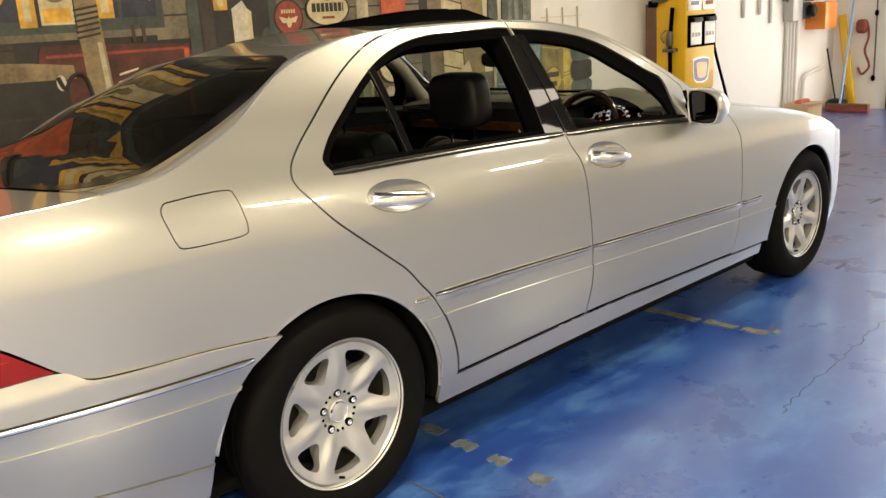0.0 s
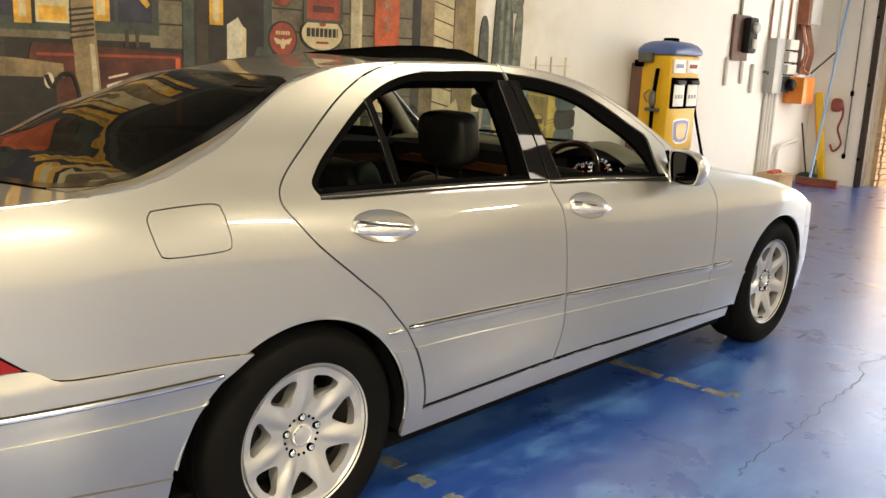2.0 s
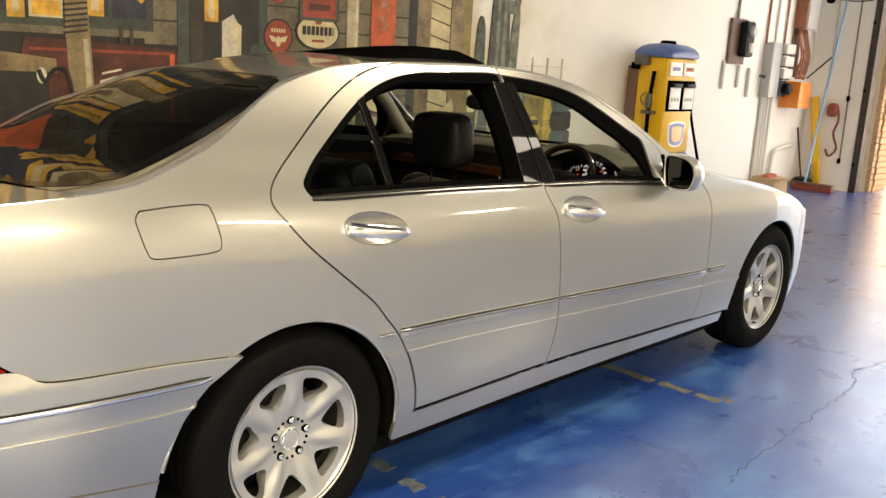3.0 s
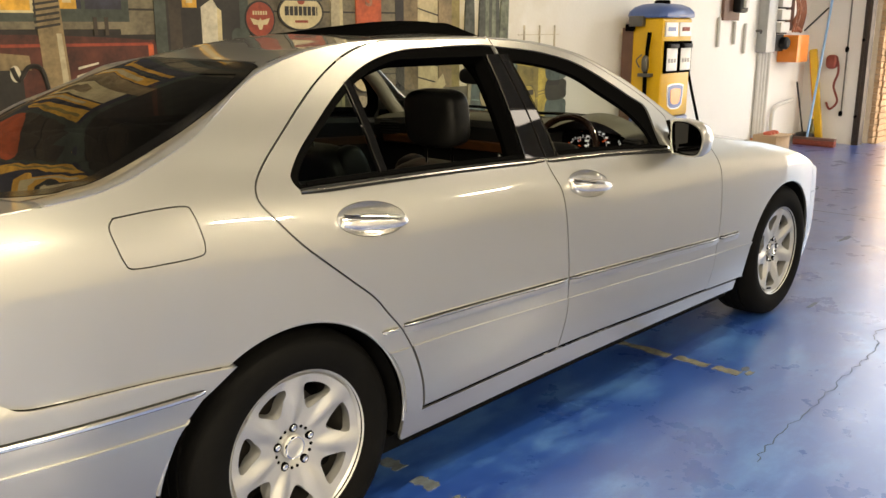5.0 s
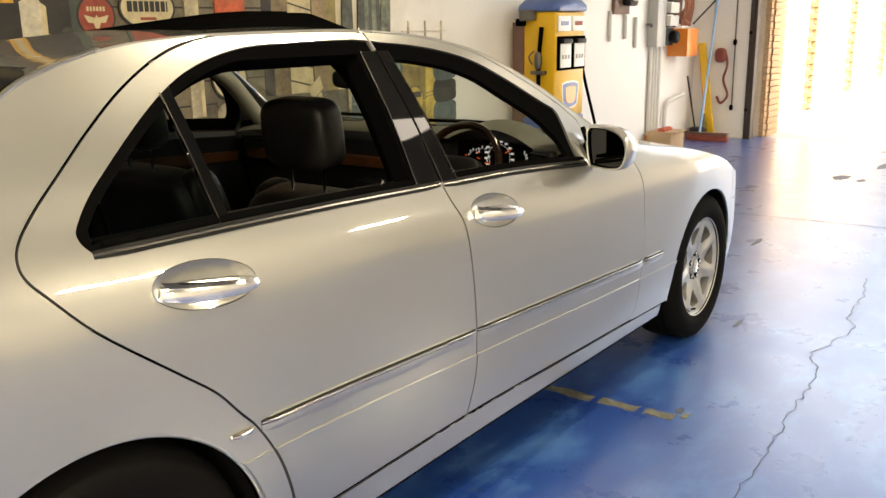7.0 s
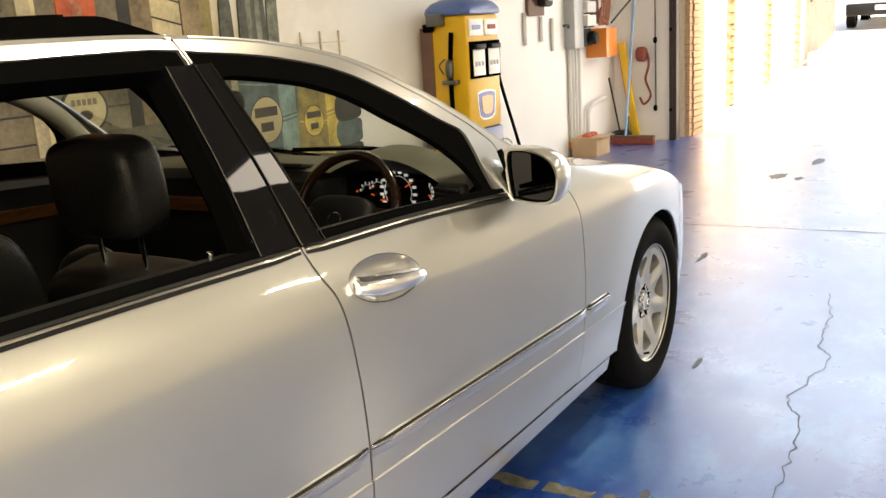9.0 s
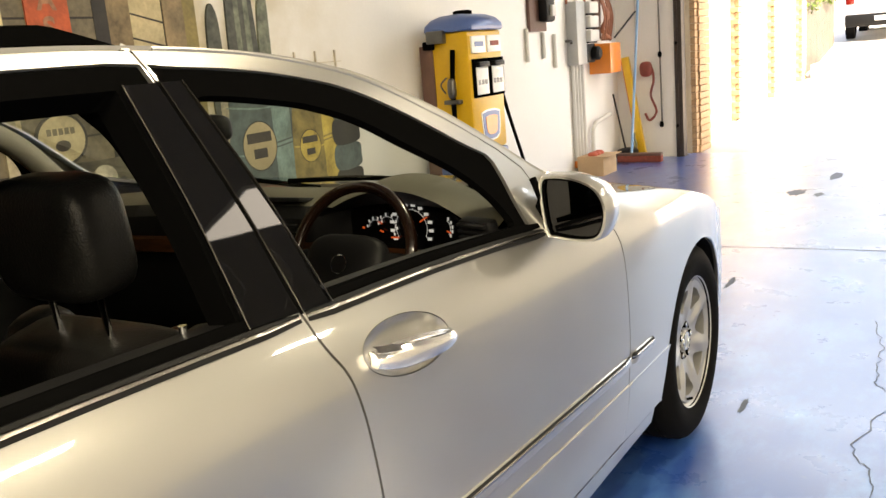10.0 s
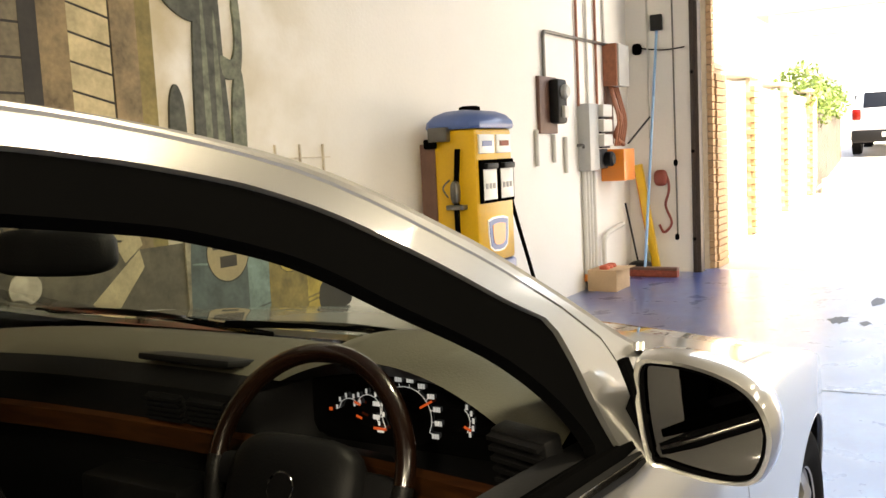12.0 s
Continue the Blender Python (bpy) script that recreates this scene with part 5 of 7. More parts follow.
M_DRUM2 = paint("mural_drum_yellow_shade", (0.48, 0.36, 0.10), 0.6, 0.3)
M_SAND = paint("mural_sand", (0.85, 0.68, 0.38), 0.6, 0.14, 3)
M_ROCK = paint("mural_rock", (0.17, 0.15, 0.10), 0.6, 0.6, 8)
M_PALE = paint("mural_faded_letter", (0.62, 0.30, 0.17), 0.6, 0.4)
M_WHITE = paint("mural_white", (0.98, 0.90, 0.70), 0.6, 0.25)

# a sandy wash that fades into the bare wall
WASH = WALLP.copy()
WASH.name = "mural_wash"
ww = WASH.node_tree
wash_co, wash_sep, wash_x, wash_n, wash_m, wash_mix = (ww.nodes.new(k) for k in ("ShaderNodeTexCoord", "ShaderNodeSeparateXYZ", "ShaderNodeMapRange", "ShaderNodeTexNoise", "ShaderNodeMath", "ShaderNodeMix"))
ww.links.new(wash_co.outputs["Object"], wash_sep.inputs[0])
ww.links.new(wash_sep.outputs["X"], wash_x.inputs["Value"])
wash_x.inputs["From Min"].default_value, wash_x.inputs["From Max"].default_value = 3.7, 5.25
wash_x.inputs["To Min"].default_value, wash_x.inputs["To Max"].default_value = 1.0, 0.0
wash_n.inputs["Scale"].default_value, wash_n.inputs["Detail"].default_value = 2.6, 6
ww.links.new(wash_co.outputs["Object"], wash_n.inputs["Vector"])
wash_m.operation = "MULTIPLY"
wash_m.use_clamp = True
wash_r = ww.nodes.new("ShaderNodeMapRange")
wash_r.inputs["From Min"].default_value, wash_r.inputs["From Max"].default_value = 0.32, 0.62
ww.links.new(wash_n.outputs["Fac"], wash_r.inputs["Value"])
ww.links.new(wash_x.outputs[0], wash_m.inputs[0])
ww.links.new(wash_r.outputs[0], wash_m.inputs[1])
wash_mix.data_type = "RGBA"
old = ww.nodes["Principled BSDF"].inputs["Base Color"].links[0].from_socket
ww.links.new(wash_m.outputs[0], wash_mix.inputs["Factor"])
ww.links.new(old, wash_mix.inputs["A"])
wash_mix.inputs["B"].default_value = (0.50, 0.43, 0.28, 1)
ww.links.new(wash_mix.outputs["Result"], ww.nodes["Principled BSDF"].inputs["Base Color"])
rect("sandy_wash", 3.55, 5.30, 0.25, 3.6, WASH)
rect("painted_facade", -5.9, 3.62, 0.25, 3.0, M_DARK)
for i in range(20):
    z = 0.30 + 0.134 * i
    rect("weatherboard", 1.80, 3.02, z, z + 0.124, M_BOARD)
    rect("weatherboard", -5.85, 0.25, z, z + 0.124, M_BROWN)
    if z > 1.3:
        rect("weatherboard", 1.02, 1.22, z, z + 0.124, M_BOARD)
rect("dark_post", 3.00, 3.08, 0.3, 2.9, M_DARK)
rect("corner_post", 3.08, 3.215, 0.55, 2.9, M_TAN)
for i in range(18):
    z = 0.95 + 0.118 * i
    flat("pale_board", [(3.215, z), (3.415, z - 0.045), (3.415, z + 0.062), (3.215, z + 0.108)], M_CREAM)
rect("olive_strip", 3.425, 3.56, 0.6, 2.9, M_TAN)
rect("olive_strip", 3.56, 3.645, 0.6, 2.9, M_OLIVE)
rect("rock_ground", 2.62, 3.80, 0.25, 0.98, M_ROCK)
flat("loose_plank", [(3.22, 0.78), (3.48, 0.98), (3.50, 0.90), (3.30, 0.68)], M_CREAM)
flat("loose_plank", [(3.36, 1.0), (3.47, 1.08), (3.50, 1.0), (3.40, 0.93)], M_CREAM)
# porch window and door
rect("window_frame", 0.05, 1.07, 1.435, 2.3, M_GREEN, 0, "painted green window frame")
rect("window_dark", 0.10, 1.03, 1.50, 2.25, M_BLUE)
rect("lit_pane", 0.30, 0.385, 1.47, 2.2, M_YEL)
rect("lit_pane", 0.405, 0.575, 1.478, 2.2, M_CREAM)
rect("lit_pane", 0.42, 0.56, 1.49, 1.56, M_YEL)
rect("lit_pane", 0.70, 0.79, 1.50, 2.2, M_YEL)
flat("curtain", [(0.86, 1.72), (1.0, 1.58), (1.02, 1.60), (0.92, 1.75), (0.90, 2.2), (0.86, 2.2)], M_YEL)
flat("curtain", [(0.10, 1.98), (0.16, 1.70), (0.22, 1.58), (0.25, 1.62), (0.21, 1.78), (0.26, 2.22), (0.10, 2.22)], M_YEL)
flat("curtain_fold", [(0.13, 1.98), (0.18, 1.72), (0.21, 1.66), (0.17, 1.85), (0.18, 2.2), (0.15, 2.2)], M_OLIVE)
rect("pane_glow", 0.325, 0.36, 1.50, 2.1, M_CREAM)
rect("pane_glow", 0.72, 0.765, 1.53, 2.1, M_CREAM)
rect("window_bar", 0.388, 0.402, 1.47, 2.2, M_DARK)
rect("window_bar", 0.575, 0.60, 1.47, 2.2, M_DARK)
shape("pane_figure", [(0.45, 1.60), (0.53, 1.60), (0.545, 1.70), (0.525, 1.80), (0.53, 1.95), (0.45, 1.95), (0.455, 1.80), (0.435, 1.70)], M_TAN)
rect("window_sill", 0.03, 1.09, 1.40, 1.437, M_BOARD)
rect("window_bar", 0.815, 0.835, 1.50, 2.2, M_GREEN)
rect("door_frame", 1.215, 1.285, 0.3, 2.6, M_GREEN)
rect("door_opening", 1.285, 1.755, 0.3, 2.6, M_DARK)
rect("lit_pane", 1.385, 1.475, 1.515, 2.1, M_YEL)
rect("pane_glow", 1.41, 1.45, 1.54, 2.1, M_CREAM)
rect("door_panel", 1.30, 1.375, 0.4, 2.5, M_BROWN)
rect("door_frame", 1.755, 1.815, 0.3, 2.6, M_GREEN)
flat("white_post", [(1.50, 1.30), (1.60, 1.30), (1.605, 1.52), (1.575, 1.565), (1.50, 1.52)], M_WHITE)
flat("white_post", [(1.60, 1.30), (1.63, 1.31), (1.632, 1.50), (1.605, 1.52)], M_CREAM)
disc("small_can", 1.735, 1.36, 0.04, 0.045, M_GREEN)
# soda cooler, shelves, post
shape("cooler_body", [(0.36, 0.5), (1.20, 0.5), (1.215, 1.10), (1.21, 1.32), (1.15, 1.345), (0.8, 1.365), (0.45, 1.375), (0.37, 1.35), (0.36, 1.1)], M_COOL, "painted red drinks cooler")
rect("cooler_edge", 0.40, 1.19, 1.315, 1.33, M_RED)
rect("cooler_edge", 1.165, 1.195, 0.7, 1.32, M_ORG)
rect("cooler_panel", 0.945, 1.03, 1.08, 1.20, M_ORG)
for i in range(3):
    rect("cooler_stripe", 1.035 + 0.035 * i, 1.05 + 0.035 * i, 1.08, 1.21 - 0.01 * i, M_TAN)
disc("cooler_badge", 1.12, 1.14, 0.045, 0.05, M_GREEN)
flat("pale_lettering_bar", [(0.755, 1.12), (0.91, 1.165), (0.905, 1.21), (0.76, 1.17)], M_WHITE)
flat("pale_lettering_bar", [(0.77, 1.20), (0.88, 1.225), (0.88, 1.235), (0.77, 1.212)], M_WHITE)
rect("cabinet_dark", -0.05, 0.49, 0.4, 1.21, M_DARK)
for i in range(3):
    rect("cabinet_shelf", -0.03, 0.40, 0.70 + 0.16 * i, 0.715 + 0.16 * i, M_BROWN)
flat("table_top", [(0.06, 1.215), (0.535, 1.205), (0.53, 1.275), (0.30, 1.30), (0.12, 1.31)], M_TAN)
flat("porch_post", [(0.63, 0.4), (0.77, 0.4), (0.70, 1.60), (0.685, 2.3), (0.575, 2.3), (0.585, 1.40)], M_TAN)
flat("porch_post_light", [(0.715, 0.4), (0.765, 0.4), (0.70, 1.38), (0.675, 1.38)], M_POST)
for i in range(6):
    flat("rope_turn", [(0.572, 1.40 + 0.028 * i), (0.70, 1.42 + 0.028 * i), (0.70, 1.432 + 0.028 * i), (0.572, 1.412 + 0.028 * i)], M_DARK)
shape("white_can", [(0.50, 0.96), (0.60, 0.96), (0.635, 1.0), (0.62, 1.05), (0.58, 1.065), (0.55, 1.085), (0.51, 1.05), (0.485, 1.0)], M_WHITE)
part("can_hose", tube([(0.44, WALL_Y - 0.012, 1.22), (0.47, WALL_Y - 0.012, 1.16), (0.52, WALL_Y - 0.012, 1.22), (0.58, WALL_Y - 0.012, 1.21), (0.61, WALL_Y - 0.012, 1.1)], 0.012, 6), M_DARK, mural)
disc("white_lid", 0.455, 1.19, 0.025, 0.04, M_WHITE)
for x in (0.87, 0.93):
    rect("bottle", x, x + 0.02, 1.37, 1.46, M_BROWN)
# red pump at the far end of the mural
shape("painted_pump", [(-0.75, 0.3), (0.10, 0.3), (0.075, 0.9), (0.05, 1.4), (0.0, 1.9), (-0.7, 1.9)], M_ORG, "painted red fuel pump with hose")
shape("pump_shade", [(-0.02, 0.6), (0.06, 0.6), (0.05, 1.1), (0.02, 1.5), (-0.02, 1.1)], M_RED)
for dx in (0.0, 0.16):
    part("painted_hose", tube([(-0.08 + dx, WALL_Y - 0.018, 1.55), (-0.05 + dx, WALL_Y - 0.018, 1.2), (0.02 + dx * 0.5, WALL_Y - 0.018, 0.95), (0.0 + dx, WALL_Y - 0.018, 0.6)], 0.016, 6), M_DARK, mural)
# signs
disc("round_sign", 1.895, 1.455, 0.108, 0.108, M_DARK, "painted round red sign")
disc("round_sign_face", 1.895, 1.455, 0.098, 0.098, M_RED)
flat("sign_wings", [(1.825, 1.462), (1.885, 1.448), (1.895, 1.462), (1.905, 1.448), (1.965, 1.462), (1.945, 1.425), (1.915, 1.422), (1.905, 1.395), (1.885, 1.395), (1.875, 1.422), (1.845, 1.425)], M_CREAM)
for k in range(6):
    rect("sign_bar", 1.843 + 0.018 * k, 1.855 + 0.018 * k, 1.480, 1.502, M_CREAM)
disc("round_sign", 1.885, 1.735, 0.08, 0.08, M_RED)
disc("oval_sign", 2.20, 1.497, 0.175, 0.112, M_DARK, "painted oval cream sign")
disc("oval_sign_face", 2.20, 1.497, 0.162, 0.10, M_CREAM)
rect("sign_bar", 2.075, 2.325, 1.478, 1.532, M_DARK)
for i in range(7):
    rect("sign_gap", 2.105 + 0.034 * i, 2.112 + 0.034 * i, 1.478, 1.532, M_CREAM)
disc("sign_mark", 2.20, 1.563, 0.028, 0.02, M_RED)
rect("sign_mark", 2.15, 2.25, 1.435, 1.45, M_RED)
rect("square_sign", 2.05, 2.365, 1.565, 2.05, M_GREEN)
rect("square_sign_face", 2.075, 2.34, 1.585, 1.72, M_RED)
rect("square_sign_face", 2.075, 2.34, 1.725, 1.90, M_CREAM)
rect("sign_bar", 2.12, 2.29, 1.63, 1.67, M_COOL)
rect("sign_bar", 2.12, 2.29, 1.76, 1.80, M_COOL)
rect("pale_post", 2.435, 2.515, 0.5, 2.6, M_POST)
rect("pale_post", 2.505, 2.53, 0.5, 2.6, M_CREAM)
rect("tall_sign", 2.645, 2.865, 1.43, 2.5, M_ORG, 0.0, "painted tall red sign")
for ch, z in (("S", 1.545), ("A", 1.672)):
    letter(ch, 2.755, z, 0.095, M_PALE)
for i in range(2, 5):
    rect("sign_letter_bar", 2.715, 2.795, 1.545 + 0.125 * i, 1.625 + 0.125 * i, M_PALE)
disc("round_cream_sign", 2.72, 1.10, 0.135, 0.12, M_DARK)
disc("round_cream_sign_face", 2.72, 1.10, 0.122, 0.108, M_CREAM)
for k in range(5):
    rect("sign_bar", 2.645 + 0.031 * k, 2.668 + 0.031 * k, 1.12, 1.15, M_BOARD)
disc("sign_mark", 2.72, 1.07, 0.04, 0.025, M_BROWN)
for i, (dx, dz, r) in enumerate(((0.0, 0.0, 0.07), (0.12, 0.03, 0.06), (0.24, -0.01, 0.07), (0.06, -0.10, 0.08), (0.20, -0.11, 0.07))):
    disc("grey_rubble", 2.68 + dx, 0.90 + dz, r, r * 0.9, (M_POST, M_ROCK, M_WHITE)[i % 3])
rect("rail_board", 1.85, 2.60, 0.83, 0.90, M_BOARD)
# cactus
shape("cactus_trunk", [(3.84, 0.9), (4.06, 0.9), (4.09, 1.4), (4.07, 1.8), (4.05, 2.3), (4.0, 2.42), (3.93, 2.3), (3.88, 1.9), (3.855, 1.4)], M_CACT, "painted saguaro cactus")
shape("cactus_rib", [(3.93, 1.0), (3.955, 1.0), (3.965, 1.6), (3.955, 2.1), (3.94, 2.1), (3.925, 1.6)], M_CACT2)
shape("cactus_rib", [(4.01, 1.0), (4.04, 1.0), (4.045, 1.5), (4.03, 2.0), (4.015, 2.0), (4.0, 1.5)], M_CACT2)
shape("cactus_arm", [(4.05, 1.85), (4.13, 1.84), (4.16, 1.95), (4.155, 2.12), (4.195, 2.14), (4.205, 1.9), (4.17, 1.76), (4.07, 1.75)], M_CACT2)
shape("cactus_arm", [(3.90, 2.0), (3.78, 2.03), (3.70, 2.12), (3.68, 2.4), (3.76, 2.42), (3.80, 2.2), (3.90, 2.12)], M_CACT)
shape("cactus_small", [(3.70, 1.1), (3.795, 1.1), (3.80, 1.55), (3.775, 1.68), (3.735, 1.69), (3.705, 1.55)], M_CACT)
shape("cactus_small", [(4.09, 1.1), (4.175, 1.1), (4.20, 1.6), (4.19, 1.78), (4.15, 1.78), (4.11, 1.6)], M_CACT2)
M_FAINT = paint("mural_faint_fence", (1.05, 0.93, 0.72), 0.6, 0.2)
for z in (1.345,):
    rect("painted_rail", 4.33, 4.86, z, z + 0.005, M_FAINT)
for x in (4.40, 4.60, 4.80):
    rect("painted_picket", x, x + 0.008, 1.24, 1.42, M_FAINT)
# drums and tyres
def drum(x0, x1, z0, z1, lit, shade, cx, cz, r, face):
    shape("painted_drum", [(x0, z0), (x1, z0), (x1 + 0.01, (z0 + z1) / 2), (x1, z1), ((x0 + x1) / 2, z1 + 0.03), (x0, z1)], shade, "painted oil drum")
    rect("drum_light", x0 + 0.66 * (x1 - x0), x1 - 0.012, z0, z1 - 0.02, lit)
    for k in range(9):
        z = z0 + (z1 - z0) * (0.30, 0.33, 0.36, 0.66, 0.69, 0.72, 0.97, 0.05, 0.08)[k]
        shape("drum_rib", [(x0, z), ((x0 + x1) / 2, z - 0.022), (x1, z), (x1, z + 0.009), ((x0 + x1) / 2, z - 0.013), (x0, z + 0.009)], shade if k % 3 else lit)
    disc("drum_ring", cx, cz, r * 1.05, r * 1.05, M_DARK)
    disc("drum_emblem", cx, cz, r, r, face)
    rect("emblem_bar", cx - 0.74 * r, cx + 0.74 * r, cz + 0.02, cz + 0.020 + 0.42 * r, M_BROWN)
    rect("emblem_bar", cx - 0.42 * r, cx + 0.40 * r, cz - 0.015 - 0.40 * r, cz - 0.015, M_BROWN)


rect("dark_post", 3.735, 3.79, 0.3, 1.2, M_POST)
drum(3.80, 4.305, 0.30, 1.16, M_TEAL, M_TEAL2, 4.005, 0.905, 0.138, M_SAND)
drum(4.325, 4.725, 0.30, 1.14, M_DRUM, M_DRUM2, 4.455, 0.85, 0.098, M_DRUM)
for k in range(5):
    z = 0.33 + 0.165 * k
    shape("painted_tyre", [(4.71, z), (4.95, z), (4.975, z + 0.075), (4.95, z + 0.155), (4.71, z + 0.155)], M_DARK if k % 2 else M_TEAL2, "painted stacked tyre")

# ---- fuel pump by the wall ----
P_YEL = material("pump_yellow_enamel", (0.70, 0.41, 0.012), 0.42, 0, 0.12, 0.12, 3, 50, 0.05)
P_BLU = material("pump_blue_enamel", (0.075, 0.13, 0.34), 0.4, 0, 0.15, 0.12, 3, 50, 0.05)
P_WHT = material("pump_white_plate", (0.75, 0.75, 0.72), 0.35, 0, 0.3, 0.08, 6, 80, 0.05)
STEELP = material("pale_emblem_rim", (0.62, 0.63, 0.62), 0.35, 0.4, 0, 0.1, 6, 80, 0.05)
MAROON = material("brown_board", (0.13, 0.065, 0.045), 0.55, 0, 0, 0.25, 8, 90, 0.1)
pump = tagged(new("fuel_pump"), "vintage yellow and blue fuel pump standing by the white wall", "fuel pump")
PX0, PX1, PY0, PY1 = 5.74, 6.26, 1.43, 1.77
part("pump_body", box((PX0, PY0, 0.62), (PX1, PY1, 1.485), None, 0.025), P_YEL, pump)
part("pump_back", box((PX0 - 0.012, PY1 - 0.05, 0.05), (PX0 + 0.03, PY1 + 0.06, 1.40), None, 0.006), MAROON, pump, "dark brown back post")
part("pump_base", box((PX0 - 0.006, PY0 - 0.006, 0.0), (PX1 + 0.006, PY1 + 0.006, 0.62), None, 0.02), P_BLU, pump, "blue lower panel")
part("pump_plinth", box((PX0 - 0.03, PY0 - 0.03, 0.0), (PX1 + 0.03, PY1 + 0.03, 0.07), None, 0.01), P_BLU, pump)
bm = bmesh.new()
rows = []
for z, g in ((1.485, 0.02), (1.50, 0.028), (1.535, 0.022), (1.575, -0.01), (1.600, -0.06), (1.61, -0.14)):
    x0, x1, y0, y1 = PX0 - g, PX1 + g, PY0 - g, PY1 + g
    c = 0.05
    rows.append([bm.verts.new((x, y, z)) for x, y in ((x0 + c, y0), (x1 - c, y0), (x1, y0 + c), (x1, y1 - c), (x1 - c, y1), (x0 + c, y1), (x0, y1 - c), (x0, y0 + c))])
for a, b in zip(rows, rows[1:]):
    for i in range(8):
        bm.faces.new((a[i], a[(i + 1) % 8], b[(i + 1) % 8], b[i]))
bm.faces.new(rows[-1])
bm.faces.new(rows[0][::-1])
part("pump_cap", bm, P_BLU, pump, "rounded blue cap")
part("cap_knob", revolve([(0.07, 1.605), (0.07, 1.63), (0.05, 1.637), (0, 1.637)], pose(6.0, 1.6, 0), 24), SEAL, pump)
for x0 in (5.785, 6.025):
    d = part("dial_window", box((x0 - 0.012, PY0 - 0.022, 1.01), (x0 + 0.207, PY0 + 0.01, 1.285), None, 0.006), SEAL, pump, "black framed dial window")
    part("dial_face", box((x0 + 0.008, PY0 - 0.026, 1.03), (x0 + 0.187, PY0 - 0.018, 1.225), None, 0.002), P_WHT, d)
    part("dial_hood", box((x0 + 0.02, PY0 - 0.05, 1.225), (x0 + 0.175, PY0 - 0.018, 1.262), None, 0.006), PLASTIC, d)
    for k in range(3):
        part("dial_digit_bar", box((x0 + 0.03 + 0.05 * k, PY0 - 0.029, 1.10), (x0 + 0.06 + 0.05 * k, PY0 - 0.025, 1.135)), material("dial_grey", (0.3, 0.3, 0.3)), d)
    pl = part("price_plate", box((x0 - 0.01, PY0 - 0.012, 1.325), (x0 + 0.20, PY0 + 0.005, 1.445), None, 0.003), P_WHT, pump)
    part("plate_bar", box((x0 + 0.03, PY0 - 0.015, 1.37), (x0 + 0.16, PY0 - 0.011, 1.405)), M_RED if x0 > 6 else P_BLU, pl)
bg = [(6.01 + 0.145 * px, 0.80 + 0.115 * pz) for px, pz in ((-1.0, 0.85), (-0.5, 0.98), (0.0, 1.0), (0.5, 0.98), (1.0, 0.85), (0.98, 0.1), (0.85, -0.7), (0.5, -0.95), (0.0, -1.0), (-0.5, -0.95), (-0.85, -0.7), (-0.98, 0.1))]
for k, mat, y in ((1.0, STEELP, 0.004), (0.90, P_BLU, 0.007), (0.62, material("emblem_orange", (0.75, 0.25, 0.03), 0.35, 0, 0.4), 0.010)):
    bm = bmesh.new()
    a = [bm.verts.new((6.01 + (x - 6.01) * k, PY0 - y, 0.80 + (z - 0.80) * k)) for x, z in bg]
    b = [bm.verts.new((6.01 + (x - 6.01) * k, PY0 + 0.002, 0.80 + (z - 0.80) * k)) for x, z in bg]
    bm.faces.new(a)
    for i in range(12):
        bm.faces.new((a[i], b[i], b[(i + 1) % 12], a[(i + 1) % 12]))
    part("pump_emblem", bm, mat, pump, "", False)
STEEL = material("worn_steel", (0.15, 0.145, 0.135), 0.4, 0.9, 0, 0.2, 12, 120, 0.1)
nz = part("nozzle", tube([(PX0 - 0.03, 1.56, 0.62), (PX0 - 0.035, 1.56, 0.85), (PX0 - 0.035, 1.56, 1.06), (PX0 - 0.03, 1.55, 1.25), (PX0 - 0.03, 1.54, 1.36)], 0.018, 10), SEAL, pump, "black hose with steel nozzle")
part("nozzle_grip", blob((PX0 - 0.045, 1.56, 1.09), (0.03, 0.03, 0.075), 0.7), STEEL, nz)
part("nozzle_spout", rod((PX0 - 0.03, 1.55, 1.18), (PX0 - 0.03, 1.54, 1.34), 0.013), STEEL, nz)
part("nozzle_holder", box((PX0 - 0.07, 1.50, 0.98), (PX0, 1.62, 1.01), None, 0.004), STEEL, pump)
part("nozzle_trigger", tube([(PX0 - 0.07, 1.60, 1.06), (PX0 - 0.06, 1.64, 1.12), (PX0 - 0.04, 1.60, 1.17)], 0.006, 6), STEEL, nz)
part("side_lamp", box((PX0 - 0.05, 1.70, 1.37), (PX0, 1.78, 1.43), None, 0.01), SEAL, pump)
part("side_bracket", box((PX0 - 0.06, 1.60, 1.41), (PX0, 1.74, 1.50), None, 0.01), STEEL, pump)
part("pump_hose", tube([(PX1 + 0.01, 1.50, 1.15), (PX1 + 0.06, 1.49, 1.05), (PX1 + 0.14, 1.48, 0.85), (PX1 + 0.32, 1.46, 0.45), (PX1 + 0.46, 1.45, 0.14), (PX1 + 0.50, 1.45, 0.02)], 0.014, 8), SEAL, pump, "black rubber hose")

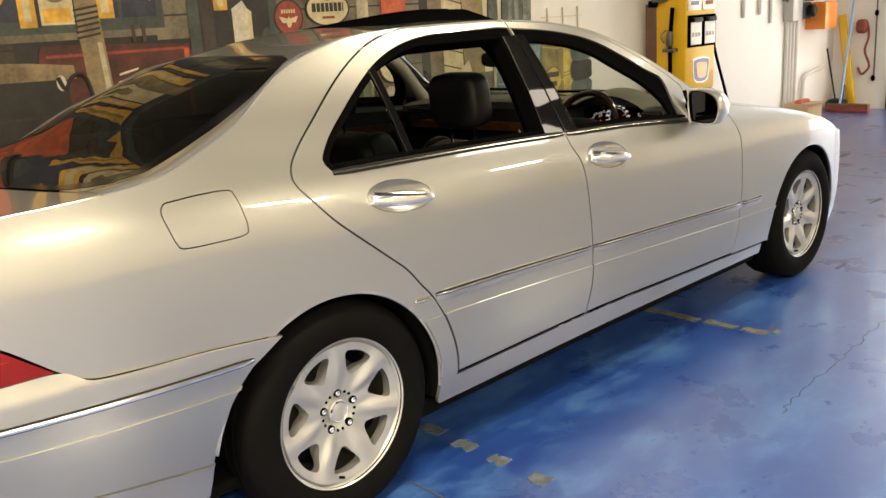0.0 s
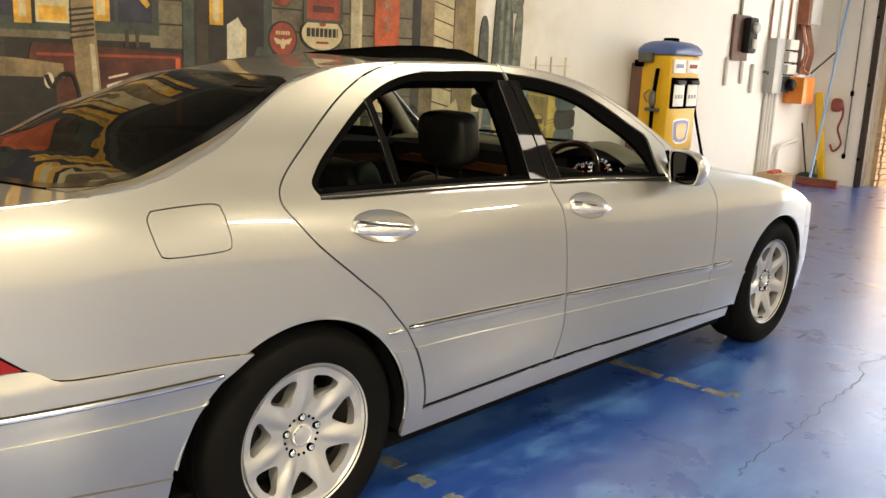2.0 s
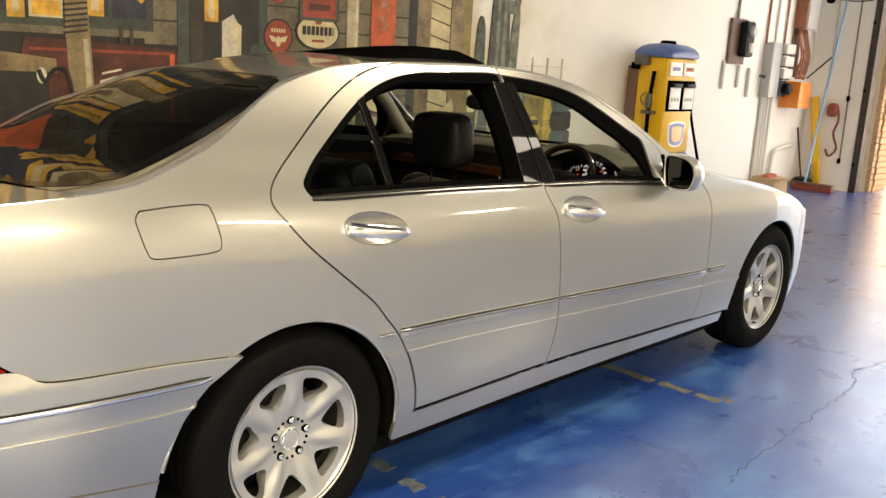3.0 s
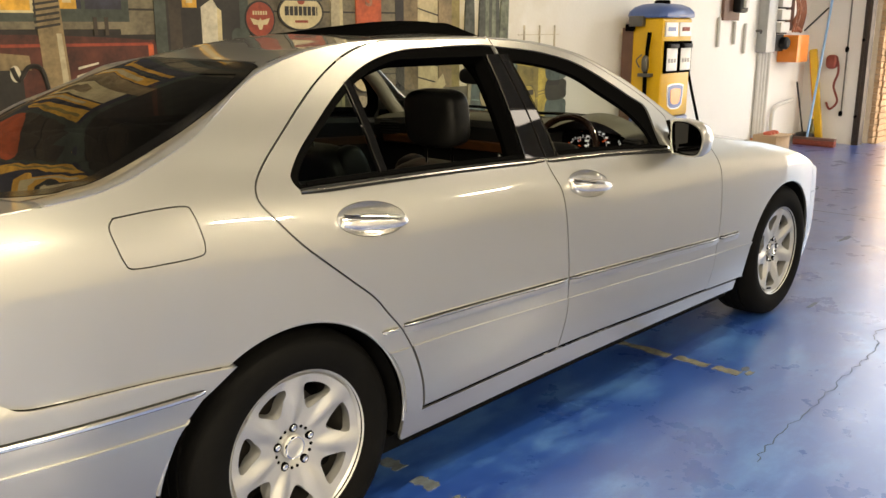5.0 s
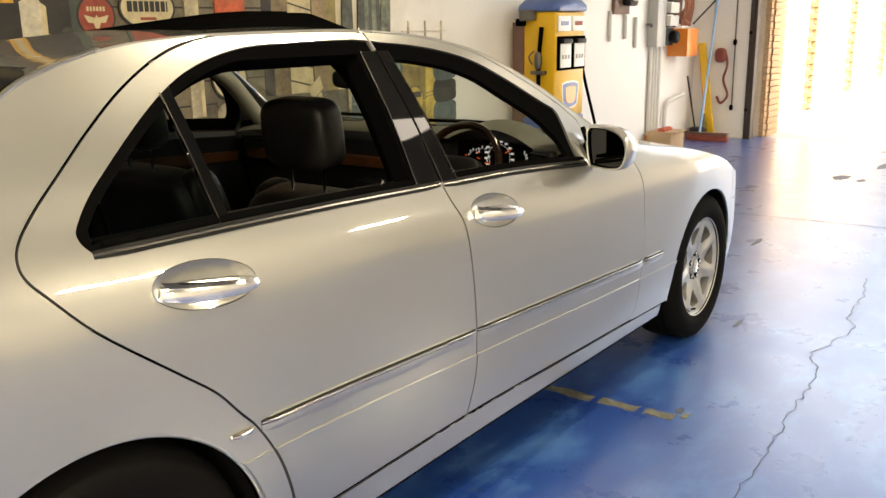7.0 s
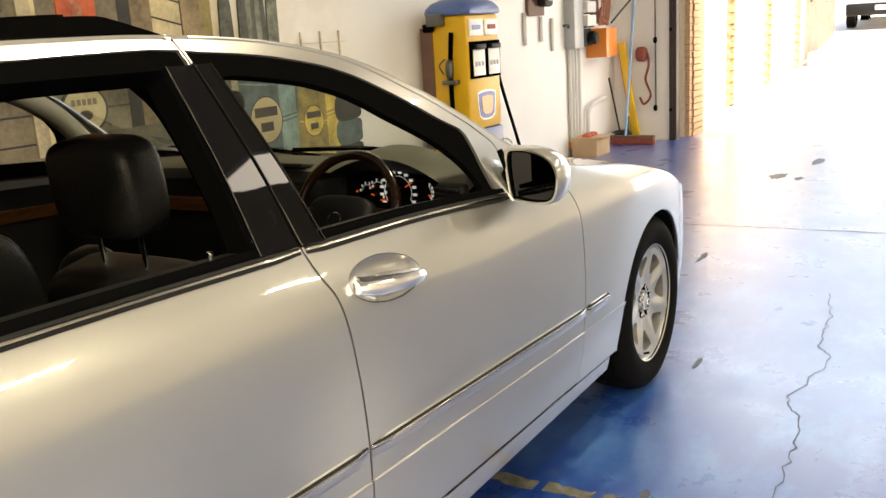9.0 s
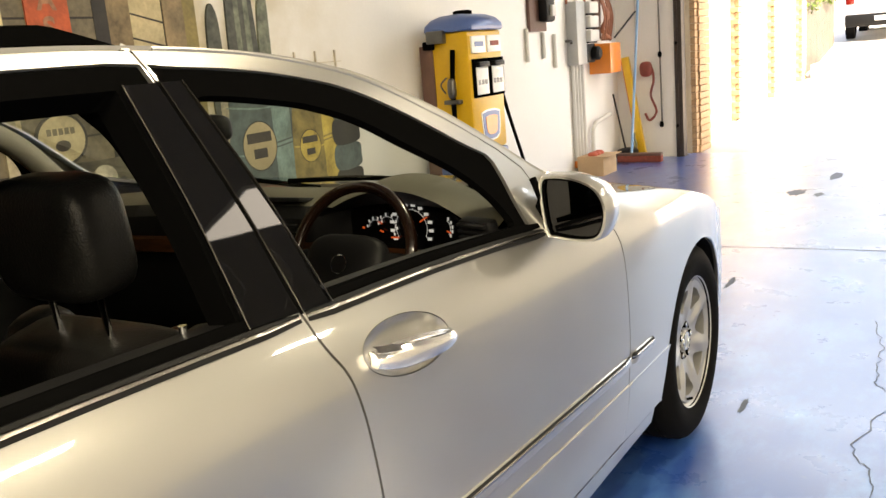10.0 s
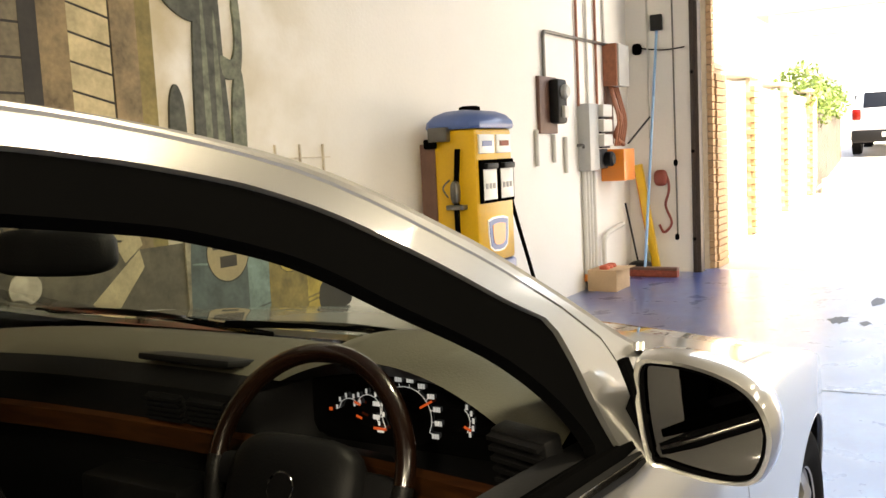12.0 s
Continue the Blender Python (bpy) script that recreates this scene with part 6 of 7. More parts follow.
# ---- wall fittings ----
GREY = material("grey_enamel_box", (0.40, 0.41, 0.40), 0.4, 0, 0.2, 0.12, 5, 80, 0.05)
PVC = material("pale_conduit", (0.58, 0.57, 0.53), 0.45, 0, 0, 0.1, 5, 80, 0.05)
ORANGE = material("orange_enamel", (0.72, 0.22, 0.02), 0.35, 0, 0.3, 0.08, 5, 80, 0.05)
COPPER = material("brown_cable", (0.28, 0.10, 0.05), 0.5, 0, 0, 0.3, 20, 90, 0.1)
WY = WALL_Y
mb = tagged(part("meter_board", box((7.72, WY - 0.035, 1.47), (8.08, WY, 1.95), None, 0.005), MAROON), "brown board with a black electricity meter on white wall", "meter board")
part("meter", box((7.90, WY - 0.13, 1.55), (8.10, WY - 0.03, 1.93), None, 0.03), PLASTIC, mb, "black meter housing")
part("meter_dial", revolve([(0.06, 0), (0.06, 0.03), (0.045, 0.045), (0, 0.048)], pose(8.0, WY - 0.13, 1.82, 90), 20), GREY, mb)
part("meter_fuse", box((7.96, WY - 0.16, 1.60), (8.04, WY - 0.12, 1.70), None, 0.008), PVC, mb)
for x, z0, z1 in ((7.66, 1.20, 1.50), (8.02, 1.22, 1.46), (8.28, 1.12, 1.44)):
    tagged(part("wall_conduit", rod((x, WY - 0.02, z0), (x, WY - 0.02, z1), 0.018), PVC), "short pale conduit stub on the white wall", "conduit", "conduit stubs")
tagged(part("wall_conduit", tube([(7.86, WY - 0.02, 1.95), (7.86, WY - 0.02, 2.2), (7.87, WY - 0.02, 2.31), (7.95, WY - 0.02, 2.33), (8.4, WY - 0.02, 2.33), (9.45, WY - 0.02, 2.34)], 0.016, 8), STEEL), "grey steel conduit bent along the white wall", "conduit")
fz = tagged(part("fuse_box", box((8.62, WY - 0.12, 1.12), (8.86, WY, 1.74), None, 0.008), GREY), "grey steel fuse box with pale switches on white wall", "fuse box")
for k in range(3):
    part("switch_cover", box((8.86, WY - 0.17, 1.34 + 0.14 * k), (9.10, WY, 1.455 + 0.14 * k), None, 0.012), PVC, fz, "pale switch cover")
    part("switch_gap", box((8.87, WY - 0.14, 1.325 + 0.14 * k), (9.09, WY, 1.34 + 0.14 * k)), PLASTIC, fz)
part("socket", revolve([(0.07, 0), (0.07, 0.08), (0.05, 0.10), (0, 0.10)], pose(9.03, WY - 0.10, 1.22, 90), 20), PLASTIC, fz, "black round socket")
part("socket_box", box((8.86, WY - 0.12, 1.13), (9.08, WY, 1.32), None, 0.01), PLASTIC, fz)
part("tap", tube([(8.56, WY - 0.02, 1.36), (8.54, WY - 0.08, 1.36), (8.50, WY - 0.10, 1.34)], 0.014, 8), STEEL, fz)
for k, x in enumerate((8.68, 8.76, 8.84, 8.93)):
    tagged(part("wall_conduit", tube([(x, WY - 0.025, 1.13), (x, WY - 0.025, 0.7), (x, WY - 0.025, 0.14)], 0.022, 8, False, 3), PVC), "pale upright conduit down the white wall", "conduit", "upright conduits")
    tagged(part("conduit_cap", rod((x, WY - 0.025, 0.08), (x, WY - 0.025, 0.15), 0.024), ORANGE), "orange end cap of a conduit", "pipe cap", "conduit caps")
for x, mat, what in ((8.62, COPPER, "orange-brown cable rising up the white wall"), (8.86, PVC, "pale cable rising up the white wall"), (9.10, COPPER, "orange-brown cable rising up the white wall"), (9.33, PVC, "pale cable rising up the white wall")):
    tagged(part("wall_cable", tube([(x, WY - 0.018, 1.72 if x < 9.2 else 2.36), (x, WY - 0.018, 2.6), (x, WY - 0.018, CEIL)], 0.013, 8, False, 4), mat), what, "cable", "rising cables")
gb = tagged(part("junction_box", box((9.36, WY - 0.16, 1.93), (9.66, WY, 2.34), None, 0.01), GREY), "grey steel junction box on the white wall", "junction box")
part("box_side", box((9.33, WY - 0.14, 1.93), (9.36, WY, 2.34)), COPPER, gb)
bm = tube([(9.40, WY - 0.05, 1.95), (9.38, WY - 0.10, 1.75), (9.48, WY - 0.12, 1.6), (9.42, WY - 0.08, 1.45), (9.55, WY - 0.12, 1.35)], 0.022, 8)
cb = tagged(part("cable_bundle", bm, COPPER), "tangled brown cables hanging on the white wall", "cables")
for k in range(5):
    random.seed(10 + k)
    part("cable_strand", tube([(9.36 + 0.06 * k, WY - 0.05, 1.94), (9.34 + 0.07 * k + random.uniform(-0.05, 0.05), WY - 0.1, 1.78), (9.38 + 0.05 * k + random.uniform(-0.08, 0.08), WY - 0.13, 1.58), (9.35 + 0.06 * k, WY - 0.10, 1.34)], 0.011, 6), COPPER, cb)
part("back_plate", box((9.34, WY - 0.03, 1.36), (9.52, WY, 1.93)), MAROON, cb)
ob_ = tagged(part("orange_box", box((9.20, WY - 0.24, 1.00), (9.52, WY, 1.31), None, 0.008), ORANGE), "orange steel isolator box on the white wall", "isolator box")
part("isolator_knob", revolve([(0.03, 0), (0.03, 0.03), (0.02, 0.05), (0, 0.05)], pose(9.52, WY - 0.12, 1.16, 0, 90), 16), PLASTIC, ob_)
tagged(part("black_lever", rod((9.45, WY - 0.20, 1.36), (9.85, WY - 0.30, 1.62), 0.010), PLASTIC), "black rod sticking out beside the orange box", "rod")
tagged(part("bent_pipe", tube([(9.12, WY - 0.04, 0.02), (9.12, WY - 0.04, 0.38), (9.15, WY - 0.05, 0.46), (9.25, WY - 0.06, 0.50), (9.62, WY - 0.06, 0.54)], 0.024, 10), PVC), "white bent water pipe low on the wall", "pipe")
CARD = material("cardboard", (0.45, 0.31, 0.18), 0.85, 0, 0, 0.15, 6, 60, 0.2)
cbx = tagged(part("cardboard_box", box((8.60, 1.56, 0.0), (8.98, 1.84, 0.20), None, 0.004), CARD), "low brown cardboard box on the blue floor", "box")
part("box_flap", box((8.60, 1.50, 0.198), (8.98, 1.57, 0.203), pose(0, 0, 0)), CARD, cbx)
for k in range(3):
    part("box_content", blob((8.68 + 0.09 * k, 1.70, 0.21), (0.035, 0.05, 0.03), 0.8), material("red_parts", (0.5, 0.1, 0.05), 0.5), cbx)

# ---- corner by the roller door ----
EX = END_X
BLUEP = material("blue_handle", (0.22, 0.42, 0.68), 0.4, 0, 0.2, 0.1, 6, 60, 0.05)
YELP = material("yellow_pole_paint", (0.80, 0.50, 0.03), 0.35, 0, 0.3, 0.15, 4, 60, 0.08)
BRISTLE = material("red_bristle", (0.22, 0.05, 0.03), 0.8, 0, 0, 0.4, 30, 200, 0.4)
yp = tagged(part("yellow_post", box((-0.03, -0.04, 0), (0.03, 0.04, 1.13), pose(EX - 0.10, 1.59, 0.02, -9, 0, 0), 0.006), YELP), "yellow painted steel post leaning in the corner", "post")
part("post_edge", box((-0.032, 0.04, 0.02), (0.032, 0.046, 1.11), pose(EX - 0.10, 1.59, 0.02, -9, 0, 0)), ORANGE, yp)
br = tagged(part("blue_broom", rod((9.62, 1.62, 0.02), (EX - 0.03, 1.56, 2.52), 0.014), BLUEP), "long blue-handled broom leaning against the white wall", "broom")
part("broom_head", box((EX - 0.07, 1.50, 2.50), (EX - 0.01, 1.62, 2.66), None, 0.01), PLASTIC, br)
rbm = tagged(part("red_broom", box((9.60, 1.28, 0.0), (9.68, 1.78, 0.07), pose(0, 0, 0), 0.008), BRISTLE), "red-bristled yard broom lying on the blue floor", "broom")
part("broom_stock", box((9.60, 1.28, 0.07), (9.68, 1.78, 0.10), None, 0.006), MAROON, rbm)
dp = tagged(part("dustpan", blob((9.78, 1.72, 0.07), (0.14, 0.11, 0.07), 0.6), PLASTIC), "black dustpan on the floor in the corner", "dustpan")
part("dustpan_handle", rod((9.80, 1.74, 0.10), (9.72, 1.84, 0.75), 0.010), PLASTIC, dp)
bt = tagged(part("bottle", revolve([(0, 0), (0.035, 0), (0.035, 0.18), (0.012, 0.25), (0.012, 0.31), (0, 0.31)], pose(9.86, 1.66, 0), 16), material("olive_glass", (0.10, 0.09, 0.02), 0.2)), "dark olive bottle standing in the corner", "bottle")
part("bottle_cap", revolve([(0.014, 0.30), (0.014, 0.325), (0, 0.325)], pose(9.86, 1.66, 0), 12), YELP, bt)
REDC = material("red_cord", (0.24, 0.05, 0.035), 0.5, 0, 0, 0.2, 9, 80, 0.1)
cord = tagged(part("extension_cord", tube([(EX - 0.05, 1.56, 1.02), (EX - 0.06, 1.48, 1.0), (EX - 0.06, 1.46, 0.86), (EX - 0.05, 1.50, 0.70), (EX - 0.05, 1.44, 0.52), (EX - 0.05, 1.52, 0.42), (EX - 0.05, 1.57, 0.50)], 0.014, 8), REDC), "red-brown cord and drill hanging on the white wall", "cord")
part("cord_reel", blob((EX - 0.07, 1.54, 0.99), (0.05, 0.07, 0.085), 0.7), REDC, cord)
rodb = tagged(part("chain_pull", rod((EX - 0.03, 1.385, 0.36), (EX - 0.03, 1.40, 3.0), 0.009), STEEL), "dark steel pull rod of the roller door", "pull rod")
for z in (1.14, 0.37):
    part("rod_joint", blob((EX - 0.035, 1.39, z), (0.022, 0.022, 0.035), 0.8), SEAL, rodb)
tagged(part("wall_wire", tube([(EX - 0.015, 1.75, 2.34), (EX - 0.02, 1.5, 2.30), (EX - 0.015, 1.28, 2.31)], 0.007, 6), SEAL), "thin dark wire along the white wall", "wire")
tagged(part("valve", blob((EX - 0.04, 1.77, 2.33), (0.04, 0.05, 0.06), 0.7), SEAL), "dark valve on the end wall", "valve")
tagged(part("thin_pipe", rod((EX - 0.02, 1.66, 1.4), (EX - 0.02, 1.67, 3.4), 0.01), PVC), "thin pale pipe up the end wall", "pipe")
GUIDE = material("dark_steel_guide", (0.055, 0.042, 0.035), 0.5, 0.5, 0, 0.3, 10, 80, 0.15)
bm = box((EX - 0.035, JAMB_Y - 0.045, 0.0), (EX + 0.10, JAMB_Y - 0.002, 3.6))
box_into(bm, (EX - 0.045, JAMB_Y - 0.002, 0.0), (EX - 0.002, JAMB_Y + 0.035, 3.6))
gd = tagged(part("door_guide", bm, GUIDE, None, "", False), "dark steel roller door guide on the wall edge", "door guide", "", "structure")
for z in (0.35, 1.25, 2.05, 2.9):
    part("guide_bolt", revolve([(0.018, 0), (0.018, 0.02), (0, 0.024)], pose(EX - 0.05, JAMB_Y + 0.015, z, 0, -90), 8), SEAL, gd)

# ---- floor marks ----
MARK = material("worn_yellow_line", (0.085, 0.085, 0.07), 0.6, 0, 0, 0.8, 30, 90, 0.2)
FADED = material("faded_yellow_line", (0.07, 0.085, 0.10), 0.6, 0, 0, 0.8, 30, 90, 0.2)
GRIME = material("floor_dark_mark", (0.045, 0.055, 0.075), 0.5, 0, 0, 0.4, 30, 120, 0.2)


def patch(name, pts, mat, label, category, group="", h=0.0022):
    bm = bmesh.new()
    a = [bm.verts.new((x, y, h)) for x, y in pts]
    b = [bm.verts.new((x, y, 0.0)) for x, y in pts]
    bm.faces.new(a)
    for i in range(len(pts)):
        bm.faces.new((a[i], b[i], b[(i + 1) % len(pts)], a[(i + 1) % len(pts)]))
    return tagged(part(name, bm, mat, None, "", False), label, category, group, "structure")


random.seed(4)
for x, y0, y1 in ((2.075, -0.50, -0.815), (2.08, -0.845, -0.995), (2.09, -1.025, -1.135), (2.125, -1.15, -1.175), (0.545, -0.61, -0.70), (0.53, -0.78, -0.87), (0.52, -0.95, -1.02), (0.51, -1.13, -1.20)):
    n = 10
    up = [(x + 0.026 + random.uniform(-0.010, 0.008), y0 + (y1 - y0) * i / n) for i in range(n + 1)]
    dn = [(x - 0.026 + random.uniform(-0.008, 0.010), y1 + (y0 - y1) * i / n) for i in range(n + 1)]
    patch("floor_line", up + dn, MARK if x > 1 else FADED, "worn dashed yellow line painted on the blue floor", "floor line", "yellow floor dashes")


def wander(name, pts, w, mat, label, category, jit=0.012, n=10):
    line = spline([(x, y, 0) for x, y in pts], n)
    line = [p + Vector((random.uniform(-jit, jit), random.uniform(-jit, jit), 0)) for p in line]
    l, r = [], []
    for i, p in enumerate(line):
        d = (line[min(i + 1, len(line) - 1)] - line[max(i - 1, 0)]).normalized()
        k = w * random.uniform(0.5, 1.3)
        l.append((p.x - d.y * k, p.y + d.x * k))
        r.append((p.x + d.y * k, p.y - d.x * k))
    bm = bmesh.new()
    a = [bm.verts.new((x, y, 0.0016)) for x, y in l]
    b = [bm.verts.new((x, y, 0.0016)) for x, y in r]
    for i in range(len(a) - 1):
        bm.faces.new((a[i], b[i], b[i + 1], a[i + 1]))
    return tagged(part(name, bm, mat, None, "", False), label, category, "", "structure")


wander("floor_crack", [(1.40, -1.52), (1.6, -1.50), (2.05, -1.485), (2.49, -1.46), (2.83, -1.45), (3.01, -1.37), (3.47, -1.45), (3.64, -1.38), (4.05, -1.37), (4.4, -1.30)], 0.0022, GRIME, "fine dark crack running along the blue floor", "crack")
wander("floor_joint", [(5.70, 1.9), (5.72, 0.0), (5.78, -1.2), (5.85, -4.0), (5.9, -7.5)], 0.006, GRIME, "dark expansion joint across the floor", "floor joint", 0.002, 6)
wander("floor_joint", [(0.24, 1.0), (0.24, -0.8), (0.24, -2.0), (0.24, -7.5)], 0.004, GRIME, "dark expansion joint across the floor", "floor joint", 0.002, 6)
for cx, cy, rx, ry in ((7.75, -0.42, 0.17, 0.07), (7.66, -0.60, 0.10, 0.035), (6.6, 0.35, 0.16, 0.03), (2.16, -1.13, 0.03, 0.018), (4.9, -0.55, 0.12, 0.018), (3.25, -0.98, 0.07, 0.012), (8.6, -0.6, 0.22, 0.05), (6.25, 0.62, 0.10, 0.03)):
    patch("floor_stain", [(cx + rx * math.cos(a) * random.uniform(0.6, 1.2), cy + ry * math.sin(a) * random.uniform(0.6, 1.2)) for a in [2 * math.pi * k / 18 for k in range(18)]], GRIME, "small dark stain on the blue floor", "floor stain", "floor stains", 0.0012)

# ---- ceiling lights ----
fit_m = material("white_fitting", (0.7, 0.7, 0.68), 0.4)
proto = None
for x, y in TUBES:
    if proto is None:
        proto = tagged(new("ceiling_light"), "white twin-tube batten light hanging from the ceiling", "ceiling light", "batten lights")
        part("light_body", box((-0.52, -0.17, 0.02), (0.52, 0.17, 0.09), None, 0.006), fit_m, proto)
        for sx in (-0.51, 0.498):
            part("end_plate", box((sx, -0.16, -0.012), (sx + 0.012, 0.16, 0.02)), fit_m, proto)
        for sx in (-0.40, 0.40):
            part("hanging_rod", rod((sx, 0, 0.09), (sx, 0, CEIL - LAMP_Z), 0.005, None, 6), fit_m, proto)
        proto.matrix_basis = pose(x, y, LAMP_Z)
    else:
        copy_thing(proto, pose(x, y, LAMP_Z))

panel = tagged(new("roof_skylight"), "translucent plastic skylight panel set in the ceiling", "skylight")
for y in (-4.74, -3.50):
    part("skylight_frame", box((5.51, y, CEIL - 0.05), (7.29, y + 0.04, CEIL)), fit_m, panel)
for x in (5.51, 7.25):
    part("skylight_frame", box((x, -4.70, CEIL - 0.05), (x + 0.04, -3.50, CEIL)), fit_m, panel)

# ---- outside ----
RENDER = material("alley_render", (0.36, 0.30, 0.215), 0.85, 0, 0, 0.12, 2, 50, 0.4)
bm = bmesh.new()
AY = 1.16
secs = [10.3 + 0.6 * i for i in range(13)]
for a, b in zip(secs, secs[1:]):
    box_into(bm, (a, AY, -0.05), (b, AY + 0.22, 2.02))
structure("alley_wall", bm, RENDER, "sunlit cream rendered garden wall along the driveway", "wall")
BRICKM = material("tan_brick", (0.38, 0.25, 0.14), 0.85, 0, 0, 0.2, 30, 120, 0.4)
MORTAR = material("mortar", (0.40, 0.34, 0.26), 0.9, 0, 0, 0.1, 20, 90, 0.3)
brick_me = bpy.data.meshes.new("brick")
bm = box((-0.111, -0.05, -0.034), (0.111, 0.05, 0.034), None, 0.005)
bm.to_mesh(brick_me)
bm.free()
brick_me.materials.append(BRICKM)
for k, (px, w) in enumerate(((10.62, 0.44), (12.55, 0.44), (14.9, 0.44), (17.35, 0.44))):
    z0 = rise(px)
    pier = tagged(part("brick_pier", box((px - w / 2, AY - 0.05, z0 - 0.1), (px + w / 2, AY, 2.10)), MORTAR), "tan brick pier of the cream driveway wall", "pier", "brick piers", "structure")
    part("pier_cap", box((px - w / 2 - 0.03, AY - 0.09, 2.10), (px + w / 2 + 0.03, AY + 0.24, 2.16), None, 0.008), MORTAR, pier)
    for c in range(int((2.08 - z0) / 0.076)):
        for j in (0, 1):
            b = new("brick", brick_me)
            b.parent = pier
            b.location = (px - w / 4 + j * w / 2 + (0.012 if c % 2 else -0.012), AY - 0.058, z0 + 0.04 + 0.076 * c)
# reveal of the building beside the door
rv = structure("door_reveal", box((END_X + T, JAMB_Y - 0.06, 0.0), (END_X + T + 0.12, WALL_Y, 3.6)), MORTAR, "tan brick edge of the roller door opening", "wall")
for c in range(44):
    b = new("brick", brick_me)
    b.parent = rv
    b.location, b.rotation_euler = (END_X + T + 0.066, JAMB_Y - 0.065, 0.04 + 0.076 * c), (0, 0, 0)
    b.scale = (0.5, 1, 1)
fence_m = material("weathered_fence", (0.06, 0.05, 0.038), 0.8, 0, 0, 0.4, 4, 60, 0.3)
fence = tagged(new("timber_fence"), "weathered dark timber fence beside the driveway", "fence")
for i in range(28):
    x = 17.6 + 0.155 * i
    part("fence_board", box((x, AY, rise(x) - 0.05), (x + 0.145, AY + 0.03, 1.82 + 0.02 * math.sin(i * 2.1))), fence_m, fence)
part("fence_rail", box((17.6, AY + 0.03, 1.5), (21.9, AY + 0.07, 1.6)), fence_m, fence)
kerb = structure("kerb", box((17.4, AY - 0.35, 0.2), (22.6, AY - 0.2, 0.62), None, 0.01), MORTAR, "low pale kerb beside the driveway", "kerb")
LEAF = material("hedge_leaf", (0.11, 0.17, 0.03), 0.55, 0, 0, 0.5, 5, 60, 0.0)
random.seed(9)
vs, fs = [], []
for k in range(2600):
    u = random.random()
    x = 16.9 + 4.4 * u
    c = 2.05 + 0.16 * math.sin(3.1 * u * 4) + 0.1 * math.sin(9 * u)
    r = random.random() ** 0.5
    a = random.uniform(0, 2 * math.pi)
    p = Vector((x, AY + 0.15 + 0.42 * r * math.cos(a), c + 0.36 * r * math.sin(a)))
    d1 = Vector((random.uniform(-1, 1), random.uniform(-1, 1), random.uniform(-1, 1))).normalized() * 0.05
    d2 = d1.cross(Vector((random.uniform(-1, 1), random.uniform(-1, 1), 1))).normalized() * 0.03
    i = len(vs)
    vs += [p - d1, p + d2, p + d1, p - d2]
    fs.append((i, i + 1, i + 2, i + 3))
me = bpy.data.meshes.new("hedge_leaves")
me.from_pydata([tuple(v) for v in vs], [], fs)
hedge = tagged(new("hedge"), "bright green overhanging hedge above the driveway wall", "hedge")
tagged(part("hedge_leaves", me, LEAF, hedge), kind="stuff")
for i in range(5):
    x = 17.3 + 0.9 * i
    part("hedge_stem", tube([(x, AY + 0.3, rise(x)), (x + 0.1, AY + 0.28, 1.4), (x - 0.05, AY + 0.2, 2.1)], 0.03, 6), fence_m, hedge)

# parked hatchback
WHITE = material("white_car_paint", (0.78, 0.78, 0.78), 0.25, 0, 1.0, 0.03, 3, 200, 0.0)
pc = tagged(new("parked_hatchback"), "white hatchback parked at the top of the driveway", "car")
CX, CG, CY = 22.2, 0.93, 0.18
prof = [(0.05, 0.30), (0.0, 0.55), (0.04, 0.85), (0.12, 1.0), (0.42, 1.42), (0.8, 1.5), (1.7, 1.5), (2.2, 1.40), (2.9, 1.0), (3.7, 0.88), (3.95, 0.7), (3.98, 0.3)]
bm = bmesh.new()
rows = []
for k, yy in enumerate((-0.84, -0.82, -0.70, 0.0, 0.70, 0.82, 0.84)):
    sh = (0.0, 0.04, 0.07, 0.09, 0.07, 0.04, 0.0)[k]
    rows.append([bm.verts.new((CX + x + (0.05 if abs(yy) > 0.8 else 0), CY + yy * (1 - 0.18 * max(0, (z - 0.95) / 0.55)), CG + z * (0.94 + sh * 0.7) if z > 0.4 else CG + z)) for x, z in prof])
for a, b in zip(rows, rows[1:]):
    for i in range(len(prof) - 1):
        bm.faces.new((a[i], b[i], b[i + 1], a[i + 1]))
bm.faces.new(rows[0][::-1])
bm.faces.new(rows[-1])
part("body", bm, WHITE, pc)
part("rear_glass", box((-0.01, -0.58, 0.0), (0.01, 0.58, 0.40), pose(CX + 0.115, CY, CG + 1.0, 0, 34), 0.004), GLOSS, pc)
part("rear_bumper", box((CX - 0.05, CY - 0.80, CG + 0.25), (CX + 0.15, CY + 0.80, CG + 0.52), None, 0.04), PLASTIC, pc, "dark grey bumper")
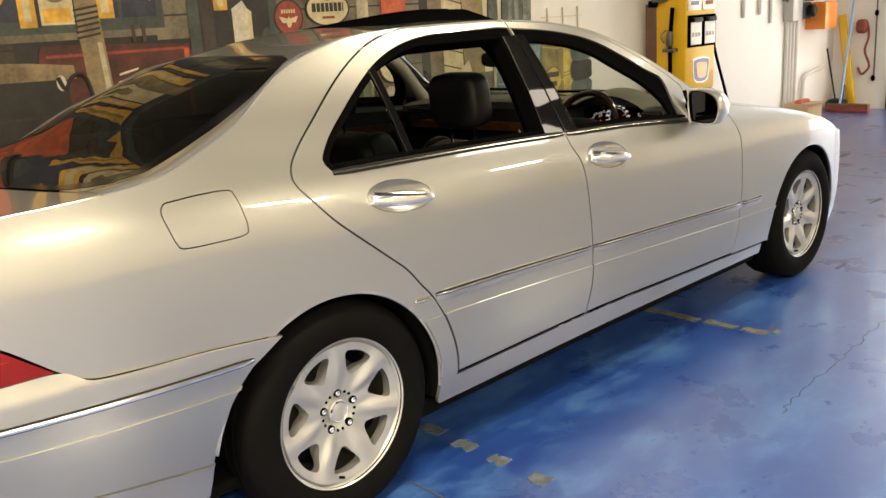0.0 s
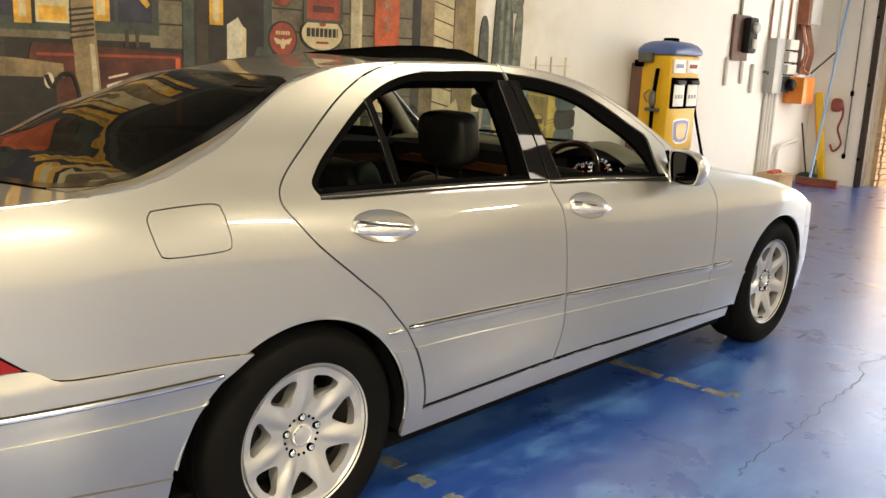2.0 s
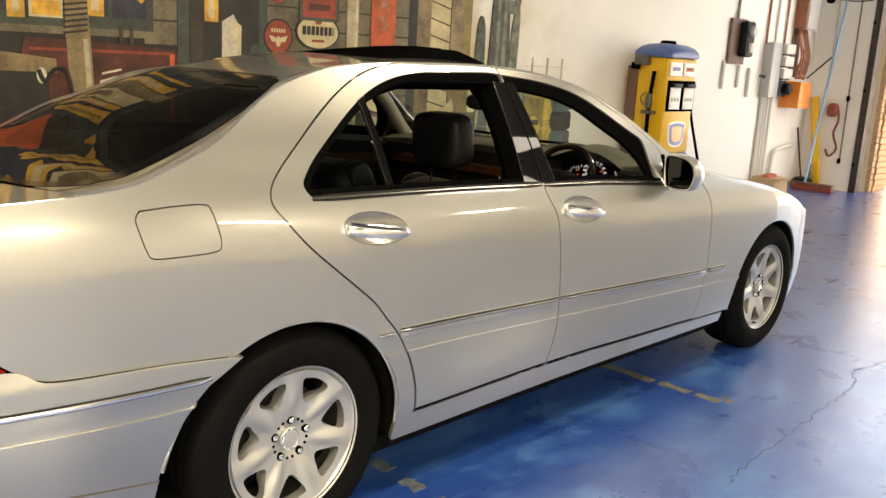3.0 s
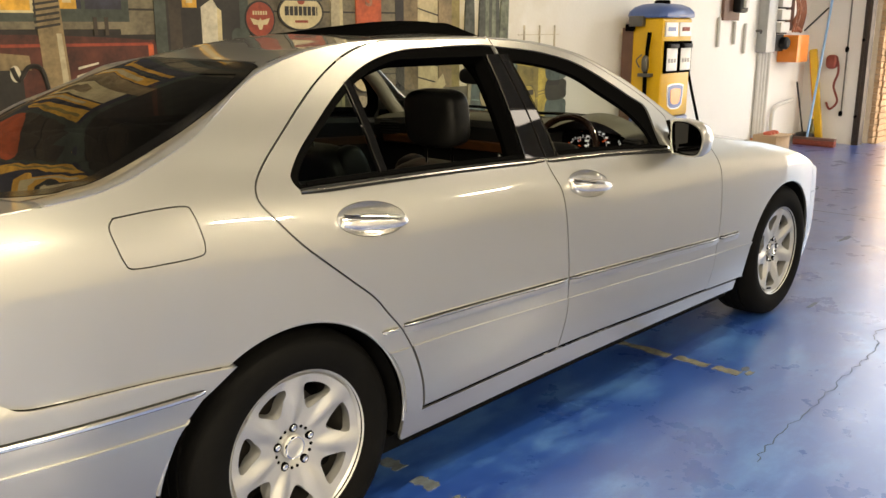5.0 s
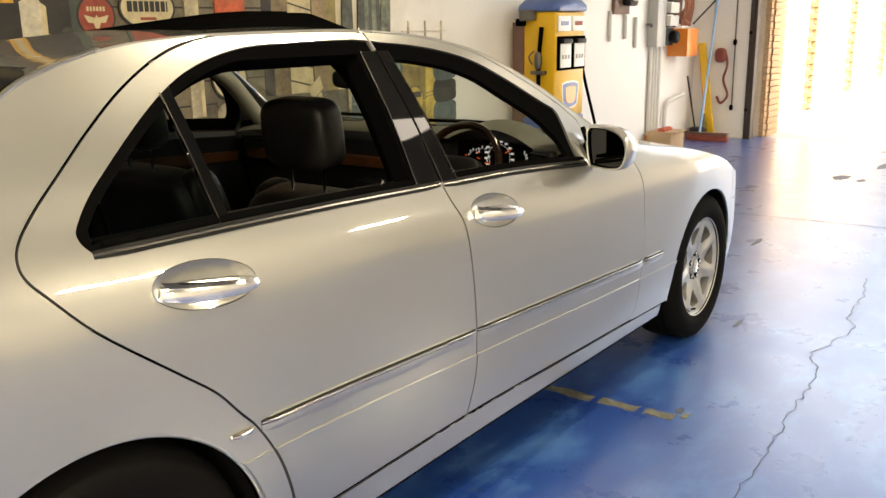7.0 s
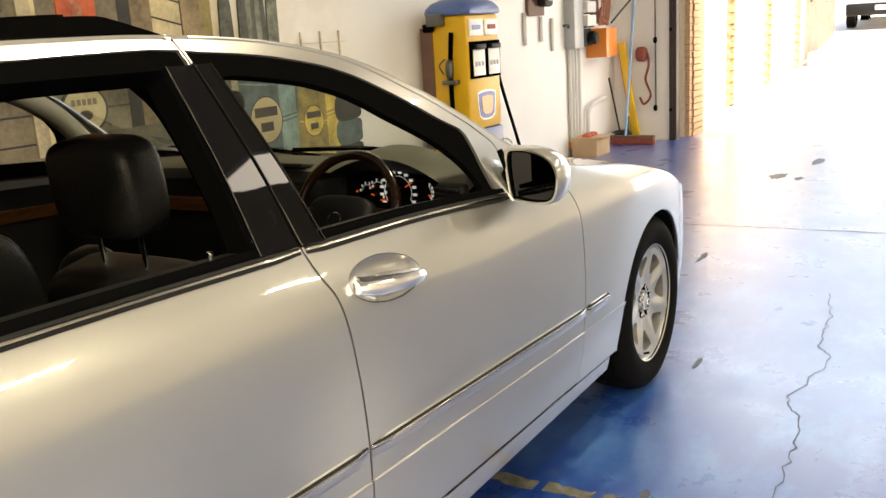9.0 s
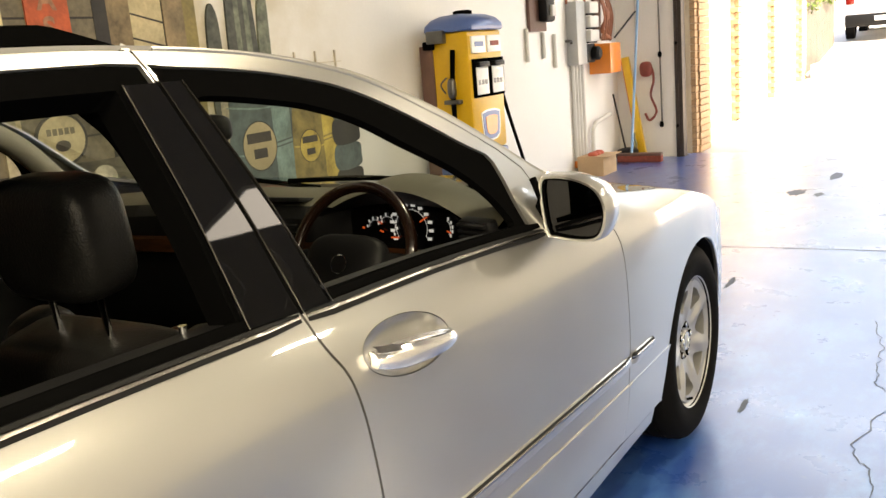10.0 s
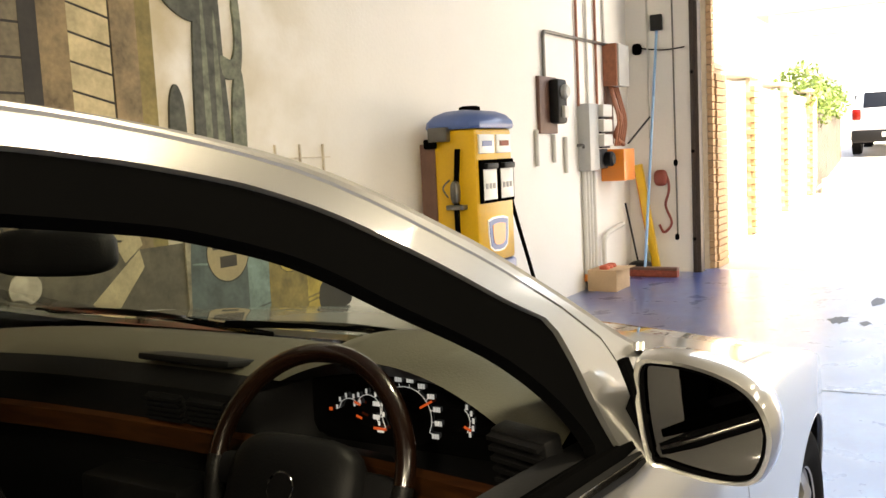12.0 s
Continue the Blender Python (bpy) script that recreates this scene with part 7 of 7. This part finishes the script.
part("number_plate", box((CX - 0.065, CY - 0.2, CG + 0.36), (CX - 0.05, CY + 0.2, CG + 0.46), None, 0.004), P_WHT, pc)
for s in (-1, 1):
    part("tail_lamp", box((CX - 0.03, CY + s * 0.70 - 0.09, CG + 0.74), (CX + 0.12, CY + s * 0.70 + 0.09, CG + 0.98), None, 0.03), RED, pc)
    for x in (0.62, 3.2):
        wp = part("wheel", revolve([(0.18, 0.09), (0.22, 0.1), (0.29, 0.09), (0.31, 0.05), (0.31, -0.09), (0.2, -0.1)], pose(CX + x, CY + s * 0.74, CG + 0.30, 90), 32), RUBBER, pc)
        part("rim", revolve([(0.0, -0.06 * s), (0.19, -0.08 * s), (0.2, -0.1 * s)], pose(CX + x, CY + s * 0.74, CG + 0.30, 90), 32), ALLOY, wp)
    part("side_glass", box((CX + 0.75, CY + s * 0.80 - 0.01, CG + 0.98), (CX + 2.3, CY + s * 0.80 + 0.01, CG + 1.32), None, 0.01), GLOSS, pc)

# far house
house = tagged(new("far_house"), "pale rendered two-storey house beyond the driveway", "house")
PALE = material("pale_house_render", (0.72, 0.70, 0.66), 0.8, 0, 0, 0.06, 1, 30, 0.2)
DGLASS = material("house_glass", (0.32, 0.33, 0.34), 0.2)
HX = 46.0
bm = box((HX, -10.0, 1.5), (HX + 8, 7.0, 7.2))
part("wall", bm, PALE, house)
part("roof", box((HX - 0.6, -10.6, 7.2), (HX + 8.6, 7.6, 7.6)), material("roof_tiles", (0.35, 0.28, 0.24), 0.8), house)
for y in (4.6, 1.6, -1.4, -4.4, -7.4):
    for z in (2.9, 5.0):
        w = part("window", box((HX - 0.06, y - 0.8, z), (HX + 0.02, y + 0.8, z + 1.1)), DGLASS, house)
        part("frame", box((HX - 0.09, y - 0.04, z), (HX - 0.06, y + 0.04, z + 1.1)), PALE, w)
        part("sill", box((HX - 0.14, y - 0.9, z - 0.08), (HX, y + 0.9, z)), PALE, w)
    part("awning", box((HX - 0.7, y - 1.0, 6.25), (HX, y + 1.0, 6.35)), PALE, house)
